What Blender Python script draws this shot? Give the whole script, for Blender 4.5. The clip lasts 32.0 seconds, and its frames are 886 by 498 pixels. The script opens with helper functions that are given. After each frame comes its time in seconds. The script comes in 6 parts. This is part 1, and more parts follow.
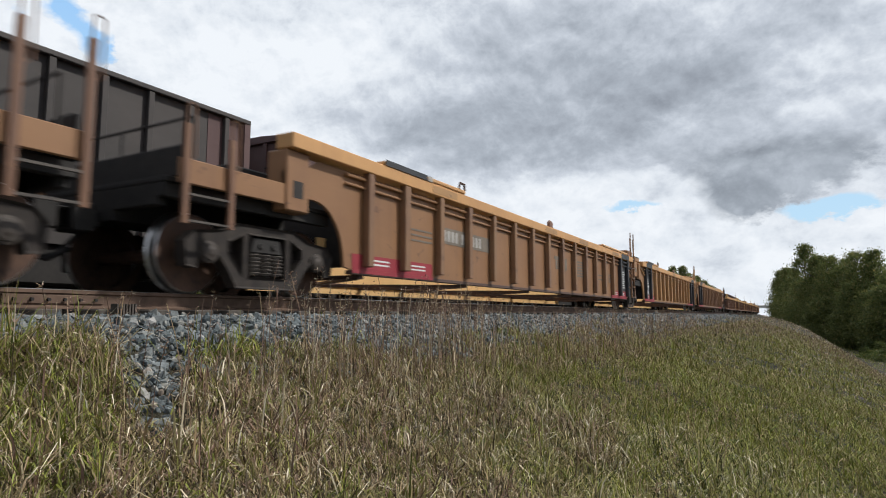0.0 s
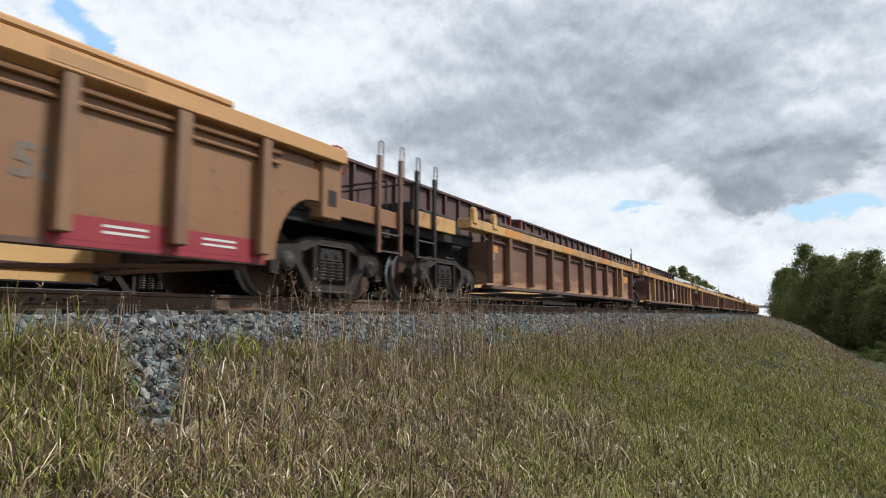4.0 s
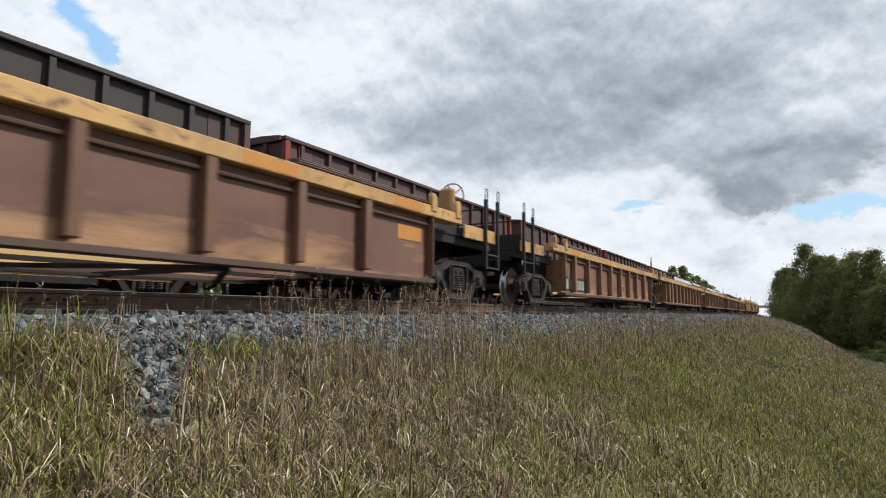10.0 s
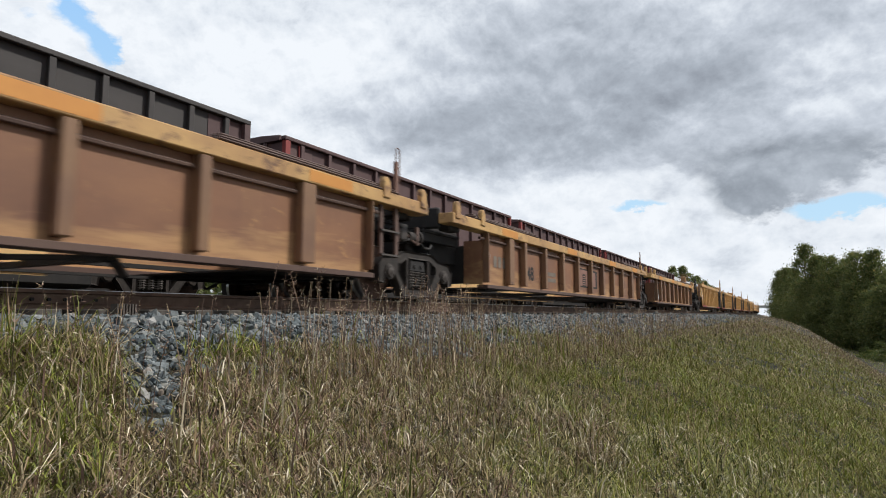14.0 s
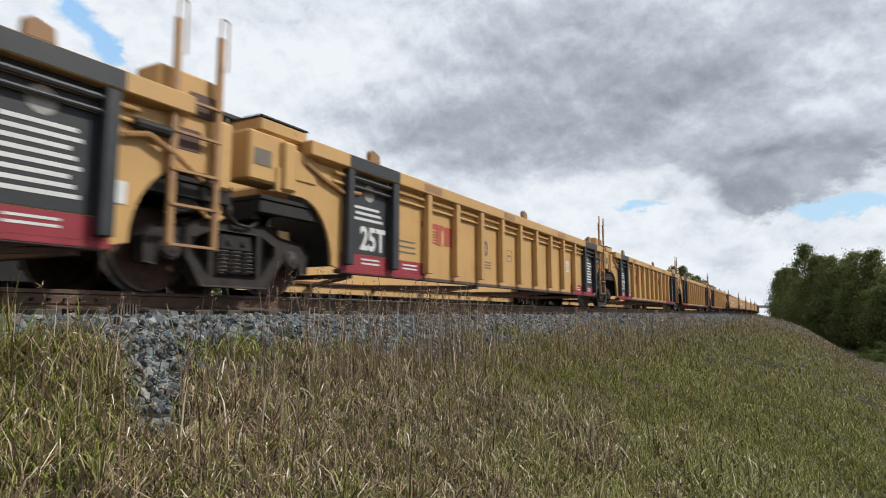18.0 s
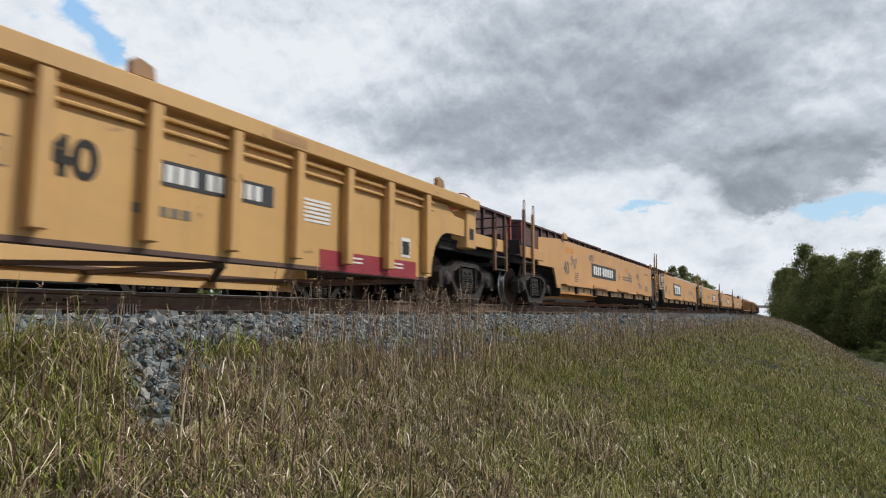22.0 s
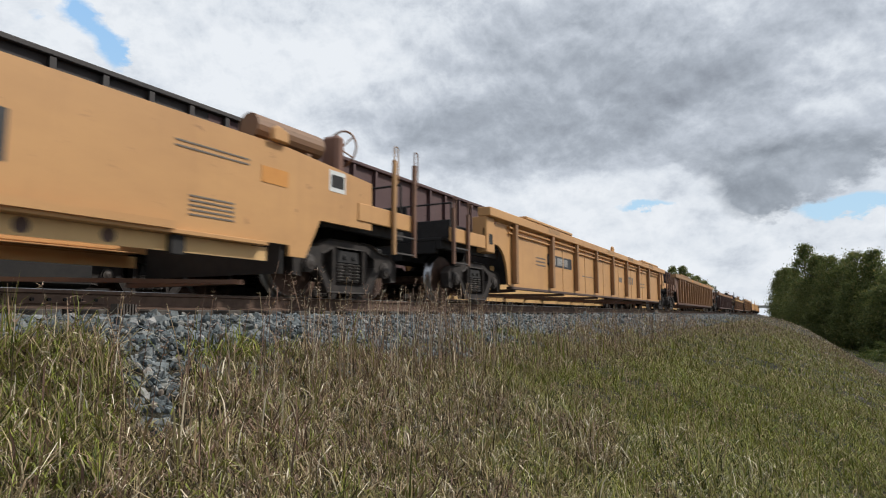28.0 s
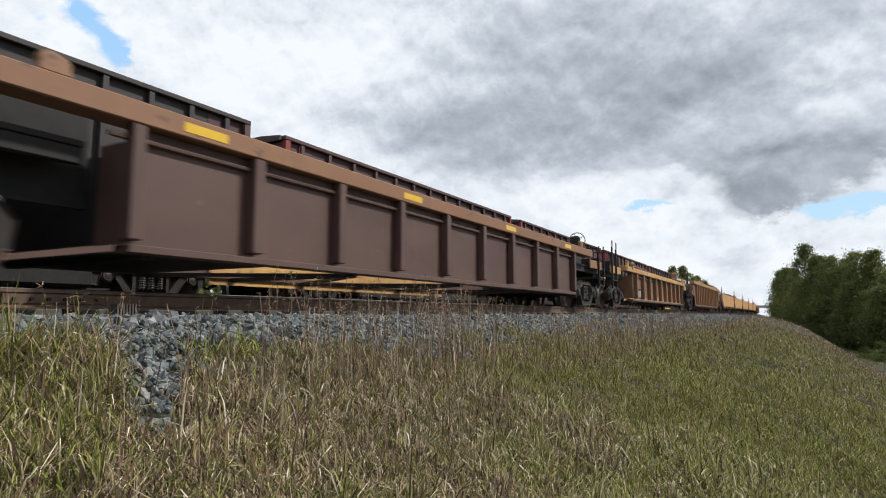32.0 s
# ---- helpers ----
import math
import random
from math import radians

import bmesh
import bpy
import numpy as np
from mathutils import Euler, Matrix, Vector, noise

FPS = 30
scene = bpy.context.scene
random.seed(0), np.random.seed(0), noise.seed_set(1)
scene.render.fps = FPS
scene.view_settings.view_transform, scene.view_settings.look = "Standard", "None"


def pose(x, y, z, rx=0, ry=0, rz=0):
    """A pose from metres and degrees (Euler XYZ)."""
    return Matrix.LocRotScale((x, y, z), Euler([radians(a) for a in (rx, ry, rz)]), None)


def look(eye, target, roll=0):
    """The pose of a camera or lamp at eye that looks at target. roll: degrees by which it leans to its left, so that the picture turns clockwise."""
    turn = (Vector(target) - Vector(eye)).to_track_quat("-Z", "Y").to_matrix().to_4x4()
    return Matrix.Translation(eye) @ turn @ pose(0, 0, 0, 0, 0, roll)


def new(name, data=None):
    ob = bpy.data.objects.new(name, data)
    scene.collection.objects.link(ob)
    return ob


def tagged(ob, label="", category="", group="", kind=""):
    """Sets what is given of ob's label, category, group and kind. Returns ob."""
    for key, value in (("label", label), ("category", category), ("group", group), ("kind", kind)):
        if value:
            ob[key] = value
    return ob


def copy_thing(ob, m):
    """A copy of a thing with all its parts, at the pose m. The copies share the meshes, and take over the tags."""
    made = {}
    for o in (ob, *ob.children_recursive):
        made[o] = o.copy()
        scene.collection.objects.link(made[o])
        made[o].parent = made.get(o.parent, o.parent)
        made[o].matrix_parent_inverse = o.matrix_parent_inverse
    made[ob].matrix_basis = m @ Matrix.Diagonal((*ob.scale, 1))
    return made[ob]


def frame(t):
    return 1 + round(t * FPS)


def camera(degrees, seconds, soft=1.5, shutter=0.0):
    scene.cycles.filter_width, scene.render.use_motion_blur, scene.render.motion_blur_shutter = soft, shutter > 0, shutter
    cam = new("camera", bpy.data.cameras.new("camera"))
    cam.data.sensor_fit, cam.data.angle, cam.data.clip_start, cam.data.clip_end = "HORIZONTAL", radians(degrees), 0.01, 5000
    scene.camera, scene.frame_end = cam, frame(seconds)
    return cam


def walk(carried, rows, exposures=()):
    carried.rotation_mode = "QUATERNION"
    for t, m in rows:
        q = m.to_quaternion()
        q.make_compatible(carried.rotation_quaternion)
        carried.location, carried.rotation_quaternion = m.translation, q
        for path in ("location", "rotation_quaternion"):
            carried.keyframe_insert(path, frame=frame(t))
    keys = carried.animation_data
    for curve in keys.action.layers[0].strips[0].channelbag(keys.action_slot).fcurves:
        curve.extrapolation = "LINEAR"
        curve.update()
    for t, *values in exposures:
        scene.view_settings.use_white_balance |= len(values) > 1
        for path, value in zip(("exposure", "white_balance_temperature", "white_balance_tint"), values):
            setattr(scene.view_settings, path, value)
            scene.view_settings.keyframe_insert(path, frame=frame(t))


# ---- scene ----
SPEED = 15.0          # the passing train, metres a second, towards -x
TRACK_Y = 6.77        # centre line of the near track
SIDING_Y = 11.75      # centre line of the far track
RAIL = 1.0            # top of the rails
EYE = (0.0, 0.0, 0.76)
YAW, PITCH = 29.18, 6.14

cam = camera(72.0, 32.0, soft=1.05, shutter=0.16)
aim = Vector((math.cos(radians(YAW)) * math.cos(radians(PITCH)), math.sin(radians(YAW)) * math.cos(radians(PITCH)), math.sin(radians(PITCH))))
view = look(EYE, Vector(EYE) + aim)
walk(cam, [(0.0, view), (32.0, view)], exposures=[(0.0, 0.04), (2.0, 0.06), (3.0, 0.10), (7.0, 0.07), (13.0, 0.06), (17.0, 0.04), (19.0, -0.03), (25.0, -0.08), (28.0, -0.06), (29.0, 0.06), (32.0, 0.1)])

# ---- light: bright broken cloud, the sun veiled ----
SUN_EL, SUN_AZ = 45.0, -54.0     # azimuth counted from +x towards +y
world = bpy.data.worlds.new("world")
scene.world = world
world.use_nodes = True
wn, wl = world.node_tree.nodes, world.node_tree.links
wn.clear()
w_out = wn.new("ShaderNodeOutputWorld")
w_bg = wn.new("ShaderNodeBackground")
w_sky = wn.new("ShaderNodeTexSky")
w_sky.sky_type = "NISHITA"
w_sky.sun_disc = False
w_sky.sun_elevation = radians(SUN_EL)
w_sky.sun_rotation = radians(90.0 - SUN_AZ)
w_mix = wn.new("ShaderNodeMix")
w_mix.data_type = "RGBA"
w_co = wn.new("ShaderNodeTexCoord")
w_ns = wn.new("ShaderNodeTexNoise")
w_ns.inputs["Scale"].default_value = 2.2
w_ns.inputs["Detail"].default_value = 5.0
w_rp = wn.new("ShaderNodeValToRGB")
w_rp.color_ramp.elements[0].position, w_rp.color_ramp.elements[1].position = 0.30, 0.52
w_mix.inputs[7].default_value = (7.2, 7.7, 8.5, 1)      # sunlit grey-white cloud
wl.new(w_co.outputs["Generated"], w_ns.inputs["Vector"])
wl.new(w_ns.outputs["Fac"], w_rp.inputs["Fac"])
wl.new(w_rp.outputs["Color"], w_mix.inputs[0])
wl.new(w_sky.outputs["Color"], w_mix.inputs[6])
wl.new(w_mix.outputs[2], w_bg.inputs["Color"])
w_bg.inputs["Strength"].default_value = 0.074
wl.new(w_bg.outputs["Background"], w_out.inputs["Surface"])

sun = new("sun", bpy.data.lights.new("sun", "SUN"))
sun.data.energy, sun.data.angle, sun.data.color = 3.1, radians(3), (1.0, 0.965, 0.90)
sx, sy = math.cos(radians(SUN_AZ)), math.sin(radians(SUN_AZ))
sun.matrix_world = look((60 * sx, 60 * sy, 60 * math.tan(radians(SUN_EL))), (0, 0, 0))


# ---- materials ----
def nodes_of(name):
    m = bpy.data.materials.new(name)
    m.use_nodes = True
    n, l = m.node_tree.nodes, m.node_tree.links
    return m, n, l, n["Principled BSDF"]


def ramp(n, stops):
    r = n.new("ShaderNodeValToRGB")
    e = r.color_ramp.elements
    while len(e) < len(stops):
        e.new(0.5)
    for k, (p, c) in enumerate(stops):
        e[k].position, e[k].color = p, (*c, 1)
    return r


def noise_node(n, l, scale, detail=4.0, rough=0.55, stretch=None, distort=0.0, coord="Object", offset=None):
    c = n.new("ShaderNodeTexCoord")
    mp = n.new("ShaderNodeMapping")
    if stretch:
        mp.inputs["Scale"].default_value = stretch
    l.new(c.outputs[coord], mp.inputs["Vector"])
    if offset is not None:
        l.new(offset, mp.inputs["Location"])
    t = n.new("ShaderNodeTexNoise")
    t.inputs["Scale"].default_value = scale
    t.inputs["Detail"].default_value = detail
    t.inputs["Roughness"].default_value = rough
    t.inputs["Distortion"].default_value = distort
    l.new(mp.outputs["Vector"], t.inputs["Vector"])
    return t


def mixed(n, l, fac, a, b):
    m = n.new("ShaderNodeMix")
    m.data_type = "RGBA"
    for k, v in ((0, fac), (6, a), (7, b)):
        if isinstance(v, (tuple, float, int)):
            m.inputs[k].default_value = (*v, 1) if isinstance(v, tuple) else v
        else:
            l.new(v, m.inputs[k])
    return m.outputs[2]


def painted_steel(name, base, worn, rust, amount=0.5, rough=0.55, splash=None):
    """Old freight-car paint: faded patches, rain streaks and rust scabs."""
    m, n, l, b = nodes_of(name)
    info = n.new("ShaderNodeObjectInfo")
    sc = n.new("ShaderNodeVectorMath")
    sc.operation = "SCALE"
    sc.inputs["Scale"].default_value = 40.0
    comb = n.new("ShaderNodeCombineXYZ")
    l.new(info.outputs["Random"], comb.inputs[0])
    l.new(info.outputs["Random"], comb.inputs[2])
    l.new(comb.outputs[0], sc.inputs[0])
    off = sc.outputs[0]
    fade = noise_node(n, l, 0.9, 5, 0.6, (0.5, 1, 1.2), offset=off)
    streak = noise_node(n, l, 3.0, 6, 0.65, (1.0, 1.0, 0.12), 0.5, offset=off)
    scab = noise_node(n, l, 5.0, 7, 0.7, (0.7, 1, 1), 0.6, offset=off)
    fr = ramp(n, [(0.35, (0, 0, 0)), (0.68, (1, 1, 1))])
    l.new(fade.outputs["Fac"], fr.inputs["Fac"])
    sr = ramp(n, [(0.52, (0, 0, 0)), (0.72, (1, 1, 1))])
    l.new(streak.outputs["Fac"], sr.inputs["Fac"])
    cr = ramp(n, [(0.66 - 0.16 * amount, (0, 0, 0)), (0.74 - 0.10 * amount, (1, 1, 1))])
    l.new(scab.outputs["Fac"], cr.inputs["Fac"])
    c = mixed(n, l, fr.outputs["Color"], base, worn)
    damp = n.new("ShaderNodeMath")
    damp.operation = "MULTIPLY"
    damp.inputs[1].default_value = 0.16 + 0.25 * amount
    l.new(sr.outputs["Color"], damp.inputs[0])
    c = mixed(n, l, damp.outputs[0], c, rust)
    c = mixed(n, l, cr.outputs["Color"], c, rust)
    if splash:
        # dried road-bed dust, thrown up from below in uneven clouds
        dust = noise_node(n, l, 1.4, 6, 0.62, (0.35, 1, 2.4), 0.3, offset=off)
        co = n.new("ShaderNodeTexCoord")
        sep = n.new("ShaderNodeSeparateXYZ")
        l.new(co.outputs["Object"], sep.inputs[0])
        ma = n.new("ShaderNodeMapRange")
        ma.inputs["From Min"].default_value, ma.inputs["From Max"].default_value = 0.40, 1.25
        ma.inputs["To Min"].default_value, ma.inputs["To Max"].default_value = 0.16, -0.22
        l.new(sep.outputs["Z"], ma.inputs["Value"])
        ad = n.new("ShaderNodeMath")
        l.new(dust.outputs["Fac"], ad.inputs[0])
        l.new(ma.outputs["Result"], ad.inputs[1])
        dr = ramp(n, [(0.52, (0, 0, 0)), (0.72, (0.8, 0.8, 0.8))])
        l.new(ad.outputs[0], dr.inputs["Fac"])
        c = mixed(n, l, dr.outputs["Color"], c, splash)
    l.new(c, b.inputs["Base Color"])
    b.inputs["Roughness"].default_value = rough
    bump = n.new("ShaderNodeBump")
    bump.inputs["Strength"].default_value = 0.25
    bump.inputs["Distance"].default_value = 0.01
    l.new(scab.outputs["Fac"], bump.inputs["Height"])
    l.new(bump.outputs["Normal"], b.inputs["Normal"])
    return m


def plain(name, c1, c2, scale=8.0, rough=0.7, metal=0.0, bump_h=0.004):
    m, n, l, b = nodes_of(name)
    t = noise_node(n, l, scale, 6, 0.6)
    r = ramp(n, [(0.3, c1), (0.7, c2)])
    l.new(t.outputs["Fac"], r.inputs["Fac"])
    l.new(r.outputs["Color"], b.inputs["Base Color"])
    b.inputs["Roughness"].default_value, b.inputs["Metallic"].default_value = rough, metal
    bu = n.new("ShaderNodeBump")
    bu.inputs["Strength"].default_value, bu.inputs["Distance"].default_value = 0.4, bump_h
    l.new(t.outputs["Fac"], bu.inputs["Height"])
    l.new(bu.outputs["Normal"], b.inputs["Normal"])
    return m


M_YELLOW = painted_steel("yellow_paint", (0.62, 0.37, 0.13), (0.55, 0.32, 0.12), (0.20, 0.105, 0.05), 0.15)
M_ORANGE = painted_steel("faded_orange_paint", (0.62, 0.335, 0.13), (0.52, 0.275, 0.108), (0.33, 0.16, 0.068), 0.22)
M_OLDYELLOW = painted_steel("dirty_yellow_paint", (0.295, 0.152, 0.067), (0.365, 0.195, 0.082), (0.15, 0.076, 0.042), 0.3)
M_RUSTBODY = painted_steel("browned_yellow_paint", (0.245, 0.122, 0.057), (0.30, 0.154, 0.070), (0.13, 0.064, 0.040), 0.35)
M_TAN = painted_steel("dirty_tan_paint", (0.45, 0.25, 0.10), (0.34, 0.19, 0.09), (0.12, 0.065, 0.04), 0.35)
M_CHORD = painted_steel("worn_yellow_chord_paint", (0.72, 0.44, 0.15), (0.44, 0.245, 0.105), (0.16, 0.08, 0.048), 0.7)
M_BROWN = painted_steel("brown_paint", (0.155, 0.075, 0.056), (0.215, 0.110, 0.074), (0.34, 0.18, 0.09), 0.15, 0.6, (0.52, 0.30, 0.145))
M_DKBROWN = painted_steel("dark_brown_paint", (0.088, 0.047, 0.040), (0.125, 0.070, 0.056), (0.20, 0.105, 0.06), 0.12, 0.6)
# M_SILL: grimy brown that also paints shade on undersides, recesses and holes
M_SILL = painted_steel("grimy_brown_sill_paint", (0.085, 0.048, 0.038), (0.13, 0.075, 0.055), (0.05, 0.032, 0.026), 0.3, 0.65)
M_RUSTRIB = painted_steel("rusty_tan_rib_paint", (0.27, 0.15, 0.075), (0.19, 0.10, 0.06), (0.12, 0.065, 0.04), 0.3)
M_INNER = painted_steel("inner_yellow_paint", (0.76, 0.50, 0.22), (0.68, 0.43, 0.19), (0.48, 0.25, 0.11), 0.15)
M_RUSTTAN = painted_steel("rusty_tan_paint", (0.28, 0.132, 0.066), (0.18, 0.084, 0.050), (0.40, 0.21, 0.085), 0.25, 0.6, (0.50, 0.29, 0.13))
M_OLDCHORD = painted_steel("rusty_yellow_chord_paint", (0.64, 0.395, 0.145), (0.38, 0.205, 0.09), (0.16, 0.08, 0.046), 0.8)
M_DIRTY = painted_steel("grimy_brown_yellow_paint", (0.20, 0.102, 0.060), (0.15, 0.076, 0.048), (0.34, 0.18, 0.075), 0.2, 0.65)
M_BROWN_CHORD = painted_steel("red_brown_chord_paint", (0.24, 0.115, 0.058), (0.30, 0.15, 0.075), (0.08, 0.05, 0.04), 0.4, 0.6)
# M_DARK and M_TRUCK: grime, darkened further for the shade under the cars
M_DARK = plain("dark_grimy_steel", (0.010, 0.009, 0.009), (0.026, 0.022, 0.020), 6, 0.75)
M_TRUCK = plain("dusty_cast_steel", (0.014, 0.011, 0.010), (0.044, 0.033, 0.027), 9, 0.8)
M_BEARING = plain("dusty_bearing_steel", (0.022, 0.017, 0.014), (0.060, 0.045, 0.036), 9, 0.6)
M_SPRING = plain("spring_steel", (0.06, 0.052, 0.047), (0.11, 0.095, 0.085), 9, 0.6, 0.3)
M_WHEEL = plain("rusty_wheel_steel", (0.055, 0.030, 0.021), (0.13, 0.070, 0.045), 7, 0.7, 0.2)
M_TREAD = plain("polished_tread_steel", (0.45, 0.45, 0.46), (0.6, 0.6, 0.6), 20, 0.28, 1.0, 0.001)
M_BLACK = plain("black_paint", (0.020, 0.022, 0.026), (0.035, 0.037, 0.042), 3, 0.55)
M_WHITE = plain("white_lettering", (0.66, 0.66, 0.64), (0.78, 0.78, 0.76), 5, 0.6)
M_GREYMARK = plain("faded_grey_lettering", (0.14, 0.12, 0.10), (0.22, 0.18, 0.14), 5, 0.7)
M_PALEMARK = plain("dirty_white_lettering", (0.30, 0.28, 0.26), (0.45, 0.43, 0.40), 5, 0.65)
M_PINKMARK = plain("faded_pink_lettering", (0.22, 0.11, 0.085), (0.30, 0.16, 0.12), 5, 0.65)
M_SCRAWL = plain("blue_grey_spray_paint", (0.16, 0.15, 0.17), (0.26, 0.24, 0.25), 5, 0.65)
M_RED = plain("red_paint", (0.26, 0.022, 0.035), (0.34, 0.035, 0.05), 3, 0.6)
M_REDMARK = plain("faded_red_lettering", (0.42, 0.07, 0.05), (0.50, 0.12, 0.07), 5, 0.6)
M_BRAKE_RED = plain("red_brake_housing_paint", (0.38, 0.05, 0.025), (0.46, 0.08, 0.04), 4, 0.55)
M_SAFETY = plain("yellow_reflective_tape", (0.75, 0.45, 0.02), (0.82, 0.52, 0.04), 12, 0.4)
M_ORANGEPATCH = plain("orange_touch_up_paint", (0.60, 0.25, 0.05), (0.66, 0.29, 0.06), 4, 0.6)
M_COAL = painted_steel("charcoal_car_paint", (0.038, 0.033, 0.032), (0.055, 0.047, 0.045), (0.045, 0.035, 0.03), 0.2, 0.7)
M_MAROON = painted_steel("maroon_car_paint", (0.085, 0.045, 0.045), (0.11, 0.062, 0.06), (0.06, 0.03, 0.028), 0.3, 0.7)
M_MAROON_RED = plain("bright_red_oxide_paint", (0.22, 0.035, 0.03), (0.28, 0.05, 0.045), 4, 0.7)
M_GREYCAR = painted_steel("light_grey_car_paint", (0.33, 0.34, 0.35), (0.42, 0.42, 0.42), (0.20, 0.17, 0.14), 0.3, 0.6)
M_RAIL = plain("rusty_rail_web", (0.09, 0.055, 0.038), (0.16, 0.10, 0.07), 7, 0.8)
M_RAILTOP = plain("polished_rail_head", (0.35, 0.34, 0.33), (0.5, 0.48, 0.46), 10, 0.3, 1.0, 0.001)
M_TIE = plain("weathered_tie_timber", (0.05, 0.042, 0.035), (0.11, 0.095, 0.08), 9, 0.9)
M_CONCRETE = plain("pale_concrete", (0.42, 0.42, 0.41), (0.55, 0.55, 0.53), 2, 0.8)
M_BARK = plain("grey_bark", (0.06, 0.05, 0.04), (0.12, 0.10, 0.08), 5, 0.9)


def stone_material():
    m, n, l, b = nodes_of("crushed_ballast_stone")
    g = n.new("ShaderNodeNewGeometry")
    r = ramp(n, [(0.0, (0.06, 0.075, 0.085)), (0.35, (0.125, 0.15, 0.16)), (0.7, (0.20, 0.22, 0.225)), (0.90, (0.30, 0.295, 0.27)), (0.97, (0.24, 0.19, 0.15)), (1.0, (0.46, 0.46, 0.45))])
    l.new(g.outputs["Random Per Island"], r.inputs["Fac"])
    t = noise_node(n, l, 26, 5, 0.65)
    tr = ramp(n, [(0.3, (0.62, 0.62, 0.60)), (0.7, (1.15, 1.15, 1.15))])
    l.new(t.outputs["Fac"], tr.inputs["Fac"])
    mu = n.new("ShaderNodeMix")
    mu.data_type, mu.blend_type = "RGBA", "MULTIPLY"
    mu.inputs[0].default_value = 1.0
    l.new(r.outputs["Color"], mu.inputs[6])
    l.new(tr.outputs["Color"], mu.inputs[7])
    l.new(mu.outputs[2], b.inputs["Base Color"])
    b.inputs["Roughness"].default_value = 0.85
    bu = n.new("ShaderNodeBump")
    bu.inputs["Strength"].default_value, bu.inputs["Distance"].default_value = 0.6, 0.006
    l.new(t.outputs["Fac"], bu.inputs["Height"])
    l.new(bu.outputs["Normal"], b.inputs["Normal"])
    return m


def blade_material(name, stops, patch_stops, green_at=None):
    """Grass: each blade its own tone, drifting between two palettes by patches."""
    m, n, l, b = nodes_of(name)
    g = n.new("ShaderNodeNewGeometry")
    r1, r2 = ramp(n, stops), ramp(n, patch_stops)
    l.new(g.outputs["Random Per Island"], r1.inputs["Fac"])
    l.new(g.outputs["Random Per Island"], r2.inputs["Fac"])
    t = noise_node(n, l, 0.9, 5, 0.65)
    sep = n.new("ShaderNodeSeparateXYZ")
    l.new(g.outputs["Position"], sep.inputs[0])
    total = t.outputs["Fac"]
    # greener low on the slope and further along, parched at the far crest
    for axis, lo, hi, v0, v1 in (("Y", 3.6, 0.4, -0.17, 0.10), ("X", 3.0, 9.0, -0.07, 0.13), ("X", 22.0, 50.0, 0.0, -0.30), ("Y", -0.5, -4.0, 0.0, -0.14)):
        ma = n.new("ShaderNodeMapRange")
        ma.inputs["From Min"].default_value, ma.inputs["From Max"].default_value = lo, hi
        ma.inputs["To Min"].default_value, ma.inputs["To Max"].default_value = v0, v1
        l.new(sep.outputs[axis], ma.inputs["Value"])
        ad = n.new("ShaderNodeMath")
        l.new(total, ad.inputs[0])
        l.new(ma.outputs["Result"], ad.inputs[1])
        total = ad.outputs[0]
    fr = ramp(n, [(0.43, (0, 0, 0)), (0.58, (1, 1, 1))])
    l.new(total, fr.inputs["Fac"])
    c = mixed(n, l, fr.outputs["Color"], r1.outputs["Color"], r2.outputs["Color"])
    l.new(c, b.inputs["Base Color"])
    b.inputs["Roughness"].default_value = 0.6
    b.inputs["Specular IOR Level"].default_value = 0.25
    tr = n.new("ShaderNodeBsdfTranslucent")
    l.new(c, tr.inputs["Color"])
    ms = n.new("ShaderNodeMixShader")
    ms.inputs[0].default_value = 0.10
    l.new(b.outputs["BSDF"], ms.inputs[1])
    l.new(tr.outputs["BSDF"], ms.inputs[2])
    l.new(ms.outputs[0], n["Material Output"].inputs["Surface"])
    return m


STRAW, HAY, PALE = (0.50, 0.40, 0.24), (0.31, 0.225, 0.125), (0.80, 0.72, 0.56)
PURPLE, UMBER = (0.275, 0.17, 0.135), (0.075, 0.055, 0.034)
GREEN, DEEP, LIME = (0.19, 0.215, 0.038), (0.045, 0.065, 0.016), (0.36, 0.385, 0.07)
LIME2 = (0.30, 0.31, 0.055)
OLIVE = (0.19, 0.175, 0.045)
# surplus UMBER and DEEP blades paint shaded gaps, PALE ones sunlit highlights
M_GRASS = blade_material("dry_meadow_grass",
    [(0.0, UMBER), (0.21, UMBER), (0.24, HAY), (0.32, PURPLE), (0.42, STRAW), (0.54, HAY), (0.64, GREEN), (0.74, PURPLE), (0.82, OLIVE), (0.89, STRAW), (0.94, PALE)],
    [(0.0, UMBER), (0.17, DEEP), (0.28, GREEN), (0.40, LIME2), (0.52, HAY), (0.66, GREEN), (0.76, STRAW), (0.88, LIME2), (0.96, PALE)])
M_LEAFBLADE = blade_material("green_grass_blades", [(0.0, DEEP), (0.3, GREEN), (0.6, LIME2), (0.80, (0.27, 0.30, 0.08)), (0.92, STRAW)], [(0.0, DEEP), (0.5, GREEN), (1.0, LIME2)])
M_SEED = blade_material("dry_seed_heads", [(0.0, UMBER), (0.4, PURPLE), (0.8, HAY), (1.0, PALE)], [(0.0, PURPLE), (1.0, STRAW)])
M_SLOPE = blade_material("olive_slope_grass",
    [(0.0, UMBER), (0.17, UMBER), (0.22, HAY), (0.36, PURPLE), (0.52, OLIVE), (0.70, HAY), (0.84, GREEN), (0.95, STRAW)],
    [(0.0, DEEP), (0.18, OLIVE), (0.36, GREEN), (0.52, OLIVE), (0.66, HAY), (0.80, LIME2), (0.90, GREEN), (0.96, STRAW)])
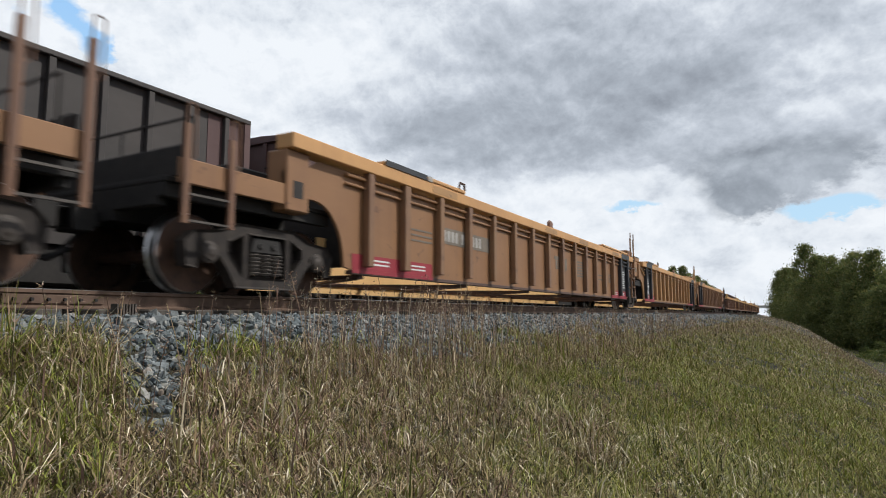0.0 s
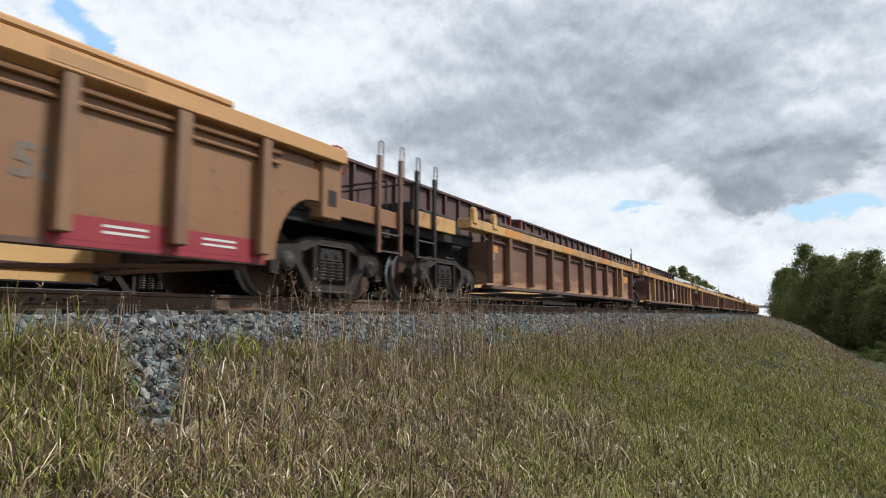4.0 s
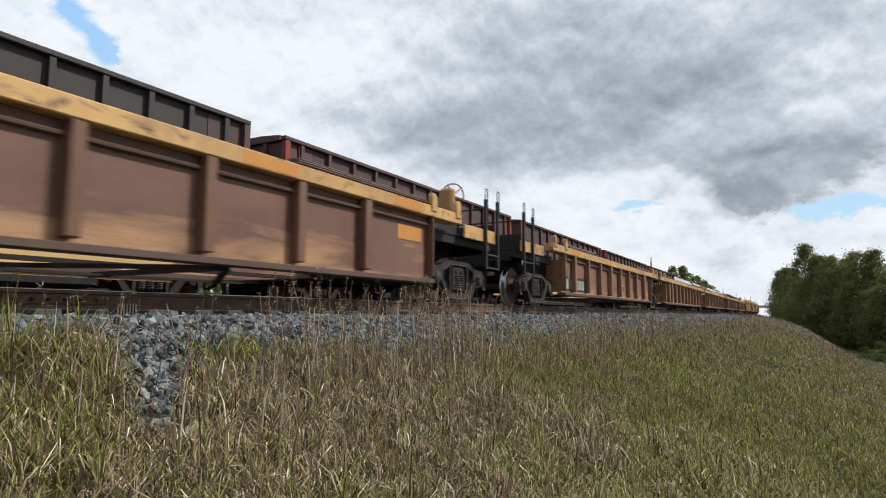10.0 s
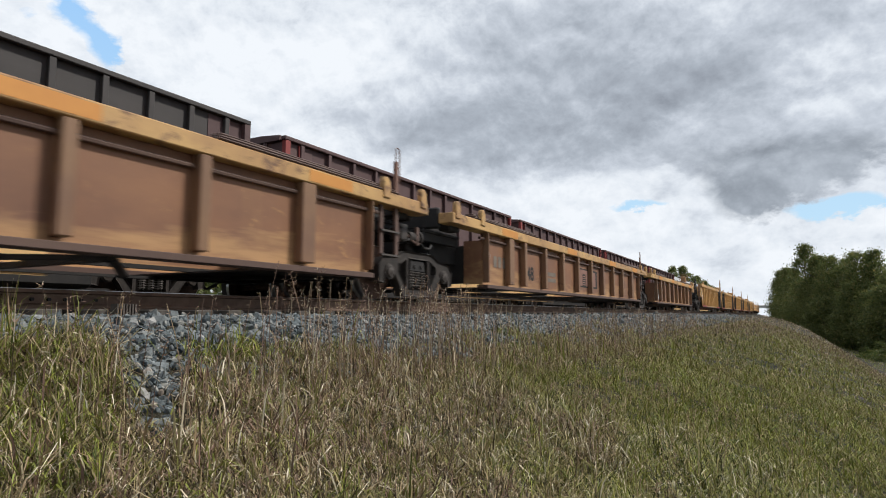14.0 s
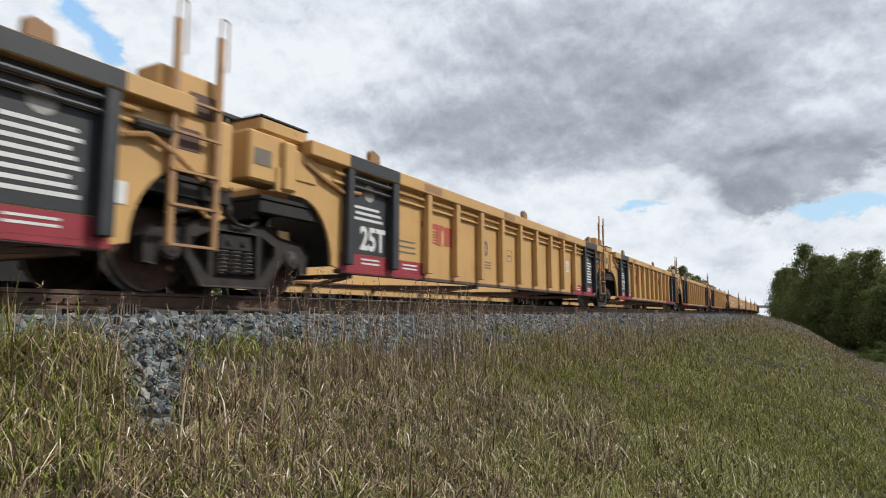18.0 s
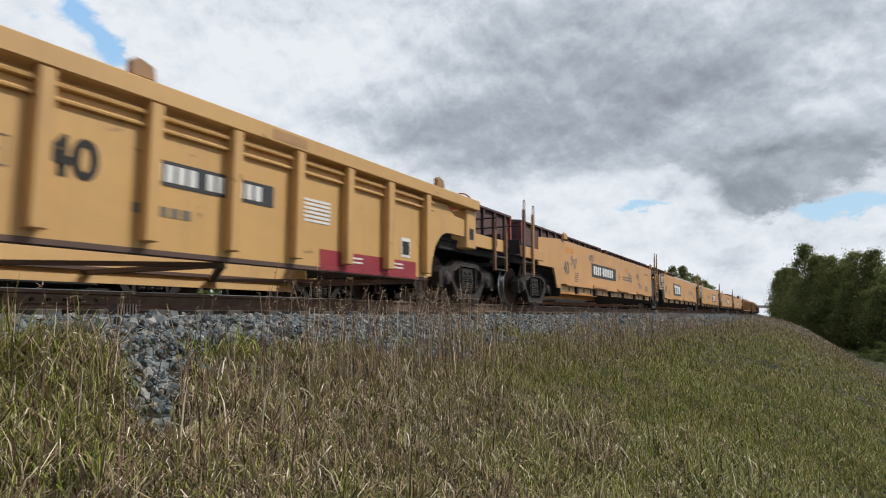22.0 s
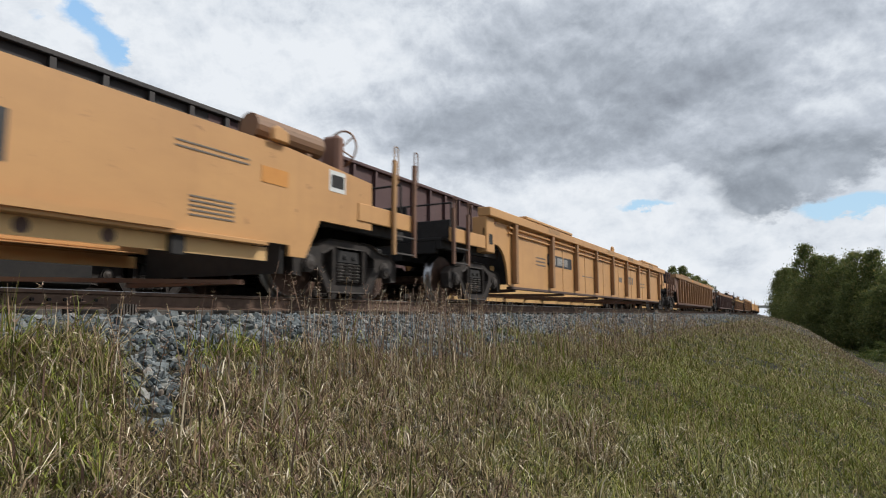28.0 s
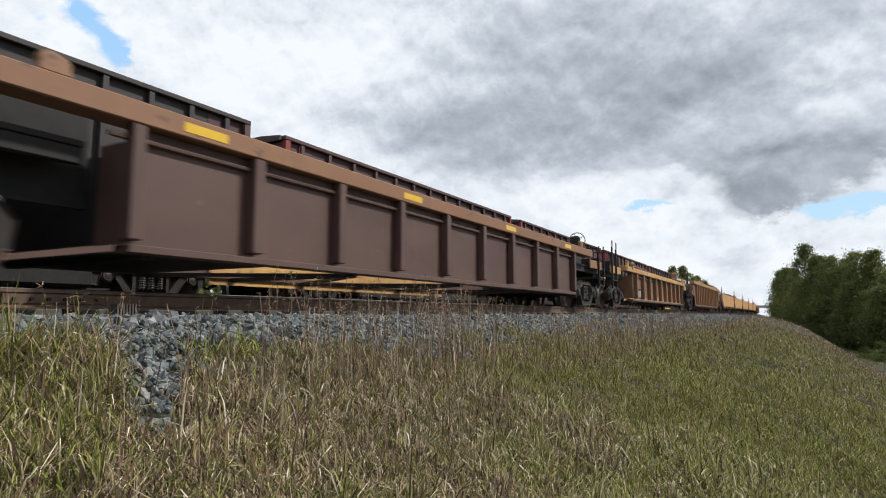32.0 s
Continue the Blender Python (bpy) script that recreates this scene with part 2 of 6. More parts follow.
M_TALL = blade_material("tall_purplish_grass", [(0.0, UMBER), (0.25, PURPLE), (0.5, HAY), (0.7, GREEN), (0.85, STRAW), (0.97, PALE)], [(0.0, DEEP), (0.3, PURPLE), (0.6, GREEN), (0.85, HAY), (1.0, STRAW)])
M_STONE = stone_material()


def ground_material():
    m, n, l, b = nodes_of("thatch_and_soil")
    t = noise_node(n, l, 0.35, 6, 0.65)
    t2 = noise_node(n, l, 9.0, 6, 0.7)
    r = ramp(n, [(0.3, (0.026, 0.030, 0.011)), (0.5, (0.034, 0.029, 0.015)), (0.7, (0.046, 0.034, 0.020))])
    l.new(t.outputs["Fac"], r.inputs["Fac"])
    r2 = ramp(n, [(0.3, (0.45, 0.45, 0.45)), (0.7, (1.1, 1.1, 1.1))])
    l.new(t2.outputs["Fac"], r2.inputs["Fac"])
    mu = n.new("ShaderNodeMix")
    mu.data_type, mu.blend_type = "RGBA", "MULTIPLY"
    mu.inputs[0].default_value = 1.0
    l.new(r.outputs["Color"], mu.inputs[6])
    l.new(r2.outputs["Color"], mu.inputs[7])
    l.new(mu.outputs[2], b.inputs["Base Color"])
    b.inputs["Roughness"].default_value = 0.95
    bu = n.new("ShaderNodeBump")
    bu.inputs["Strength"].default_value, bu.inputs["Distance"].default_value = 1.0, 0.06
    l.new(t2.outputs["Fac"], bu.inputs["Height"])
    l.new(bu.outputs["Normal"], b.inputs["Normal"])
    return m


def leaf_material(name, stops):
    m, n, l, b = nodes_of(name)
    g = n.new("ShaderNodeNewGeometry")
    r = ramp(n, stops)
    l.new(g.outputs["Random Per Island"], r.inputs["Fac"])
    l.new(r.outputs["Color"], b.inputs["Base Color"])
    b.inputs["Roughness"].default_value = 0.6
    tr = n.new("ShaderNodeBsdfTranslucent")
    l.new(r.outputs["Color"], tr.inputs["Color"])
    ms = n.new("ShaderNodeMixShader")
    ms.inputs[0].default_value = 0.5
    l.new(b.outputs["BSDF"], ms.inputs[1])
    l.new(tr.outputs["BSDF"], ms.inputs[2])
    l.new(ms.outputs[0], n["Material Output"].inputs["Surface"])
    return m


M_GROUND = ground_material()
M_LEAF = leaf_material("poplar_leaves", [(0.0, (0.07, 0.10, 0.03)), (0.5, (0.15, 0.18, 0.055)), (0.9, (0.23, 0.24, 0.075)), (1.0, (0.30, 0.23, 0.08))])
M_BUSH = leaf_material("bush_leaves", [(0.0, (0.05, 0.08, 0.022)), (0.6, (0.10, 0.135, 0.035)), (1.0, (0.19, 0.19, 0.06))])


# ---- mesh helpers ----
def box(bm, x0, x1, y0, y1, z0, z1):
    v = [bm.verts.new(p) for p in ((x0, y0, z0), (x1, y0, z0), (x1, y1, z0), (x0, y1, z0), (x0, y0, z1), (x1, y0, z1), (x1, y1, z1), (x0, y1, z1))]
    for f in ((0, 3, 2, 1), (4, 5, 6, 7), (0, 1, 5, 4), (1, 2, 6, 5), (2, 3, 7, 6), (3, 0, 4, 7)):
        bm.faces.new([v[k] for k in f])


def prism(bm, pts, y0, y1):
    """A plate with the outline pts in x and z, from y0 to y1."""
    a = [bm.verts.new((x, y0, z)) for x, z in pts]
    b = [bm.verts.new((x, y1, z)) for x, z in pts]
    bm.faces.new(a)
    bm.faces.new(b[::-1])
    for k in range(len(pts)):
        j = (k + 1) % len(pts)
        bm.faces.new((a[j], a[k], b[k], b[j]))


def tube(bm, p0, p1, r, n=8, r1=None, caps=True):
    p0, p1 = Vector(p0), Vector(p1)
    q = (p1 - p0).to_track_quat("Z", "Y")
    r1 = r if r1 is None else r1
    rings = []
    for p, rr in ((p0, r), (p1, r1)):
        rings.append([bm.verts.new(p + q @ Vector((rr * math.cos(2 * math.pi * k / n), rr * math.sin(2 * math.pi * k / n), 0))) for k in range(n)])
    for k in range(n):
        j = (k + 1) % n
        bm.faces.new((rings[0][k], rings[0][j], rings[1][j], rings[1][k]))
    if caps:
        bm.faces.new(rings[0][::-1])
        bm.faces.new(rings[1])


def pipe(bm, pts, r, n=6):
    """One bent round bar through the points."""
    pts = [Vector(p) for p in pts]
    rings = []
    ref = Vector((0.31, 0.22, 0.92)).normalized()
    for k, p in enumerate(pts):
        d = (pts[min(k + 1, len(pts) - 1)] - pts[max(k - 1, 0)]).normalized()
        u = d.cross(ref).normalized()
        w = d.cross(u)
        rings.append([bm.verts.new(p + u * r * math.cos(2 * math.pi * j / n) + w * r * math.sin(2 * math.pi * j / n)) for j in range(n)])
    for a, b in zip(rings, rings[1:]):
        for k in range(n):
            j = (k + 1) % n
            bm.faces.new((a[k], a[j], b[j], b[k]))
    bm.faces.new(rings[0][::-1])
    bm.faces.new(rings[-1])


def lathe(bm, profile, n=28, close=True):
    """Turns (y, radius) pairs about the y axis."""
    rings = [[bm.verts.new((r * math.cos(2 * math.pi * k / n), y, r * math.sin(2 * math.pi * k / n))) for k in range(n)] for y, r in profile]
    for a, b in zip(rings, rings[1:]):
        for k in range(n):
            j = (k + 1) % n
            bm.faces.new((a[k], a[j], b[j], b[k]))
    if close:
        bm.faces.new(rings[0][::-1])
        bm.faces.new(rings[-1])


def mesh_of(name, bm, material, bevel=0.0):
    if bevel:
        bmesh.ops.bevel(bm, geom=[e for e in bm.edges], offset=bevel, segments=1, affect="EDGES", clamp_overlap=True)
    bmesh.ops.recalc_face_normals(bm, faces=bm.faces)
    me = bpy.data.meshes.new(name)
    bm.to_mesh(me)
    bm.free()
    for mt in (material if isinstance(material, (list, tuple)) else [material]):
        me.materials.append(mt)
    return me


def part(name, bm, material, parent, label="", bevel=0.0):
    ob = new(name, mesh_of(name, bm, material, bevel))
    ob.parent = parent
    if label:
        ob["label"] = label
    return ob


def again(ob, parent, x=0.0, y=0.0, z=0.0, turn=0.0):
    """Another part on the same mesh, moved by x, y, z and turned about z."""
    o = new(ob.name.split(".")[0], ob.data)
    o.parent = parent
    o.location = (x, y, z)
    o.rotation_euler = (0, 0, radians(turn))
    if "label" in ob:
        o["label"] = ob["label"]
    return o


def thing(name, label, category, group="", kind=""):
    return tagged(new(name), label, category, group, kind)


def bulk_mesh(name, verts, faces_flat, loops_per_face, material):
    """A large mesh from arrays: faces_flat the corners, loops_per_face 3 or 4 for all."""
    me = bpy.data.meshes.new(name)
    nf = len(faces_flat) // loops_per_face
    me.vertices.add(len(verts))
    me.vertices.foreach_set("co", np.asarray(verts, dtype=np.float32).ravel())
    me.loops.add(len(faces_flat))
    me.loops.foreach_set("vertex_index", np.asarray(faces_flat, dtype=np.int32))
    me.polygons.add(nf)
    me.polygons.foreach_set("loop_start", np.arange(0, nf * loops_per_face, loops_per_face, dtype=np.int32))
    me.update(calc_edges=True)
    me.materials.append(material)
    return me


# ---- the ground, one sheet ----
def bend(x):
    """How far the line swings to +y at x."""
    return np.where(x > 120, (x - 120) ** 2 / 5000.0, 0.0) if isinstance(x, np.ndarray) else ((x - 120) ** 2 / 5000.0 if x > 120 else 0.0)


PROFILE_Y = [-3000, -60, -13.0, -10.6, -3.0, 0.0, 3.3, 3.7, 4.75, 5.0, 14.0, 15.5, 24, 60, 3000]
PROFILE_Z = [-7.9, -7.7, -7.4, -7.0, -1.85, -0.70, 0.06, 0.22, 0.67, 0.71, 0.72, 0.3, -3.5, -3.8, -4.0]


def ground_z(x, y):
    yy = y - bend(x) * np.clip(1.6 - np.abs(y) / 400.0, 0, 1)
    z = np.interp(yy, PROFILE_Y, PROFILE_Z)
    soft = np.clip((3.6 - yy) / 1.2, 0, 1)
    z = z + soft * (0.05 * np.sin(x * 1.7 + 0.6 * yy) * np.sin(yy * 1.3 + 0.4 * x) + 0.03 * np.sin(3.1 * x - 2.0 * yy))
    # a bare run-out of stones in the grass
    z = z + 0.05 * np.exp(-((x - 2.75) / 0.3) ** 2 - ((yy - 3.8) / 0.4) ** 2)
    return z


def grid_mesh(name, xs, ys, material):
    gx, gy = np.meshgrid(xs, ys, indexing="ij")
    v = np.stack([gx.ravel(), gy.ravel(), ground_z(gx.ravel(), gy.ravel())], 1)
    nx, ny = len(xs), len(ys)
    i = (np.arange(nx - 1)[:, None] * ny + np.arange(ny - 1)[None, :]).ravel()
    f = np.stack([i, i + ny, i + ny + 1, i + 1], 1).ravel()
    return bulk_mesh(name, v, f, 4, material)


gxs = np.concatenate([[-1500, -400, -120, -50, -20], np.arange(-10, 30, 0.35), np.arange(30, 180, 3.0), np.arange(180, 700, 15), [760, 900, 1200, 1800, 3000]])
gys = np.concatenate([[-3000, -900, -300, -120, -60, -35, -22, -15], np.arange(-13, 5.4, 0.3), np.arange(5.5, 26, 1.0), [35, 60, 120, 250, 500, 1000, 3000]])
ground = new("ground", grid_mesh("ground", gxs, gys, M_GROUND))
tagged(ground, "grassy railway embankment falling to flat fields", "ground", kind="structure")


# ---- sky backdrop with drifting cloud ----
def cloud_material():
    m = bpy.data.materials.new("broken_cloud_sky")
    m.use_nodes = True
    n, l = m.node_tree.nodes, m.node_tree.links
    n.clear()
    out, em = n.new("ShaderNodeOutputMaterial"), n.new("ShaderNodeEmission")
    uvn = n.new("ShaderNodeUVMap")
    uvn.uv_map = "bearing"

    def math_node(op, a, b=None, clamp=False):
        k = n.new("ShaderNodeMath")
        k.operation, k.use_clamp = op, clamp
        for q, v in enumerate((a, b)):
            if v is None:
                continue
            if isinstance(v, (int, float)):
                k.inputs[q].default_value = v
            else:
                l.new(v, k.inputs[q])
        return k.outputs[0]

    def cloud_noise(scale, detail, rough, shift, squash=1.7):
        mp = n.new("ShaderNodeMapping")
        mp.inputs["Location"].default_value = shift
        mp.inputs["Scale"].default_value = (1.0, squash, 1.0)
        l.new(uvn.outputs["UV"], mp.inputs["Vector"])
        t = n.new("ShaderNodeTexNoise")
        for key, val in (("Scale", scale), ("Detail", detail), ("Roughness", rough)):
            t.inputs[key].default_value = val
        l.new(mp.outputs[0], t.inputs["Vector"])
        return t.outputs["Fac"]

    # the sheet is folded by a slow warp, then heaped up in billows at falling sizes
    bend_n = n.new("ShaderNodeTexNoise")
    for key, val in (("Scale", 0.9), ("Detail", 3.0), ("Roughness", 0.55)):
        bend_n.inputs[key].default_value = val
    l.new(uvn.outputs["UV"], bend_n.inputs["Vector"])
    centred = n.new("ShaderNodeVectorMath")
    centred.operation = "SUBTRACT"
    centred.inputs[1].default_value = (0.5, 0.5, 0.5)
    l.new(bend_n.outputs["Color"], centred.inputs[0])
    scaled = n.new("ShaderNodeVectorMath")
    scaled.operation = "SCALE"
    scaled.inputs["Scale"].default_value = 0.35
    l.new(centred.outputs[0], scaled.inputs[0])
    folded = n.new("ShaderNodeVectorMath")
    l.new(uvn.outputs["UV"], folded.inputs[0])
    l.new(scaled.outputs[0], folded.inputs[1])

    def heaped(shift):
        """Height of the billows, looked up a little to one side."""
        mp = n.new("ShaderNodeMapping")
        mp.inputs["Location"].default_value = shift
        mp.inputs["Scale"].default_value = (1.0, 1.35, 1.0)
        l.new(folded.outputs[0], mp.inputs["Vector"])
        vo = n.new("ShaderNodeTexVoronoi")
        vo.feature, vo.normalize = "SMOOTH_F1", True
        for key, val in (("Scale", 1.7), ("Detail", 4.0), ("Roughness", 0.62), ("Lacunarity", 2.2), ("Smoothness", 0.35)):
            vo.inputs[key].default_value = val
        l.new(mp.outputs[0], vo.inputs["Vector"])
        no = n.new("ShaderNodeTexNoise")
        for key, val in (("Scale", 0.8), ("Detail", 8.0), ("Roughness", 0.5)):
            no.inputs[key].default_value = val
        l.new(mp.outputs[0], no.inputs["Vector"])
        return math_node("SUBTRACT", no.outputs["Fac"], math_node("MULTIPLY", vo.outputs["Distance"], 0.8))

    mid = heaped((2.3, 9.4, 0))
    lit = math_node("SUBTRACT", mid, heaped((2.28, 9.53, 0)))
    fine = cloud_noise(5.0, 6, 0.6, (1.1, 5.3, 0))
    uv = n.new("ShaderNodeSeparateXYZ")
    l.new(uvn.outputs["UV"], uv.inputs[0])
    wob = math_node("MULTIPLY", math_node("SUBTRACT", mid, 0.3), 0.5)
    ragged = math_node("MULTIPLY", math_node("SUBTRACT", fine, 0.5), 0.30)
    uu = math_node("ADD", math_node("ADD", uv.outputs["X"], wob), ragged)
    vv = math_node("ADD", math_node("ADD", uv.outputs["Y"], math_node("MULTIPLY", wob, 0.4)), math_node("MULTIPLY", ragged, 0.6))

    def patch(a, e, ra, re, gain):
        """A soft oval at bearing a and height e, in tens of degrees."""
        du = math_node("DIVIDE", math_node("SUBTRACT", uu, a / 10), ra / 10)
        dv = math_node("DIVIDE", math_node("SUBTRACT", vv, e / 10), re / 10)
        rr = math_node("ADD", math_node("MULTIPLY", du, du), math_node("MULTIPLY", dv, dv))
        return math_node("MULTIPLY", math_node("POWER", 2.718, math_node("MULTIPLY", rr, -1.0)), gain)

    dark = 0.165
    for row in SHADE:
        dark = math_node("ADD", patch(*row), dark)
    for field, level, gain in ((mid, 0.22, 0.75), (fine, 0.5, 0.26), (lit, 0.0, -1.6)):
        dark = math_node("ADD", dark, math_node("MULTIPLY", math_node("SUBTRACT", field, level), gain))
    cr = ramp(n, [(0.0, (0.86, 0.90, 0.95)), (0.20, (0.745, 0.795, 0.86)), (0.42, (0.56, 0.61, 0.685)), (0.66, (0.41, 0.455, 0.52)), (1.0, (0.26, 0.29, 0.34))])
    l.new(dark, cr.inputs["Fac"])
    hang = -0.42
    for row in HANGING:
        hang = math_node("ADD", patch(*row), hang)
    hang = math_node("ADD", hang, math_node("MULTIPLY", math_node("SUBTRACT", fine, 0.5), 0.5))
    hang = math_node("MULTIPLY", hang, 2.1, True)
    grey = ramp(n, [(0.15, (0.24, 0.27, 0.315)), (0.38, (0.33, 0.37, 0.425)), (0.70, (0.50, 0.55, 0.62))])
    under = math_node("ADD", math_node("ADD", mid, 0.1), math_node("MULTIPLY", lit, 0.7))
    l.new(under, grey.inputs["Fac"])
    sheet = mixed(n, l, hang, cr.outputs["Color"], grey.outputs["Color"])
    hole = -0.55
    for row in HOLES:
        hole = math_node("ADD", patch(*row), hole)
    hole = math_node("ADD", hole, math_node("MULTIPLY", math_node("SUBTRACT", fine, 0.5), 0.7))
    hole = math_node("MULTIPLY", hole, 3.2, True)
    blue = ramp(n, [(0.0, (0.58, 0.80, 0.93)), (1.0, (0.33, 0.58, 0.92))])
    l.new(math_node("DIVIDE", uv.outputs["Y"], 2.6), blue.inputs["Fac"])
    c = mixed(n, l, hole, sheet, blue.outputs["Color"])
    l.new(c, em.inputs["Color"])
    em.inputs["Strength"].default_value = 1.0
    l.new(em.outputs[0], out.inputs["Surface"])
    return m


# bearing, height, half widths, depth of shade
SHADE = [(10, 18, 26, 8, 0.14), (0, 14.6, 12, 2.8, 0.28), (17, 20, 9, 4.5, 0.34), (27, 17.5, 7, 3.2, 0.34), (22, 14.2, 7, 1.8, 0.22), (9, 18.6, 6, 3, 0.26), (3, 20, 5, 3, 0.28), (-3, 23, 6, 4, 0.22), (12, 26, 10, 3, 0.22), (25, 25, 6, 2.5, 0.14), (35, 17, 5, 3, 0.20),
         (8, 16.6, 2.4, 1.2, -0.28), (-4, 16.4, 3.6, 1.5, -0.22), (10.7, 22.3, 2, 1.2, -0.20), (52, 19, 13, 9, -0.16), (40, 23.5, 7, 5, -0.12), (18, 11.6, 10, 1.3, -0.14),
         (8, 4.5, 30, 3.8, -0.24), (5.5, 4.6, 3.5, 1.2, 0.24), (13, 5.8, 3.4, 0.9, 0.16), (-4, 5.5, 5, 1.2, 0.18), (0, 2.6, 3, 0.8, 0.14)]
HANGING = [(2.0, 11.4, 4.8, 2.9, 1.1), (2.7, 9.2, 2.6, 1.7, 0.65), (-4.2, 12.6, 4.6, 2.0, 0.95), (8.0, 13.6, 4.0, 1.5, 0.45)]
HOLES = [(60.0, 21.5, 1.4, 1.9, 1.0), (61.8, 23.6, 1.5, 1.4, 0.9), (65.0, 22.5, 2.2, 1.6, 0.6), (-3.6, 8.5, 4.0, 1.1, 1.6), (11.2, 9.5, 3.6, 0.6, 1.0)]


def sky_patch():
    az, el = np.radians(np.linspace(-40, 100, 71)), np.radians(np.linspace(-1.5, 50, 30))
    ga, ge = np.meshgrid(az, el, indexing="ij")
    r = 3600.0
    v = np.stack([r * np.cos(ge) * np.cos(ga), r * np.cos(ge) * np.sin(ga), r * np.sin(ge)], -1).reshape(-1, 3)
    ny = len(el)
    i = (np.arange(len(az) - 1)[:, None] * ny + np.arange(ny - 1)[None, :]).ravel()
    f = np.stack([i, i + 1, i + ny + 1, i + ny], 1).ravel()
    me = bulk_mesh("backdrop", v, f, 4, cloud_material())
    uvs = np.stack([np.degrees(ga).ravel() / 10, np.degrees(ge).ravel() / 10], 1)[f]
    layer = me.uv_layers.new(name="bearing")
    layer.data.foreach_set("uv", uvs.astype(np.float32).ravel())
    ob = new("backdrop", me)
    tagged(ob, "sky of grey and white broken clouds with blue gaps", "sky", kind="structure")
    return ob


backdrop = sky_patch()


# ---- tracks ----
def rail_mesh(name, x0, x1, step):
    """Flat-bottomed rail that follows the line."""
    prof = [(-0.075, -0.185), (0.075, -0.185), (0.075, -0.172), (0.012, -0.150), (0.012, -0.048), (0.036, -0.038), (0.036, -0.006), (0.030, 0.0),
            (-0.030, 0.0), (-0.036, -0.006), (-0.036, -0.038), (-0.012, -0.048), (-0.012, -0.150), (-0.075, -0.172)]
    bm = bmesh.new()
    rings = []
    for x in np.arange(x0, x1 + step, step):
        dy = bend(float(x))
        rings.append([bm.verts.new((x, y + dy, z)) for y, z in prof])
    for a, b in zip(rings, rings[1:]):
        for k in range(len(prof)):
            j = (k + 1) % len(prof)
            f = bm.faces.new((a[k], a[j], b[j], b[k]))
            f.material_index = 1 if k in (6, 7, 8) else 0
    return mesh_of(name, bm, [M_RAIL, M_RAILTOP])


for name, cy in (("near", TRACK_Y), ("far", SIDING_Y)):
    for side in (-1, 1):
        rail = new("rail", rail_mesh("rail", -30, 520, 10))
        rail.location = (0, cy + side * 0.755, RAIL)
        tagged(rail, "rusty steel rail on timber ties", "rail", "rails of both tracks", "structure")

bm = bmesh.new()
box(bm, -0.115, 0.115, -1.30, 1.30, -0.36, -0.19)
tie_mesh = mesh_of("tie", bm, M_TIE, 0.012)
ties = thing("track_ties", "weathered timber ties bedded in ballast", "ties", kind="structure")
for k in range(110):
    for cy in (TRACK_Y, SIDING_Y):
        if cy == SIDING_Y and k > 60:
            continue
        t = new("tie", tie_mesh)
        t.parent = ties
        t.location = (-4 + 0.53 * k + random.uniform(-0.03, 0.03), cy + random.uniform(-0.04, 0.04), RAIL)
        t.rotation_euler = (0, 0, random.uniform(-0.02, 0.02))
bm = bmesh.new()
for k in range(111, 330):
    x = -4 + 0.53 * k
    box(bm, x - 0.11, x + 0.11, TRACK_Y - 1.3, TRACK_Y + 1.3, RAIL - 0.36, RAIL - 0.19)
far_ties = part("far_ties", bm, M_TIE, ties)
far_ties["kind"] = "stuff"


def joint_bar():
    """Bolted splice on the outside of the near rail."""
    ob = thing("rail_joint_bar", "rusty bolted splice bar on the rail", "joint bar")
    bm = bmesh.new()
    prism(bm, [(-0.46, -0.140), (0.46, -0.140), (0.46, -0.055), (-0.46, -0.055)], -0.034, -0.012)
    part("bar", bm, M_RAIL, ob, bevel=0.005)
    bm = bmesh.new()
    tube(bm, (0, -0.034, -0.10), (0, -0.062, -0.10), 0.017, 6)
    first = part("bolt", bm, M_DARK, ob)
    first.location.x = -0.37
    for k in range(1, 6):
        again(first, ob, -0.37 + 0.148 * k)
    return ob


joint_bar().location = (3.25, TRACK_Y - 0.755, RAIL)

bm = bmesh.new()
for k in range(7):
    box(bm, -0.10 + 0.03 * k, -0.085 + 0.03 * k, -0.05, 0.05, -0.06, 0.06)
box(bm, -0.11, 0.11, -0.03, 0.05, -0.07, -0.02)
marker = new("tie_end_plate", mesh_of("tie_end_plate", bm, M_TIE))
marker.location = (3.55, 5.40, 0.80)
tagged(marker, "split weathered end of a timber tie", "tie end")


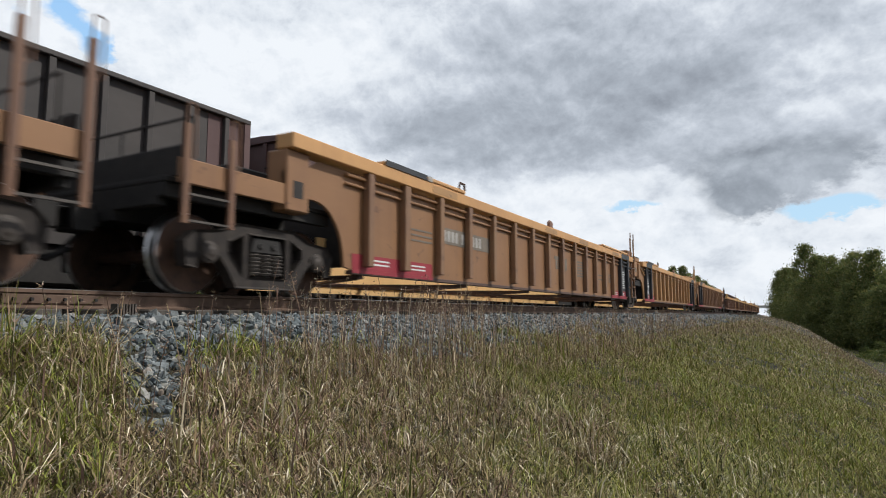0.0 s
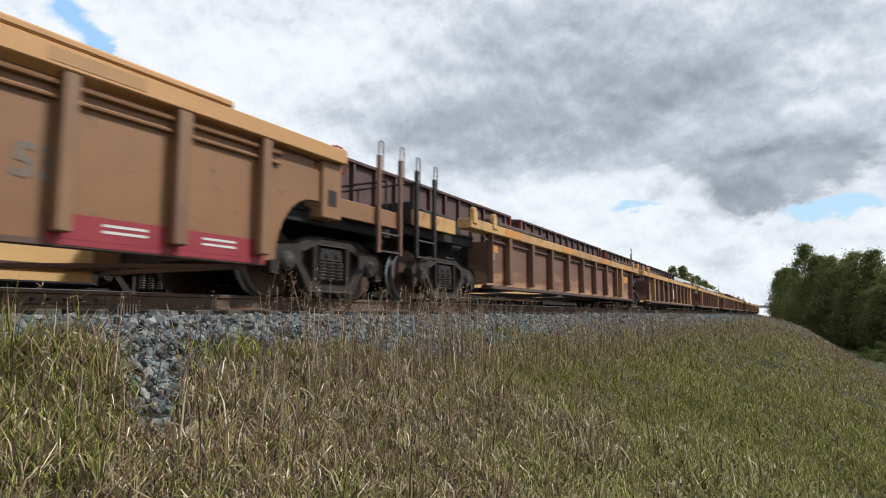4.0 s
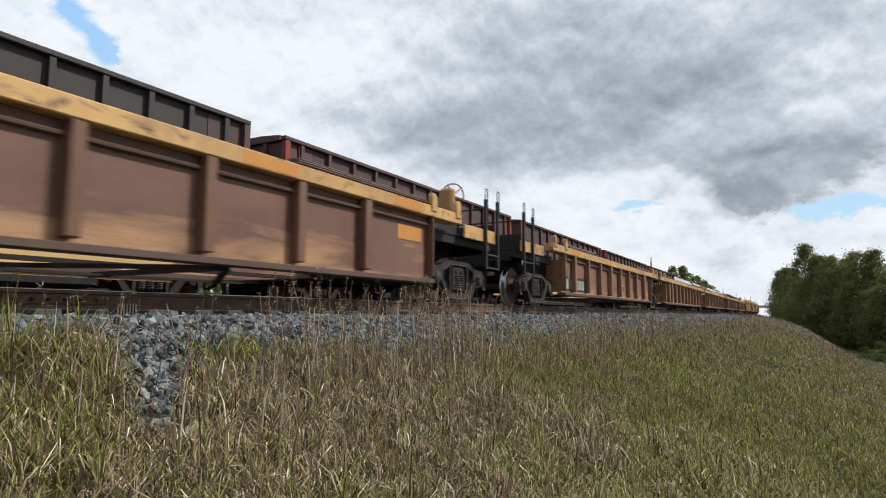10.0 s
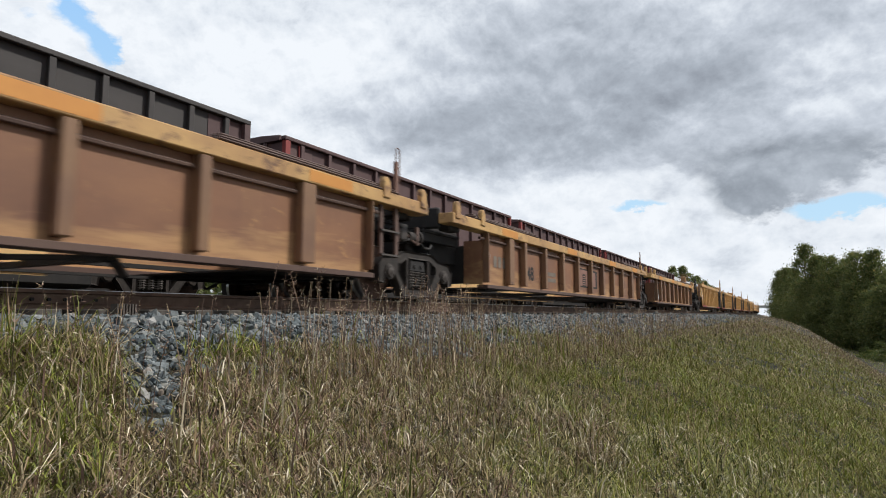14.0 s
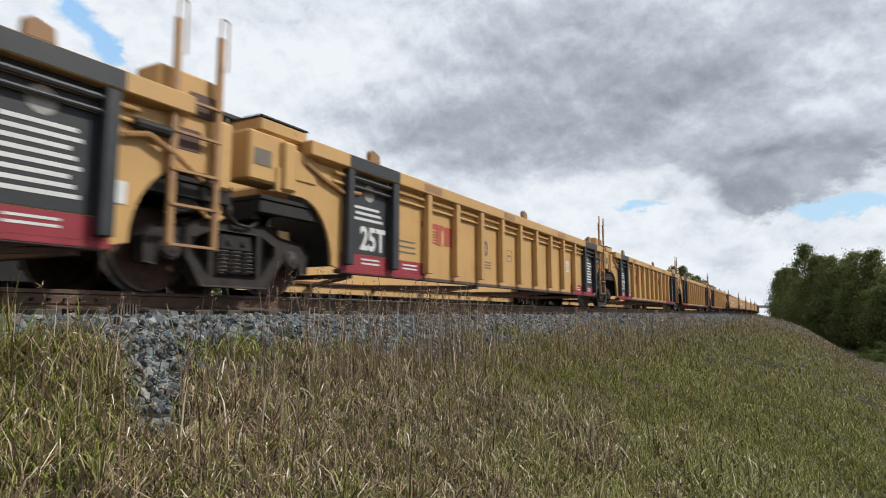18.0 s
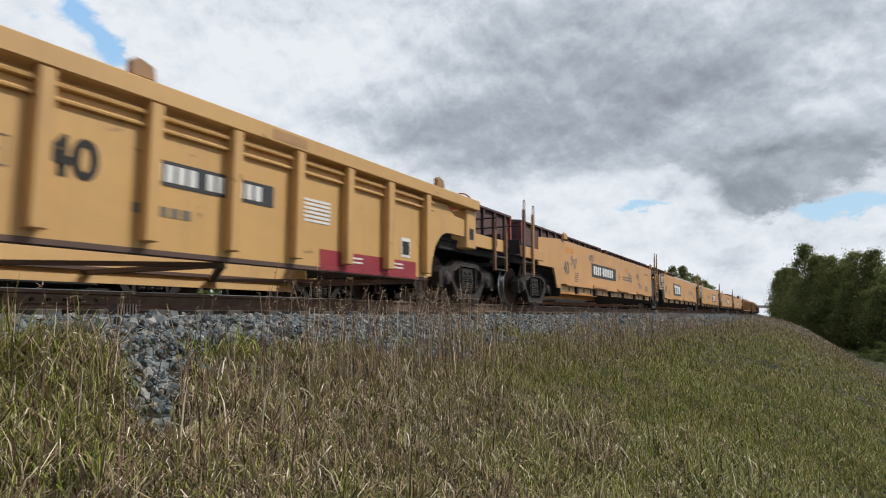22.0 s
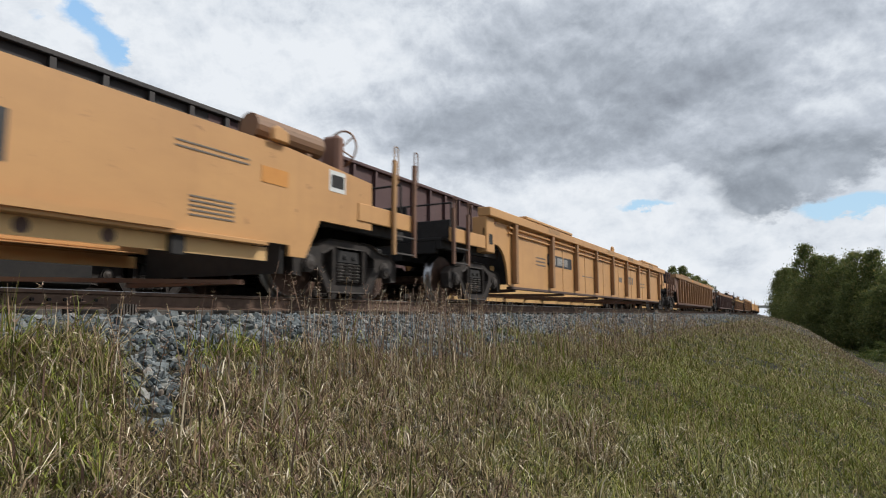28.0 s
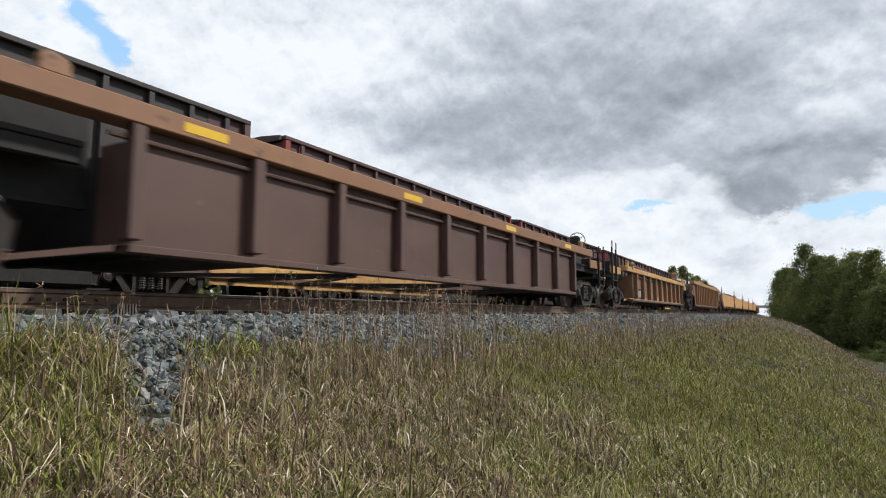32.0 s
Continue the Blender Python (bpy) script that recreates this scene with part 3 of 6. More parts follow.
# ---- ballast stones ----
def stones(name, count, x0, x1, y0, y1, size, seed, keep=None):
    rng = np.random.default_rng(seed)
    x, y = rng.uniform(x0, x1, count), rng.uniform(y0, y1, count)
    if keep is not None:
        k = keep(x, y, rng)
        x, y = x[k], y[k]
    c = len(x)
    t = (1 + 5 ** 0.5) / 2
    ico = np.array([(-1, t, 0), (1, t, 0), (-1, -t, 0), (1, -t, 0), (0, -1, t), (0, 1, t), (0, -1, -t), (0, 1, -t), (t, 0, -1), (t, 0, 1), (-t, 0, -1), (-t, 0, 1)]) / 1.902
    tri = np.array([(0, 11, 5), (0, 5, 1), (0, 1, 7), (0, 7, 10), (0, 10, 11), (1, 5, 9), (5, 11, 4), (11, 10, 2), (10, 7, 6), (7, 1, 8), (3, 9, 4), (3, 4, 2), (3, 2, 6), (3, 6, 8), (3, 8, 9), (4, 9, 5), (2, 4, 11), (6, 2, 10), (8, 6, 7), (9, 8, 1)])
    v = np.repeat(ico[None], c, 0) * rng.uniform(0.5, 1.35, (c, 12, 1))
    v = v * rng.uniform(0.55, 1.2, (c, 1, 3))
    a = rng.uniform(0, 6.283, (c, 3))
    for ax in range(3):
        i, j = (ax + 1) % 3, (ax + 2) % 3
        cs, sn = np.cos(a[:, ax])[:, None], np.sin(a[:, ax])[:, None]
        vi, vj = v[:, :, i].copy(), v[:, :, j].copy()
        v[:, :, i], v[:, :, j] = cs * vi - sn * vj, sn * vi + cs * vj
    s = size * rng.lognormal(0, 0.28, c)
    v = v * s[:, None, None]
    z = ground_z(x, y) + s * rng.uniform(-0.15, 0.55, c)
    v = v + np.stack([x, y, z], 1)[:, None, :]
    f = (tri[None] + 12 * np.arange(c)[:, None, None]).reshape(-1)
    me = bulk_mesh(name, v.reshape(-1, 3), f, 3, M_STONE)
    me.shade_flat()
    return new(name, me)


def tongue(x, y, wide):
    """Where a narrow run of bare stones reaches down into the grass."""
    half = wide * np.clip((y - 3.35) / 0.80, 0.0, 1.5)
    return np.abs(x - 2.40 - 0.66 * (y - 3.58)) < half


def run_out(x, y, rng):
    edge = 3.85 + 0.12 * np.sin(x * 0.9) + 0.08 * np.sin(x * 2.3)
    return (y > edge - rng.uniform(0, 0.2, len(x))) | (tongue(x, y + 0.26, 0.32) & (y > 3.16))


ballast = stones("ballast", 34000, -2.5, 18, 2.6, 5.6, 0.031, 5, run_out)
tagged(ballast, "grey crushed stone ballast along the track", "ballast", kind="stuff")
ballast_far = stones("ballast", 12000, 18, 75, 3.6, 5.6, 0.055, 6)
tagged(ballast_far, "grey crushed stone ballast along the track", "ballast", kind="stuff")
ballast_back = stones("ballast", 9000, -32, -2.5, 3.9, 13.6, 0.06, 8)
tagged(ballast_back, "grey crushed stone ballast along the track", "ballast", kind="stuff")
ballast_siding = stones("ballast", 9000, -2.5, 32, 7.6, 13.8, 0.055, 9)
tagged(ballast_siding, "grey crushed stone ballast between the tracks", "ballast", kind="stuff")
bed = stones("ballast", 9000, -2.5, 30, 5.6, 7.6, 0.04, 7)
tagged(bed, "grey crushed stone ballast between the rails", "ballast", kind="stuff")


# ---- grass ----
def blades(name, count, r0, r1, a0, a1, length, width, lean, material, seed, keep=None, power=1.0):
    """Bent strips of grass round the place from which the line is watched."""
    rng = np.random.default_rng(seed)
    u = rng.uniform(0, 1, count)
    r = (r0 ** (2 - power) + u * (r1 ** (2 - power) - r0 ** (2 - power))) ** (1 / (2 - power))
    a = np.radians(rng.uniform(a0, a1, count))
    x, y = r * np.cos(a), r * np.sin(a)
    k = y - bend(x) < 4.5
    if keep is not None:
        k &= keep(x, y, rng)
    # thin places between the tussocks
    thin = np.sin(x * 9.7 + 2.1 * np.sin(y * 4.9)) * np.sin(y * 11.3 + 1.9 * np.sin(x * 5.7))
    k &= rng.uniform(0, 1, count) < np.clip(1.0 + 0.9 * thin, 0.22, 1.0)
    x, y, r = x[k], y[k], r[k]
    c = len(x)
    z = ground_z(x, y) - 0.02
    tuft = 0.80 + 0.35 * np.sin(x * 2.3 + 1.1 * np.sin(y * 3.1)) * np.sin(y * 2.9 + 0.7 * np.sin(x * 1.9))
    tuft = tuft + 0.45 * np.sin(x * 7.1 + 1.7 * np.sin(y * 5.3)) * np.sin(y * 8.3 + 1.3 * np.sin(x * 6.1))
    ln = length * np.minimum(rng.lognormal(-0.1, 0.42, c), 1.7) * np.clip(tuft, 0.40, 1.55)
    w = width * rng.uniform(0.6, 1.4, c) * np.clip(r / 6.0, 1.0, 8.0) ** 0.6
    th, fa = rng.uniform(0, 6.283, c), rng.uniform(0, 6.283, c)
    le = np.abs(rng.normal(lean, 0.55, c))
    d = np.stack([np.cos(th), np.sin(th), np.zeros(c)], 1)
    s = np.stack([np.cos(fa), np.sin(fa), np.zeros(c)], 1) * (w / 2)[:, None]
    base = np.stack([x, y, z], 1)
    up = np.array([0, 0, 1.0])
    def step(p, ang, share):
        ang = np.clip(ang, 0, 2.5)
        return p + d * (ln * share * np.sin(ang))[:, None] + up * (ln * share * np.cos(ang))[:, None]

    m1 = step(base, le * 0.30, 0.36)
    m2 = step(m1, le * 1.25, 0.32)
    tip = step(m2, le * 3.0, 0.32)
    v = np.stack([base - s * 0.7, base + s * 0.7, m1 - s, m1 + s, m2 - s * 0.8, m2 + s * 0.8, tip], 1).reshape(-1, 3)
    tri = np.array([(0, 1, 3), (0, 3, 2), (2, 3, 5), (2, 5, 4), (4, 5, 6)])
    f = (tri[None] + 7 * np.arange(c)[:, None, None]).reshape(-1)
    return new(name, bulk_mesh(name, v, f, 3, material))


def off_stones(x, y, rng):
    edge = 4.10 + 0.10 * np.sin(x * 0.9) + 0.10 * np.sin(x * 3.3)
    bare = tongue(x, y + 0.30, 0.26 + rng.normal(0, 0.02, len(x)))
    return (y - bend(x) < edge + rng.normal(0, 0.14, len(x))) & ~bare & (y - bend(x) > -10.9 + rng.normal(0, 0.3, len(x)))


def tall_band(x, y, rng):
    return off_stones(x, y, rng) & (y > 2.9 + 0.3 * np.sin(x * 1.3) + rng.normal(0, 0.25, len(x))) & (np.sin(x * 3.1 + 2 * np.sin(x * 1.3)) + rng.normal(0, 0.7, len(x)) > -0.6)


def meadow(x, y, rng):
    return y - bend(x) < -11.2


for args in (("grass", 170000, 2.6, 6.8, -10, 69, 0.19, 0.0072, 1.05, M_GRASS, 11, off_stones, 1.0),
             ("grass", 200000, 6.4, 15, -10, 46, 0.16, 0.0068, 1.20, M_SLOPE, 21, off_stones, 1.0),
             ("grass", 24000, 2.6, 12, -10, 69, 0.23, 0.0080, 0.95, M_LEAFBLADE, 12, off_stones, 1.0),
             ("grass", 13000, 4.2, 17, 9, 46, 0.32, 0.0075, 0.60, M_TALL, 17, tall_band, 1.0),
             ("grass", 7000, 3.2, 6.2, 40, 69, 0.28, 0.0090, 0.80, M_TALL, 18, off_stones, 1.0),
             ("grass", 13000, 3.2, 5.4, 57, 69, 0.27, 0.0072, 0.90, M_GRASS, 19, off_stones, 1.0),
             ("grass", 9000, 3.2, 5.4, 57, 69, 0.30, 0.0080, 0.85, M_LEAFBLADE, 20, off_stones, 1.0),
             ("grass", 160000, 13, 70, -13, 24, 0.24, 0.0085, 1.05, M_SLOPE, 13, off_stones, 1.0),
             ("grass", 40000, 60, 240, -14, 8, 0.32, 0.012, 0.7, M_GRASS, 14, off_stones, 1.0),
             ("grass", 30000, 0.4, 9, 69, 350, 0.22, 0.016, 1.0, M_GRASS, 16, off_stones, 1.0),
             ("grass", 40000, 55, 190, -16, -2, 0.40, 0.012, 0.6, M_LEAFBLADE, 15, meadow, 1.0)):
    tagged(blades(*args), "long dry and green grass matted on the embankment", "grass", kind="stuff")


# leafy clumps that stand up in front of the stones
for k, (cx, cy) in enumerate(((1.75, 3.90), (1.98, 4.05), (2.25, 4.0), (3.45, 4.1), (3.62, 4.02), (3.85, 4.1), (4.15, 4.0), (5.0, 4.0), (1.5, 3.6), (2.0, 3.5), (2.25, 3.75))):
    def near_clump(x, y, rng, cx=cx, cy=cy):
        return (x - cx) ** 2 + (y - cy) ** 2 < (0.20 * rng.uniform(0.2, 1.2, len(x))) ** 2
    tagged(blades("grass_clump", 17000, 3.4, 6.8, 36, 72, 0.30, 0.0095, 0.8, M_LEAFBLADE, 50 + k, near_clump, 1.0), "tall green grass clump beside the ballast", "grass", kind="stuff")


def seed_stalks(name, count, seed, x0, x1, y0, y1, tall):
    """Dry stems with drooping feathery heads."""
    rng = np.random.default_rng(seed)
    V, F = [], []
    for k in range(count):
        x, y = rng.uniform(x0, x1), rng.uniform(y0, y1)
        z = float(ground_z(np.array([x]), np.array([y]))[0])
        h = tall * rng.uniform(0.7, 1.15)
        th = rng.uniform(0, 6.283)
        b = rng.uniform(0.02, 0.22)
        fw = 0.0022
        pts = [Vector((x + math.cos(th) * b * h * q * q, y + math.sin(th) * b * h * q * q, z + h * q * (1 - 0.12 * b * q))) for q in (0, 0.35, 0.7, 1.0)]
        fa = rng.uniform(0, 3.14)
        s = Vector((math.cos(fa), math.sin(fa), 0)) * fw
        for p0, p1 in zip(pts, pts[1:]):
            i = len(V)
            V += [p0 - s, p0 + s, p1 + s, p1 - s]
            F += [i, i + 1, i + 2, i, i + 2, i + 3]
        for q in range(int(rng.uniform(9, 20))):
            f = rng.uniform(0.72, 1.02)
            p = pts[2].lerp(pts[3], (f - 0.7) / 0.3) if f < 1 else pts[3]
            dr = Vector((rng.normal(0, 1), rng.normal(0, 1), rng.normal(0.5, 0.6))).normalized()
            ln = rng.uniform(0.018, 0.045)
            sd = dr.cross(Vector((rng.normal(), rng.normal(), rng.normal()))).normalized() * rng.uniform(0.002, 0.0045)
            i = len(V)
            V += [p, p + dr * ln * 0.5 + sd, p + dr * ln, p + dr * ln * 0.5 - sd]
            F += [i, i + 1, i + 2, i, i + 2, i + 3]
    ob = new(name, bulk_mesh(name, np.array([tuple(v) for v in V]), F, 3, M_SEED))
    return tagged(ob, "tall dry grass stems with feathery seed heads", "grass", kind="stuff")


seed_stalks("seed_grass", 260, 21, 3.6, 7.5, 3.2, 3.8, 0.85)
seed_stalks("seed_grass", 60, 22, 0.2, 3.8, 3.3, 3.8, 0.72)
seed_stalks("seed_grass", 500, 23, 7, 26, 2.6, 3.7, 0.75)
seed_stalks("seed_grass", 160, 24, 1.5, 10, 0.5, 3.2, 0.36)


# ---- trees ----
def tree(name, x, y, height, spread, seed, leaf, material, label, group, base=0.12, clumps=70, per=46):
    rng = np.random.default_rng(seed)
    z = float(ground_z(np.array([x]), np.array([y]))[0])
    ob = thing(name, label, "tree", group)
    ob.location = (x, y, z)
    bm = bmesh.new()
    r = height * 0.016
    tube(bm, (0, 0, -0.3), (0.02 * height, 0, height * 0.45), r, 8, r * 0.6)
    tube(bm, (0.02 * height, 0, height * 0.45), (0, 0.02 * height, height * 0.92), r * 0.6, 7, r * 0.12)
    part("trunk", bm, M_BARK, ob)
    limbs = 5 if name == "poplar_tree" else 3
    for k in range(limbs):
        bm = bmesh.new()
        a, h0 = rng.uniform(0, 6.283), height * rng.uniform(0.25, 0.75)
        ln = spread * rng.uniform(0.5, 0.95)
        tube(bm, (0, 0, h0), (ln * math.cos(a), ln * math.sin(a), h0 + ln * rng.uniform(0.4, 0.9)), r * 0.35, 5, r * 0.06)
        part("limb", bm, M_BARK, ob)
    q = rng.uniform(0, 1, clumps)
    zc = height * (base + (1 - base) * q ** 0.9)
    shape = np.minimum(1.0, (0.45 + 2.2 * q)) * np.clip(1.03 - q, 0, 1) ** rng.uniform(0.35, 0.75)
    rad = spread * shape * rng.uniform(0.15, 1.0, clumps) ** 0.5 * 1.15
    an = rng.uniform(0, 6.283, clumps)
    cc = np.stack([rad * np.cos(an), rad * np.sin(an), zc - height * 0.03], 1)
    sz = spread * rng.uniform(0.09, 0.22, clumps) * (0.55 + 0.6 * shape)
    p = np.repeat(cc, per, 0) + rng.normal(0, 1, (clumps * per, 3)) * np.repeat(sz, per)[:, None] * np.array([1, 1, 0.75])
    c = len(p)
    d1 = rng.normal(0, 1, (c, 3))
    d1 /= np.linalg.norm(d1, axis=1)[:, None]
    d2 = np.cross(d1, rng.normal(0, 1, (c, 3)))
    d2 /= np.linalg.norm(d2, axis=1)[:, None]
    s = leaf * rng.uniform(0.5, 1.3, (c, 1))
    v = np.stack([p - d1 * s, p + d2 * s * 0.6, p + d1 * s, p - d2 * s * 0.6], 1).reshape(-1, 3)
    crown = new("crown", bulk_mesh("crown", v, np.arange(4 * c), 4, material))
    crown.parent = ob
    return ob


POPLAR = "dark green leafy poplar at the edge of a wood"
WOOD = [(204, -5.8, 24.0, 3.4), (199, -8.4, 25.5, 3.4), (194, -10.8, 23.0, 3.4), (190, -13.5, 24.6, 3.4), (184, -16.5, 21.6, 3.6), (180, -19.5, 22.0, 3.6), (174, -22.5, 19.5, 3.8), (168, -26, 20.0, 3.8), (162, -29, 18, 4),
        (215, -12, 23, 4.2), (206, -16, 22, 4.2), (196, -21, 20.5, 4.2), (238, -3.6, 19.0, 3.2), (226, -5.6, 19.0, 3.3), (250, -1.4, 18.2, 3.0), (258, 0.6, 17.2, 2.8), (270, 1.6, 16.8, 2.8), (176, -13.5, 14, 3.4), (186, -8.6, 12, 3.2), (165, -19, 12, 3.4),
        (158, -24, 13, 3.8), (150, -30, 14, 4.2), (210, -6.5, 15, 3.6), (172, -17, 15, 3.2), (168, -23.5, 14, 3.4)]
for k, (tx, ty, th, sp) in enumerate(WOOD):
    tree("poplar_tree", tx, ty, (th + 2.2) * (1.0, 0.86, 0.95, 0.80, 1.02)[k % 5], sp * 1.6, 100 + k, 0.22, M_LEAF, POPLAR, "wood beside the line", 0.02, 260, 56)
for k, (tx, ty, th, sp) in enumerate([(200, 33.5, 18.0, 4), (206, 31, 20.0, 4), (212, 28.8, 20.5, 4), (218, 27.2, 18.5, 4), (228, 26.2, 18, 4), (240, 25.2, 16, 4), (254, 24.5, 14, 4), (270, 24, 12, 4), (196, 37, 16, 4)]):
    tree("poplar_tree", tx, ty, th, sp, 140 + k, 0.30, M_LEAF, "dark green leafy poplar behind the parked cars", "trees behind the siding", 0.05, 110, 44)
for k in range(40):
    tree("bush", 84 + 2.9 * k + random.uniform(-2, 2), -13.5 - random.uniform(0, 9), random.uniform(0.9, 3.0), random.uniform(1.4, 2.6), 170 + k, 0.17, M_BUSH,
         "green bush at the foot of the embankment", "bushes below the line", 0.0, 26, 40)["category"] = "bush"
# filler bushes, added to darken the gaps seen beneath the cars
for k in range(44):
    tree("bush", -6 + 1.85 * k + random.uniform(-1, 1), 17.5 + random.uniform(0, 3), random.uniform(4.0, 5.4), random.uniform(1.8, 2.5), 210 + k, 0.16, M_LEAF,
         "dark green filler bush behind the siding", "bushes behind the siding", 0.0, 26, 40)["category"] = "bush"


# ---- road bridge in the distance ----
def overpass():
    ob = thing("road_bridge", "pale concrete road bridge over the line far off", "bridge")
    bm = bmesh.new()
    box(bm, -5, 5, -45, 45, 5.9, 6.9)
    part("deck", bm, M_CONCRETE, ob)
    bm = bmesh.new()
    box(bm, -5.2, -4.9, -45, 45, 6.904, 7.7)
    rl = part("parapet", bm, M_CONCRETE, ob)
    again(rl, ob, 10.1)
    bm = bmesh.new()
    box(bm, -1, 1, -1.0, 1.0, -8, 5.896)
    p0 = part("pier", bm, M_CONCRETE, ob)
    p0.location.y = -22
    again(p0, ob, 0, 0)
    again(p0, ob, 0, 24)
    return ob


ob = overpass()
ob.location = (480, 20, -0.6)
ob.rotation_euler = (0, 0, radians(6))

# ---- freight-car parts ----
WHEEL_R = 0.46


def wheel_meshes():
    out = []
    for side in (-1, 1):
        bm = bmesh.new()
        o = side
        lathe(bm, [(o * 0.845, 0.06), (o * 0.865, 0.10), (o * 0.85, 0.16), (o * 0.80, 0.24), (o * 0.80, 0.36), (o * 0.842, 0.385), (o * 0.845, 0.445)], 30)
        lathe(bm, [(o * 0.70, 0.36), (o * 0.70, 0.487), (o * 0.716, 0.487)], 30, False)
        out.append(mesh_of("wheel", bm, M_WHEEL))
        bm = bmesh.new()
        lathe(bm, [(o * 0.845, 0.445), (o * 0.838, 0.456), (o * 0.735, 0.462), (o * 0.716, 0.487)], 30, False)
        out.append(mesh_of("tread", bm, M_TREAD))
    return out


WHEELS = wheel_meshes()


def wheelset_mesh():
    """Axle with both wheels: dusty plates and bright treads."""
    bm = bmesh.new()
    for me, idx in zip(WHEELS, (0, 1, 0, 1)):
        b2 = bmesh.new()
        b2.from_mesh(me)
        for f in b2.faces:
            f.material_index = idx
        tmp = bpy.data.meshes.new("tmp")
        b2.to_mesh(tmp)
        b2.free()
        bm.from_mesh(tmp)
    tube(bm, (0, -1.02, 0), (0, 1.02, 0), 0.085, 10)
    # bolt circle, so that the turning shows
    for side in (-1, 1):
        for k in range(6):
            a = k * math.pi / 3
            tube(bm, (0.10 * math.cos(a), side * 0.855, 0.10 * math.sin(a)), (0.10 * math.cos(a), side * 0.885, 0.10 * math.sin(a)), 0.014, 5)
    me = bpy.data.meshes.new("wheelset")
    bmesh.ops.recalc_face_normals(bm, faces=bm.faces)
    bm.to_mesh(me)
    bm.free()
    me.materials.append(M_WHEEL)
    me.materials.append(M_TREAD)
    return me


WHEELSET = wheelset_mesh()


def sideframe_mesh(wb):
    """Cast truck side in one piece: two windows, the spring opening, a raised rim."""
    h = wb / 2
    bm = bmesh.new()
    y0, y1 = -1.17, -1.0
    right = [(0.50, 0.07), (h - 0.22, 0.34), (h - 0.13, 0.44), (h + 0.13, 0.43), (h + 0.16, 0.27), (h + 0.30, 0.29), (h + 0.33, 0.56), (h + 0.20, 0.69), (h - 0.18, 0.73), (0.46, 0.84)]
    outer = right + [(-x, z) for x, z in right[::-1]]
    opening = [(-0.30, 0.21), (0.30, 0.21), (0.30, 0.72), (-0.30, 0.72)]
    gap_r = [(0.41, 0.26), (0.60, 0.49), (0.60, 0.61), (0.41, 0.70)]
    gap_l = [(-x, z) for x, z in gap_r[::-1]]
    edges = []
    for loop in (outer, opening, gap_r, gap_l):
        vs = [bm.verts.new((x, y0, z)) for x, z in loop]
        edges += [bm.edges.new((vs[k], vs[(k + 1) % len(vs)])) for k in range(len(vs))]
    bmesh.ops.triangle_fill(bm, use_beauty=True, use_dissolve=False, edges=edges)
    front = list(bm.faces)
    back = bmesh.ops.extrude_face_region(bm, geom=front)
    for v in back["geom"]:
        if isinstance(v, bmesh.types.BMVert):
            v.co.y = y1
    bmesh.ops.recalc_face_normals(bm, faces=bm.faces)
    face = [f for f in bm.faces if all(abs(v.co.y - y0) < 1e-5 for v in f.verts)]
    bmesh.ops.inset_region(bm, faces=face, thickness=0.024, depth=-0.028, use_even_offset=True)
    return mesh_of("sideframe", bm, M_TRUCK)


def bearing_mesh():
    """Bearing housing with its end cap and three bolts, in one casting."""
    bm = bmesh.new()
    lathe(bm, [(-0.94, 0.12), (-1.14, 0.12), (-1.15, 0.128), (-1.17, 0.128), (-1.175, 0.10), (-1.20, 0.095), (-1.205, 0.06), (-1.215, 0.03)], 16)
    return mesh_of("bearing_cap", bm, M_BEARING)


def spring_mesh():
    bm = bmesh.new()
    for col in (-0.19, 0.0, 0.19):
        n, turns = 48, 6
        pts = [(col + 0.080 * math.cos(2 * math.pi * turns * k / n), -1.08 + 0.080 * math.sin(2 * math.pi * turns * k / n), 0.225 + 0.27 * k / n) for k in range(n + 1)]
        pipe(bm, pts, 0.019, 4)
    return mesh_of("spring_nest", bm, M_SPRING)


SIDEFRAME, SPRINGS, BEARING = sideframe_mesh(1.80), spring_mesh(), bearing_mesh()


def bolster_mesh():
    bm = bmesh.new()
    for y_end in (-1, 1):
        prism(bm, [(-0.26, 0.51), (0.26, 0.51), (0.22, 0.70), (-0.22, 0.70)], min(y_end * 0.7, y_end * 1.14), max(y_end * 0.7, y_end * 1.14))
        for hx in (-0.11, 0.11):
            tube(bm, (hx, y_end * 1.14, 0.60), (hx, y_end * 1.165, 0.60), 0.045, 8)
    box(bm, -0.26, 0.26, -0.75, 0.75, 0.40, 0.70)
    tube(bm, (0, 0, 0.60), (0, 0, 0.80), 0.24, 12)
    return mesh_of("bolster", bm, M_DARK, 0.015)


BOLSTER = bolster_mesh()
bm = bmesh.new()
box(bm, -0.05, 0.05, -0.85, 0.85, 0.34, 0.42)
for s in (-1, 1):
    box(bm, -0.05, 0.10, s * 0.75 - 0.06, s * 0.75 + 0.06, 0.24, 0.56)
BRAKEBEAM = mesh_of("brake_beam", bm, M_DARK, 0.008)


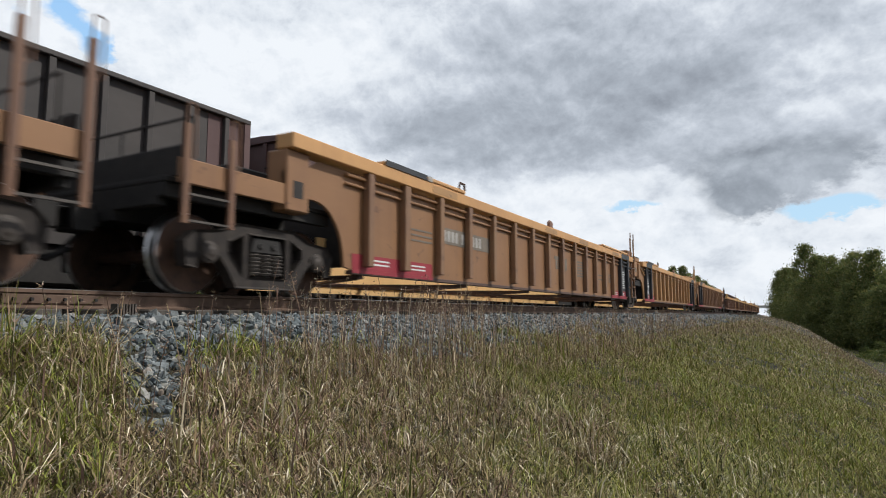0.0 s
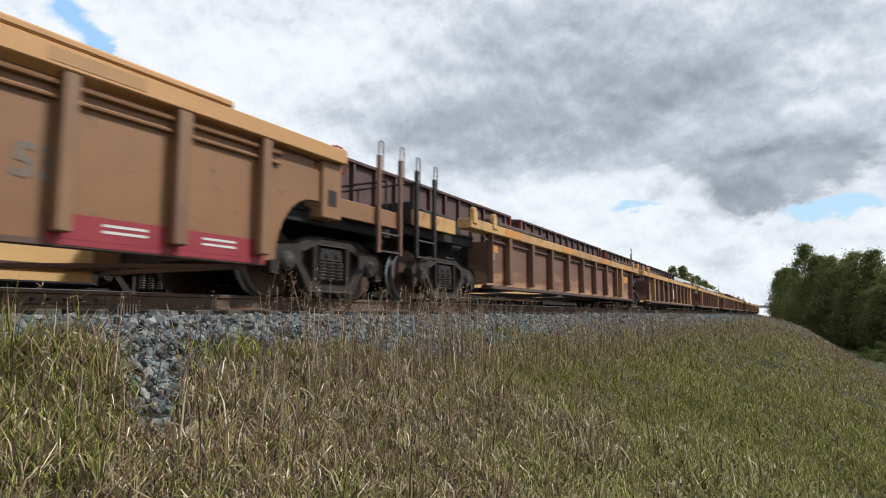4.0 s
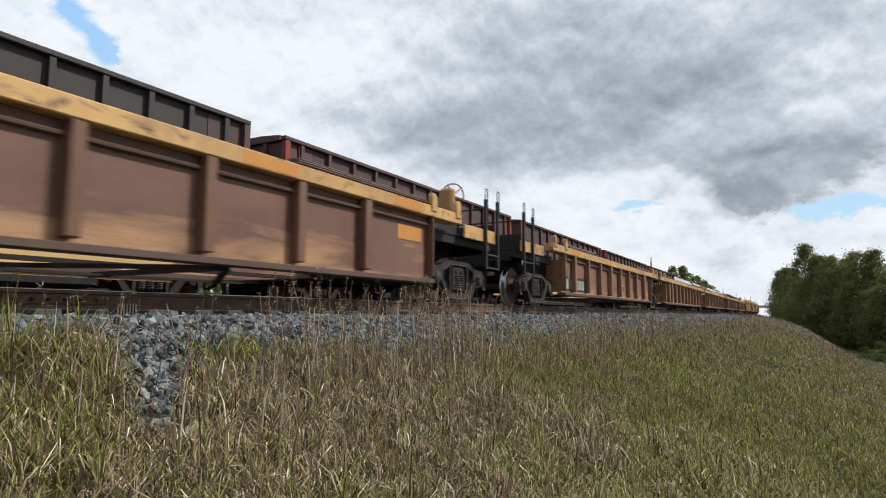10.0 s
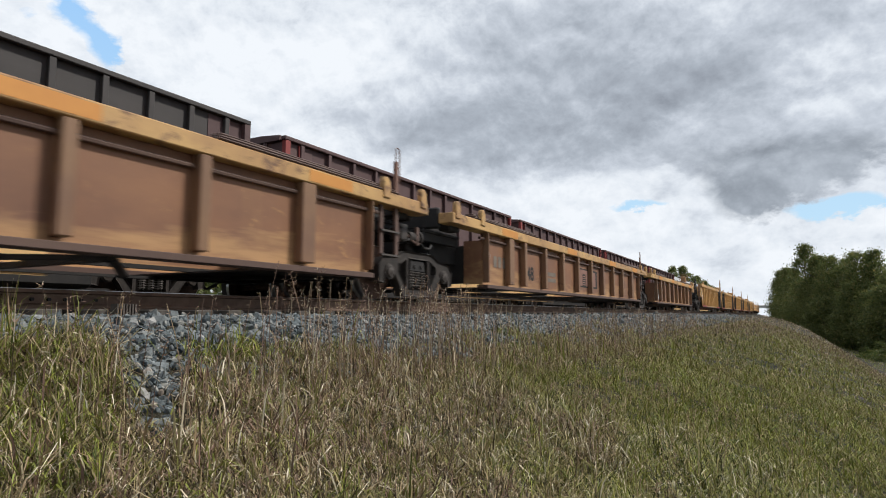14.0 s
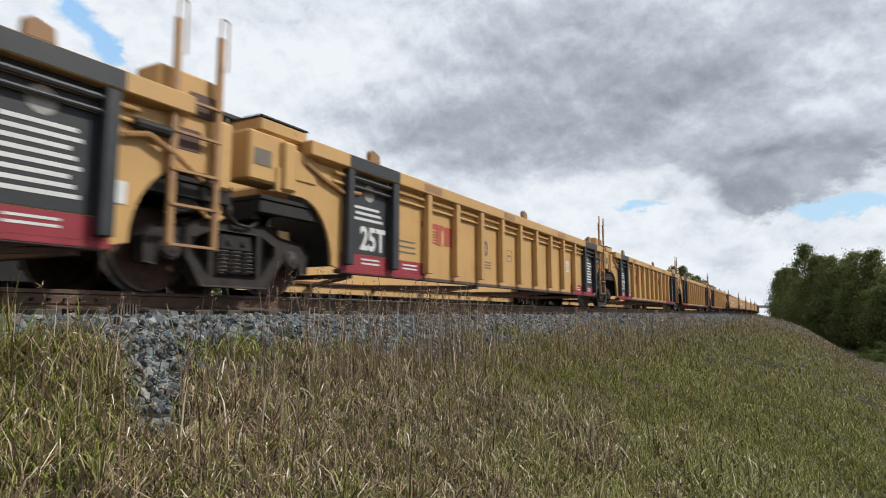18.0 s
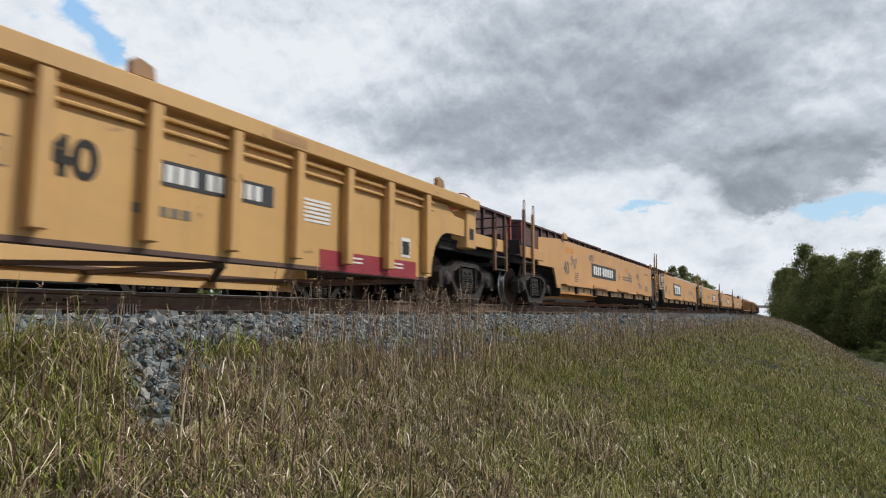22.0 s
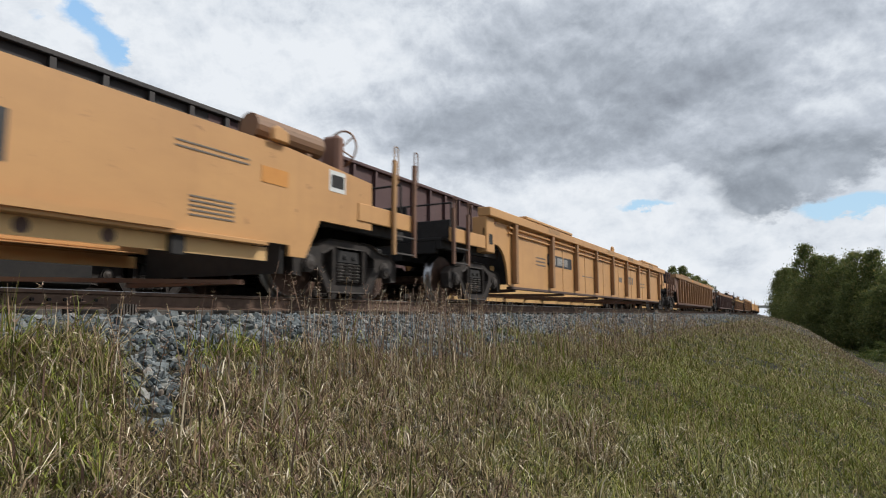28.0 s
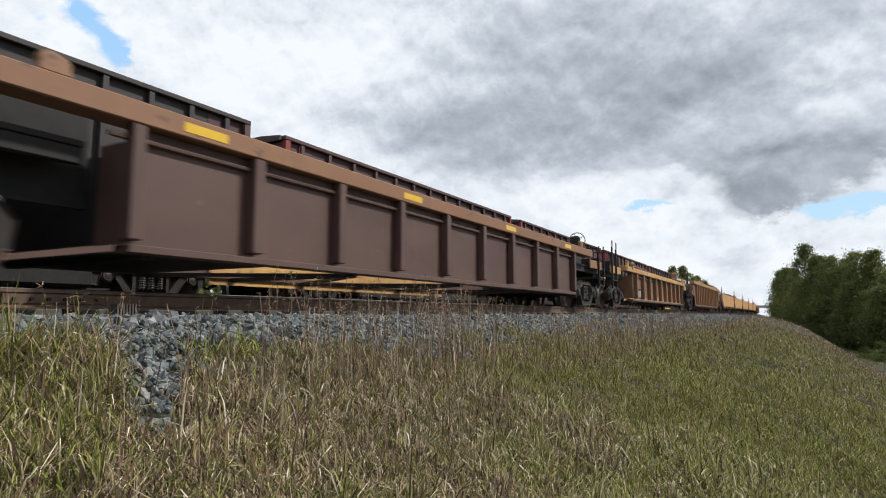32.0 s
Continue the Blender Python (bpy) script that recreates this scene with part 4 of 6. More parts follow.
def add_truck(car, x):
    """Two-axle truck: bolster, side frames, springs, brake beams and wheelsets."""
    t = new("truck", BOLSTER)
    t.parent = car
    t.location = (x, 0, 0)
    t["label"] = "dusty two-axle truck with coil springs"
    wheels = []
    for s in (-1, 1):
        f = new("sideframe", SIDEFRAME)
        f.parent = t
        f.rotation_euler = (0, 0, 0 if s < 0 else math.pi)
        g = new("spring_nest", SPRINGS)
        g.parent = t
        g.rotation_euler = (0, 0, 0 if s < 0 else math.pi)
        w = new("wheelset", WHEELSET)
        w.parent = t
        w.location = (s * 0.90, 0, WHEEL_R)
        wheels.append(w)
        for turn in (0, math.pi):
            c = new("bearing_cap", BEARING)
            c.parent = t
            c.location = (s * 0.90, 0, 0.46)
            c.rotation_euler = (0, 0, turn)
        b = new("brake_beam", BRAKEBEAM)
        b.parent = t
        b.location = (s * 0.36, 0, 0)
        b.rotation_euler = (0, 0, 0 if s < 0 else math.pi)
    return wheels


def mirrored(ob, parent):
    """The same part on the other side of the car."""
    o = new(ob.name.split(".")[0], ob.data)
    o.parent = parent
    o.scale = (1, -1, 1)
    if "label" in ob:
        o["label"] = ob["label"]
    return o


def lettering(text, size, x, z, y, material, car, name="marking", label="", width=1.0):
    """Flat painted characters on the side that faces -y."""
    cu = bpy.data.curves.new("lettering", "FONT")
    cu.body, cu.size, cu.align_x, cu.align_y, cu.offset = text, size, "CENTER", "CENTER", 0.03 * size
    tmp = new("lettering", cu)
    me = bpy.data.meshes.new_from_object(tmp)
    bpy.data.objects.remove(tmp)
    me.materials.clear()
    me.materials.append(material)
    ob = new(name, me)
    ob.parent = car
    ob.location = (x, y, z)
    ob.rotation_euler = (radians(90), 0, 0)
    ob.scale = (width, 1, 1)
    if label:
        ob["label"] = label
    return ob


def bars(car, rects, y, material, name="marking", label=""):
    """Painted bars (x0, x1, z0, z1) on the side that faces -y."""
    bm = bmesh.new()
    for x0, x1, z0, z1 in rects:
        box(bm, x0, x1, y - 0.003, y, z0, z1)
    return part(name, bm, material, car, label)


def blocks(car, rects, y, material, name, label):
    """Painted bars, each a part of its own."""
    for x0, x1, z0, z1 in rects:
        bm = bmesh.new()
        box(bm, x0, x1, y - 0.003, y, z0, z1)
        part(name, bm, material, car, label)


def mark_block(car, x, z, w, h, y, material, label="faded painted emblem"):
    """The owner's emblem as plain shapes: three blocks, the middle one striped."""
    r = [(x, x + w * 0.62, z + h * 0.74, z + h), (x + w * 0.10, x + w * 0.24, z, z + h * 0.74), (x + w * 0.42, x + w * 0.56, z, z + h * 0.74), (x + w * 0.66, x + w, z + h * 0.04, z + h * 0.96)]
    r += [(x + w * 0.25, x + w * 0.41, z + h * (0.06 + 0.13 * k), z + h * (0.12 + 0.13 * k)) for k in range(5)]
    return blocks(car, r, y, material, "emblem_block", label)


def number_blocks(car, x, z, h, counts, y, material, label="painted number", wide=0.42):
    """A car number as plain upright blocks."""
    r, c = [], x
    for n in counts:
        for k in range(n):
            r.append((c, c + h * wide, z, z + h))
            c += h * (wide + 0.22)
        c += h * 0.5
    return blocks(car, r, y, material, "number_block", label)


def scrawl(car, gx, gz, gs, y, material, label):
    """A loose looping ribbon of spray paint that spells nothing."""
    bm = bmesh.new()
    pts = []
    for k in range(49):
        q = k / 48
        pts.append(Vector((gx + 1.35 * gs * q + 0.16 * gs * math.sin(q * 31 + gx), gz + 0.26 * gs * math.sin(q * 23 + 2.0 * gx) + 0.12 * gs * math.sin(q * 41))))
    rows = []
    for k, p in enumerate(pts):
        d = (pts[min(k + 1, 48)] - pts[max(k - 1, 0)]).normalized()
        w = 0.017 * (0.75 + 0.35 * math.sin(k * 0.9))
        rows.append([bm.verts.new((p.x - d.y * w, y - 0.003 - 0.00004 * k, p.y + d.x * w)), bm.verts.new((p.x + d.y * w, y - 0.003 - 0.00004 * k, p.y - d.x * w))])
    for r0, r1 in zip(rows, rows[1:]):
        bm.faces.new((r0[0], r0[1], r1[1], r1[0]))
    return part("scrawl", bm, material, car, label)


def grab_pole(car, x, y, z0, z1, material):
    """Upright post with a narrow loop of grab iron that rises over it."""
    bm = bmesh.new()
    box(bm, x - 0.034, x + 0.034, y - 0.025, y + 0.025, z0, z1 - 0.24)
    pipe(bm, [(x - 0.01, y, z1 - 0.26), (x, y, z1 - 0.02), (x + 0.05, y, z1), (x + 0.10, y, z1 - 0.02), (x + 0.11, y, z1 - 0.58), (x + 0.02, y, z1 - 0.64)], 0.011, 5)
    return part("grab_post", bm, material, car)


def rung(car, x0, x1, y, z, material):
    bm = bmesh.new()
    box(bm, x0, x1, y - 0.03, y + 0.015, z, z + 0.028)
    return part("step_rung", bm, material, car)


def end_clutter(car, e, s, zp, material, seed):
    """Brake valve, cylinder, pipes and brackets about a pivot."""
    rng = random.Random(seed)
    yy = -1.12
    bm = bmesh.new()
    tube(bm, (e - 0.30, yy, zp - 0.20), (e + 0.02, yy, zp - 0.20), 0.10, 12)
    tube(bm, (e + 0.02, yy, zp - 0.20), (e + 0.09, yy, zp - 0.20), 0.13, 12)
    part("brake_cylinder", bm, M_TRUCK, car, bevel=0.008)
    bm = bmesh.new()
    box(bm, e - 0.62, e - 0.38, yy - 0.10, yy + 0.14, zp - 0.30, zp - 0.06)
    part("brake_valve", bm, M_BEARING, car, bevel=0.03)
    bm = bmesh.new()
    box(bm, e - 0.20, e + 0.02, yy + 0.06, yy + 0.26, zp - 0.44, zp - 0.28)
    part("slack_adjuster", bm, M_TRUCK, car, bevel=0.03)
    for k in range(3):
        bm = bmesh.new()
        x0, z0 = e - 0.7 + 0.35 * k + rng.uniform(-0.06, 0.06), zp - 0.12 - 0.05 * k
        pipe(bm, [(x0, yy - 0.04, z0), (x0 + 0.15, yy - 0.08, z0 - 0.10 - rng.uniform(0, 0.1)), (x0 + 0.34, yy - 0.07, z0 - 0.14), (x0 + 0.52, yy - 0.02, z0 - rng.uniform(0, 0.1))], 0.022, 6)
        part("air_hose", bm, material if k == 1 else M_DARK, car)
    for k in range(2):
        bm = bmesh.new()
        x0 = e - 0.74 + 0.62 * k
        prism(bm, [(x0, zp - 0.02), (x0 + 0.09, zp - 0.02), (x0 + 0.06, zp - 0.34), (x0 + 0.02, zp - 0.34)], yy - 0.10, yy - 0.06)
        part("hanger_bracket", bm, material, car)


def coupler(car, x, s):
    bm = bmesh.new()
    box(bm, min(x, x + s * 0.62), max(x, x + s * 0.62), -0.10, 0.10, 0.72, 0.92)
    box(bm, min(x + s * 0.50, x + s * 0.74), max(x + s * 0.50, x + s * 0.74), -0.19, 0.17, 0.66, 0.98)
    pipe(bm, [(x, 0.25, 0.72), (x + s * 0.2, 0.30, 0.45), (x + s * 0.5, 0.27, 0.36), (x + s * 0.72, 0.2, 0.50)], 0.03, 6)
    return part("coupler", bm, M_DARK, car, bevel=0.02)


def hand_brake(car, x, y, z, housing):
    """Brake wheel on its column."""
    bm = bmesh.new()
    box(bm, x - 0.10, x + 0.10, y - 0.16, y + 0.16, z, z + 0.62)
    part("brake_housing", bm, housing, car, bevel=0.05)
    bm = bmesh.new()
    n = 20
    pts = [(x + 0.20, y + 0.28 * math.cos(2 * math.pi * k / n), z + 0.48 + 0.28 * math.sin(2 * math.pi * k / n)) for k in range(n + 1)]
    pipe(bm, pts, 0.016, 5)
    for k in range(5):
        a = 2 * math.pi * k / 5
        tube(bm, (x + 0.17, y, z + 0.48), (x + 0.20, y + 0.28 * math.cos(a), z + 0.48 + 0.28 * math.sin(a)), 0.012, 5)
    tube(bm, (x + 0.08, y, z + 0.48), (x + 0.21, y, z + 0.48), 0.04, 8)
    return part("brake_wheel", bm, M_BROWN_CHORD if housing is not M_BRAKE_RED else M_BRAKE_RED, car)


def strut(bm, p0, p1, half, dz):
    """A flat bar on its side from p0 to p1."""
    p0, p1 = Vector(p0), Vector(p1)
    d = (p1 - p0).normalized()
    q = Vector((-d.y, d.x, 0)).normalized() * half
    up = Vector((0, 0, dz))
    v = [bm.verts.new(p) for p in (p0 - q, p1 - q, p1 + q, p0 + q, p0 - q + up, p1 - q + up, p1 + q + up, p0 + q + up)]
    for f in ((0, 3, 2, 1), (4, 5, 6, 7), (0, 1, 5, 4), (1, 2, 6, 5), (2, 3, 7, 6), (3, 0, 4, 7)):
        bm.faces.new([v[j] for j in f])


def floor_frame(car, a, b, zb, w, bearer, stringer, slatted):
    """Open well floor: cross bearers and diagonal bars, boarded lengthwise where slatted."""
    n = max(3, int((b - a) / 3.4))
    dx = (b - a - 0.6) / n
    bm = bmesh.new()
    box(bm, -0.06, 0.06, -w, w, zb, zb + 0.06)
    first = part("cross_bearer", bm, bearer, car)
    first.location.x = a + 0.3
    for k in range(1, n + 1):
        again(first, car, a + 0.3 + dx * k)
    bm = bmesh.new()
    strut(bm, (0, -w, zb), (dx / 2, w, zb), 0.05, 0.05)
    bar = part("diagonal_bar", bm, bearer, car)
    bar.location.x = a + 0.3
    bm = bmesh.new()
    strut(bm, (dx / 2, w, zb + 0.004), (dx, -w, zb + 0.004), 0.05, 0.05)
    bar2 = part("diagonal_bar", bm, bearer, car)
    bar2.location.x = a + 0.3
    for k in range(1, n):
        again(bar, car, a + 0.3 + dx * k)
        again(bar2, car, a + 0.3 + dx * k)
    if slatted:
        bm = bmesh.new()
        box(bm, a, b, 0.10, 0.20, zb + 0.064, zb + 0.115)
        part("floor_stringer", bm, M_DARK, car)
        bm = bmesh.new()
        box(bm, a, b, 0.92, 1.0, zb - 0.008, zb + 0.028)
        part("floor_stringer", bm, M_DARK, car)


def arch_end(x, s, zt, zb, flush, reach=1.75, peak=1.28):
    """Outline of a side's end: from the well wall over the wheel to the pivot."""
    if flush:
        return [(x, zb - 0.14), (x + s * 0.30, zb - 0.14), (x + s * 0.58, 1.02), (x + s * reach, 1.02), (x + s * reach, zt - 0.14), (x, zt - 0.012)]
    pts = [(x, zb)]
    # rising curve of the arch
    for k in range(9):
        a = math.pi / 2 * k / 8
        pts.append((x + s * 0.18 + s * 0.62 * (1 - math.cos(a)) * 1.05, zb + 0.04 + (peak - zb - 0.04) * math.sin(a)))
    pts += [(x + s * (reach), peak), (x + s * reach, peak + 0.30), (x + s * 1.05, peak + 0.36), (x + s * 0.75, zt - 0.24), (x, zt - 0.24)]
    return pts if s > 0 else pts


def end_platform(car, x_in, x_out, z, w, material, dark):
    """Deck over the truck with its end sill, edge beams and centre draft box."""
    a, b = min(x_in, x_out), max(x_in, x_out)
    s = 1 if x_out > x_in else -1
    # near-black throughout, with the deck's shade included in the colour
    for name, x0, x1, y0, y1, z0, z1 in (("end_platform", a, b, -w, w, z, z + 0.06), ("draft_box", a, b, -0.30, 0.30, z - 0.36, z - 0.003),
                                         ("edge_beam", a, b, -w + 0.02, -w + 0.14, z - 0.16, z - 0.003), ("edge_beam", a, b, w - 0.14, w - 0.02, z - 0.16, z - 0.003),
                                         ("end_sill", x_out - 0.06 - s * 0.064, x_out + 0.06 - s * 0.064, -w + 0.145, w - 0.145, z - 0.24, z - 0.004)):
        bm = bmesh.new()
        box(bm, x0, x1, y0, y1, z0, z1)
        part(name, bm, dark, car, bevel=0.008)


def wall_y(kind):
    """How far out the side panels stand."""
    return 1.365 if kind == "flush" else 1.325 if kind in LOW else 1.345


def well_car(kind, length, front_end, rear_end, label, group):
    """One unit of a well-car set, its ends at -length/2 (leading) and length/2.
    kind: ribbed (arched ends), low (chord over hung panels), flush (smooth sides). An end is True where it couples to the next car, False where it pivots on a shared truck."""
    name = "well_car"
    car = thing(name, label, "freight car", group)
    H = length / 2
    style = STYLES[kind]
    body, chord_m, sill_m, rib_m = style["body"], style["chord"], style["sill"], style["rib"]
    zt, zc, zb = style["top"], style["chord_bottom"], style["bottom"]
    W, P = 1.47, wall_y(kind)
    gap = style["panel_gap"]
    near = 1.40 if kind != "dark" else 2.0      # the well starts closer to a coupled end's truck
    tail = 1.9 if kind == "bright" else near
    a, b = -H + (near if front_end else gap), H - (tail if rear_end else gap)
    ca, cb = -H + (0.0 if front_end and kind not in LOW else style["chord_gap"]), H - (0.0 if rear_end and kind not in LOW else style["chord_gap"])
    if kind == "flush":
        ca, cb = a, b

    # side walls
    bm = bmesh.new()
    if kind in LOW:
        box(bm, a, b, -P, -P + 0.02, zb + 0.02, zc - 0.003)
        box(bm, a, b, -P - 0.02, -P + 0.10, zb - 0.03, zb + 0.02)
        for x in (a, b - 0.03):
            box(bm, x, x + 0.03, -P + 0.022, -0.9, zb + 0.03, zc - 0.16)
    else:
        wall_top = zt - 0.24 if kind != "flush" else zt - 0.01
        low_edge = zb if kind != "flush" else zb + 0.41
        box(bm, a, b, -P, -P + 0.02, low_edge, wall_top)
        for x, s in ((a, -1), (b, 1)):
            prism(bm, arch_end(x, s, zt, low_edge if kind == "flush" else zb, kind == "flush", ((1.75 if (front_end if s < 0 else rear_end) else 1.33) if kind == "flush" else (1.4 if s < 0 else tail) if (front_end if s < 0 else rear_end) else gap - 0.42)), -P, -P + 0.05)
    wall = part("side_wall", bm, body, car)
    mirrored(wall, car)
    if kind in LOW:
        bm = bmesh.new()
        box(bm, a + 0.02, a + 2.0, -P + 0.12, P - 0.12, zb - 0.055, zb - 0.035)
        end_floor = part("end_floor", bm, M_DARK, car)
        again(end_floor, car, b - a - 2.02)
        # near-black plates added where only shade lies below the chord's ends
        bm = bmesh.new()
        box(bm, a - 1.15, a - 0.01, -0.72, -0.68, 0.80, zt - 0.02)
        shade_plate = part("bolster_web", bm, M_DARK, car)
        mirrored(shade_plate, car)
        mirrored(again(shade_plate, car, b - a + 1.16), car).location.x = b - a + 1.16
    bm = bmesh.new()
    box(bm, a + 0.02, b - 0.02, -P + 0.055, -P + 0.07, zb - 0.055 if kind != "flush" else 0.66, zc - 0.17)
    part("inner_wall", bm, style["floor"], car)
    bm = bmesh.new()
    inset = 3.2 if kind in LOW else 0.5
    box(bm, a + inset, b - inset, P - 0.07, P - 0.055, (0.18 if kind not in LOW else 0.24) if kind != "flush" else 0.66, zc - 0.17)
    part("inner_wall", bm, style["floor"], car)
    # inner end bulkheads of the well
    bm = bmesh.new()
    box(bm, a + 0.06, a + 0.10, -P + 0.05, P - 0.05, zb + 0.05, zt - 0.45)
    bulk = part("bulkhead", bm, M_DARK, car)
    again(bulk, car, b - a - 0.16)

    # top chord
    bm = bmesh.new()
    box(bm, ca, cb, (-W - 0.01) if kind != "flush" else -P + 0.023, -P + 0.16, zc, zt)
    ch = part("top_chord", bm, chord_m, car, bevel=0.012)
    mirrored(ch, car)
    # bottom sill; ribbed, bright, wide and tan ones painted dark as a shaded underside
    bm = bmesh.new()
    if kind == "flush":
        box(bm, a + 0.4, b - 0.4, -P - 0.05, -P + 0.06, 0.58, 0.63)
        box(bm, a + 0.4, b - 0.4, -P + 0.065, -P + 0.30, 0.60, 0.62)
    else:
        box(bm, a, b, (-W + 0.01) if kind in LOW else -P - 0.012, -P + 0.12, zb - 0.06, zb + (0.015 if kind in LOW else -0.002))
    sl = part("bottom_sill", bm, sill_m if kind in LOW or kind == "flush" else M_SILL, car, bevel=0.006)
    mirrored(sl, car)

    # ribs
    if style["ribs"]:
        n = int(round((b - a - 2.5) / style["ribs"]))
        lead = 0.22 if front_end else 0.0
        xs = [a + 0.1 + lead] + [a + 1.25 + 0.36 * lead + (b - a - 2.5 - 0.36 * lead) * k / n for k in range(n + 1)] + [b - 0.1]
        if kind in ("low", "rusty"):
            first, last = (2.43 if front_end else 4.10), length - (2.43 if rear_end else 4.0)
            inner = [-H + first + 1.425 * k for k in range(int((last - first) / 1.425) + 1)]
            xs = [a + 0.05] + ([] if front_end else [-H + 3.24]) + inner + ([] if rear_end else [H - 3.40]) + [b - 0.05]
            n = len(xs) - 3
        if kind == "dark":
            n = int(round((b - a - 0.1) / style["ribs"])) - 2
            xs = [a + 0.05 + (b - a - 0.1) * k / (n + 2) for k in range(n + 3)]
        if kind == "wide":
            n = 6
            xs = [a + 0.1] + [b - 2.75 - 2.2 * k for k in range(n, -1, -1)] + [b - 0.1]
        panel = kind == "bright" or (kind == "ribbed")
        for k, x in enumerate(xs):
            black = panel and ((k < 2 and not front_end) or (k > n and not rear_end))
            wide = (0.13 if kind in ("low", "rusty") and not (k == 1 and front_end) and not (k == n + 1 and rear_end) else 0.085) if k in (1, n + 1) else (0.02 if kind in ("low", "rusty") and k in (0, n + 2) else 0.072)
            if k in (0, 1, 2, n + 1, n + 2):
                bm = bmesh.new()
                prism(bm, [(-wide, zb + 0.06), (wide, zb + 0.06), (wide, zc), (-wide, zc)], -W, -P - 0.003)
                rb = part("rib", bm, M_BLACK if black else (M_TAN if kind == "low" and wide == 0.13 else rib_m), car, bevel=0.012)
                rb.location.x = x
            else:
                rb = again(rb, car, x)
            mirrored(rb, car).location.x = x
            if kind == "wide" and 0 < k <= n:
                bm = bmesh.new()
                box(bm, -0.03, 0.03, -P - 0.012, -P, zb + 0.02, zc - 0.05)
                part("seam_strip", bm, body, car).location.x = (x + xs[k + 1]) / 2
    # air pipe under the chord
    if kind != "flush":
        bm = bmesh.new()
        zz = zc - (0.13 if kind in LOW else 0.10)
        pipe(bm, [(a - 0.2, -P - 0.035, zz), (b + 0.2, -P - 0.035, zz)], 0.03, 7)
        part("air_pipe", bm, body if kind not in LOW else M_SILL, car)
        if kind not in LOW:
            bm = bmesh.new()
            pipe(bm, [(a - 0.2, -P - 0.03, zz - 0.13), (b + 0.2, -P - 0.03, zz - 0.13)], 0.022, 7)
            part("conduit", bm, body, car)

    # floor
    if kind == "flush":
        bm = bmesh.new()
        box(bm, a + 0.3, b - 0.3, -1.28, -1.26, 0.41, 0.575)
        inner = part("inner_sill", bm, M_INNER, car)
        mirrored(inner, car)
        # solid dark discs paint the shade inside the sill's round holes
        bm = bmesh.new()
        tube(bm, (0, -1.285, 0), (0, -1.262, 0), 0.07, 14)
        hole = part("lightening_hole", bm, M_SILL, car)
        hole.location = (a + 1.0, 0, 0.50)
        for k in range(1, int((b - a - 2) / 0.75)):
            again(hole, car, a + 1.0 + 0.75 * k, 0, 0.50)
        bm = bmesh.new()
        box(bm, -0.08, 0.08, -1.36, -1.285, 0.38, 0.575)
        br = part("sill_bracket", bm, M_DARK, car)
        br.location.x = a + 1.6
        for k in range(1, 6):
            again(br, car, a + 1.6 + (b - a - 3.2) * k / 5)
        bm = bmesh.new()
        box(bm, -0.9, 0.9, -P - 0.09, -P - 0.055, 0.62, 0.70)
        st = part("side_step", bm, body, car)
        st.location.x = a + (b - a) * 0.3
        again(st, car, a + (b - a) * 0.55)
        again(st, car, a + (b - a) * 0.8)
        floor_frame(car, a + 0.2, b - 0.2, zb - 0.10, 1.05, style["bearer"], style["floor"], False)
    else:
        floor_frame(car, a, b, zb - 0.115 if kind not in LOW else zb - 0.10, 1.28, style["bearer"], style["floor"], kind in ("low", "rusty"))

    # ends
    for s, coupled in ((-1, front_end), (1, rear_end)):
        e = s * H
        zp = style["platform"]
        if coupled:
            end_platform(car, e - s * (near - 0.3), e + s * 1.55, zp, 1.18, body, M_DARK)
            coupler(car, e + s * 1.58, s)
            bm = bmesh.new()
            x0, x1 = sorted((e + s * 1.40, e + s * 1.46))
            box(bm, x0, x1, -1.30, 1.30, zp + 0.063, zp + 0.40)
            part("end_beam", bm, M_DARK, car, bevel=0.01)
            # side sill of the platform
            bm = bmesh.new()
            x0, x1 = sorted((e - s * 0.0, e + s * 1.52))
            box(bm, x0, x1, -P - 0.02, -P + 0.03, zp - 0.03, zp + 0.24)
            ps = part("platform_sill", bm, chord_m if kind in LOW else body, car, bevel=0.01)
            mirrored(ps, car)
            pole_m = M_DARK if kind in LOW else M_DIRTY
            ptop = style["poles"][0 if s < 0 else 1]
            grab_pole(car, e + s * 1.48, -P - 0.055, 0.70, ptop, pole_m)
            grab_pole(car, e + s * 0.88, -P - 0.055, 0.70, ptop - 0.04, pole_m if kind != "flush" else M_TAN)
            bm = bmesh.new()
            for z in (0.72, 1.0):
                box(bm, e + s * 1.18 - 0.30, e + s * 1.18 + 0.30, -P - 0.075, -P - 0.035, z, z + 0.025)
            part("sill_step", bm, M_SPRING, car, "worn steel step rung")
            if kind not in LOW and kind != "flush":
                bm = bmesh.new()
                x0, x1 = sorted((e, e - s * 0.42))
                box(bm, x0, x1, -P - 0.045, -P + 0.30, zp - 0.10, zc - 0.002)
                cb_ = part("corner_post", bm, body, car, bevel=0.02)
                mirrored(cb_, car)
                # flat dark plate paints the shade of a hollow in the post
                bm = bmesh.new()
                box(bm, (x0 + x1) / 2 - 0.09, (x0 + x1) / 2 + 0.09, -P - 0.049, -P - 0.046, zp + 0.08, zp + 0.30)
                part("recess", bm, M_DARK, car)
            # yellow plate added for the bright inside glimpsed through a hole
            if kind not in LOW and kind != "flush" and s < 0:
                bm = bmesh.new()
                box(bm, e + 1.06, e + 1.22, -1.0, -0.96, 0.62, 0.86)
                part("gusset", bm, M_INNER, car)
            if kind == "flush" and s > 0:
                bm = bmesh.new()
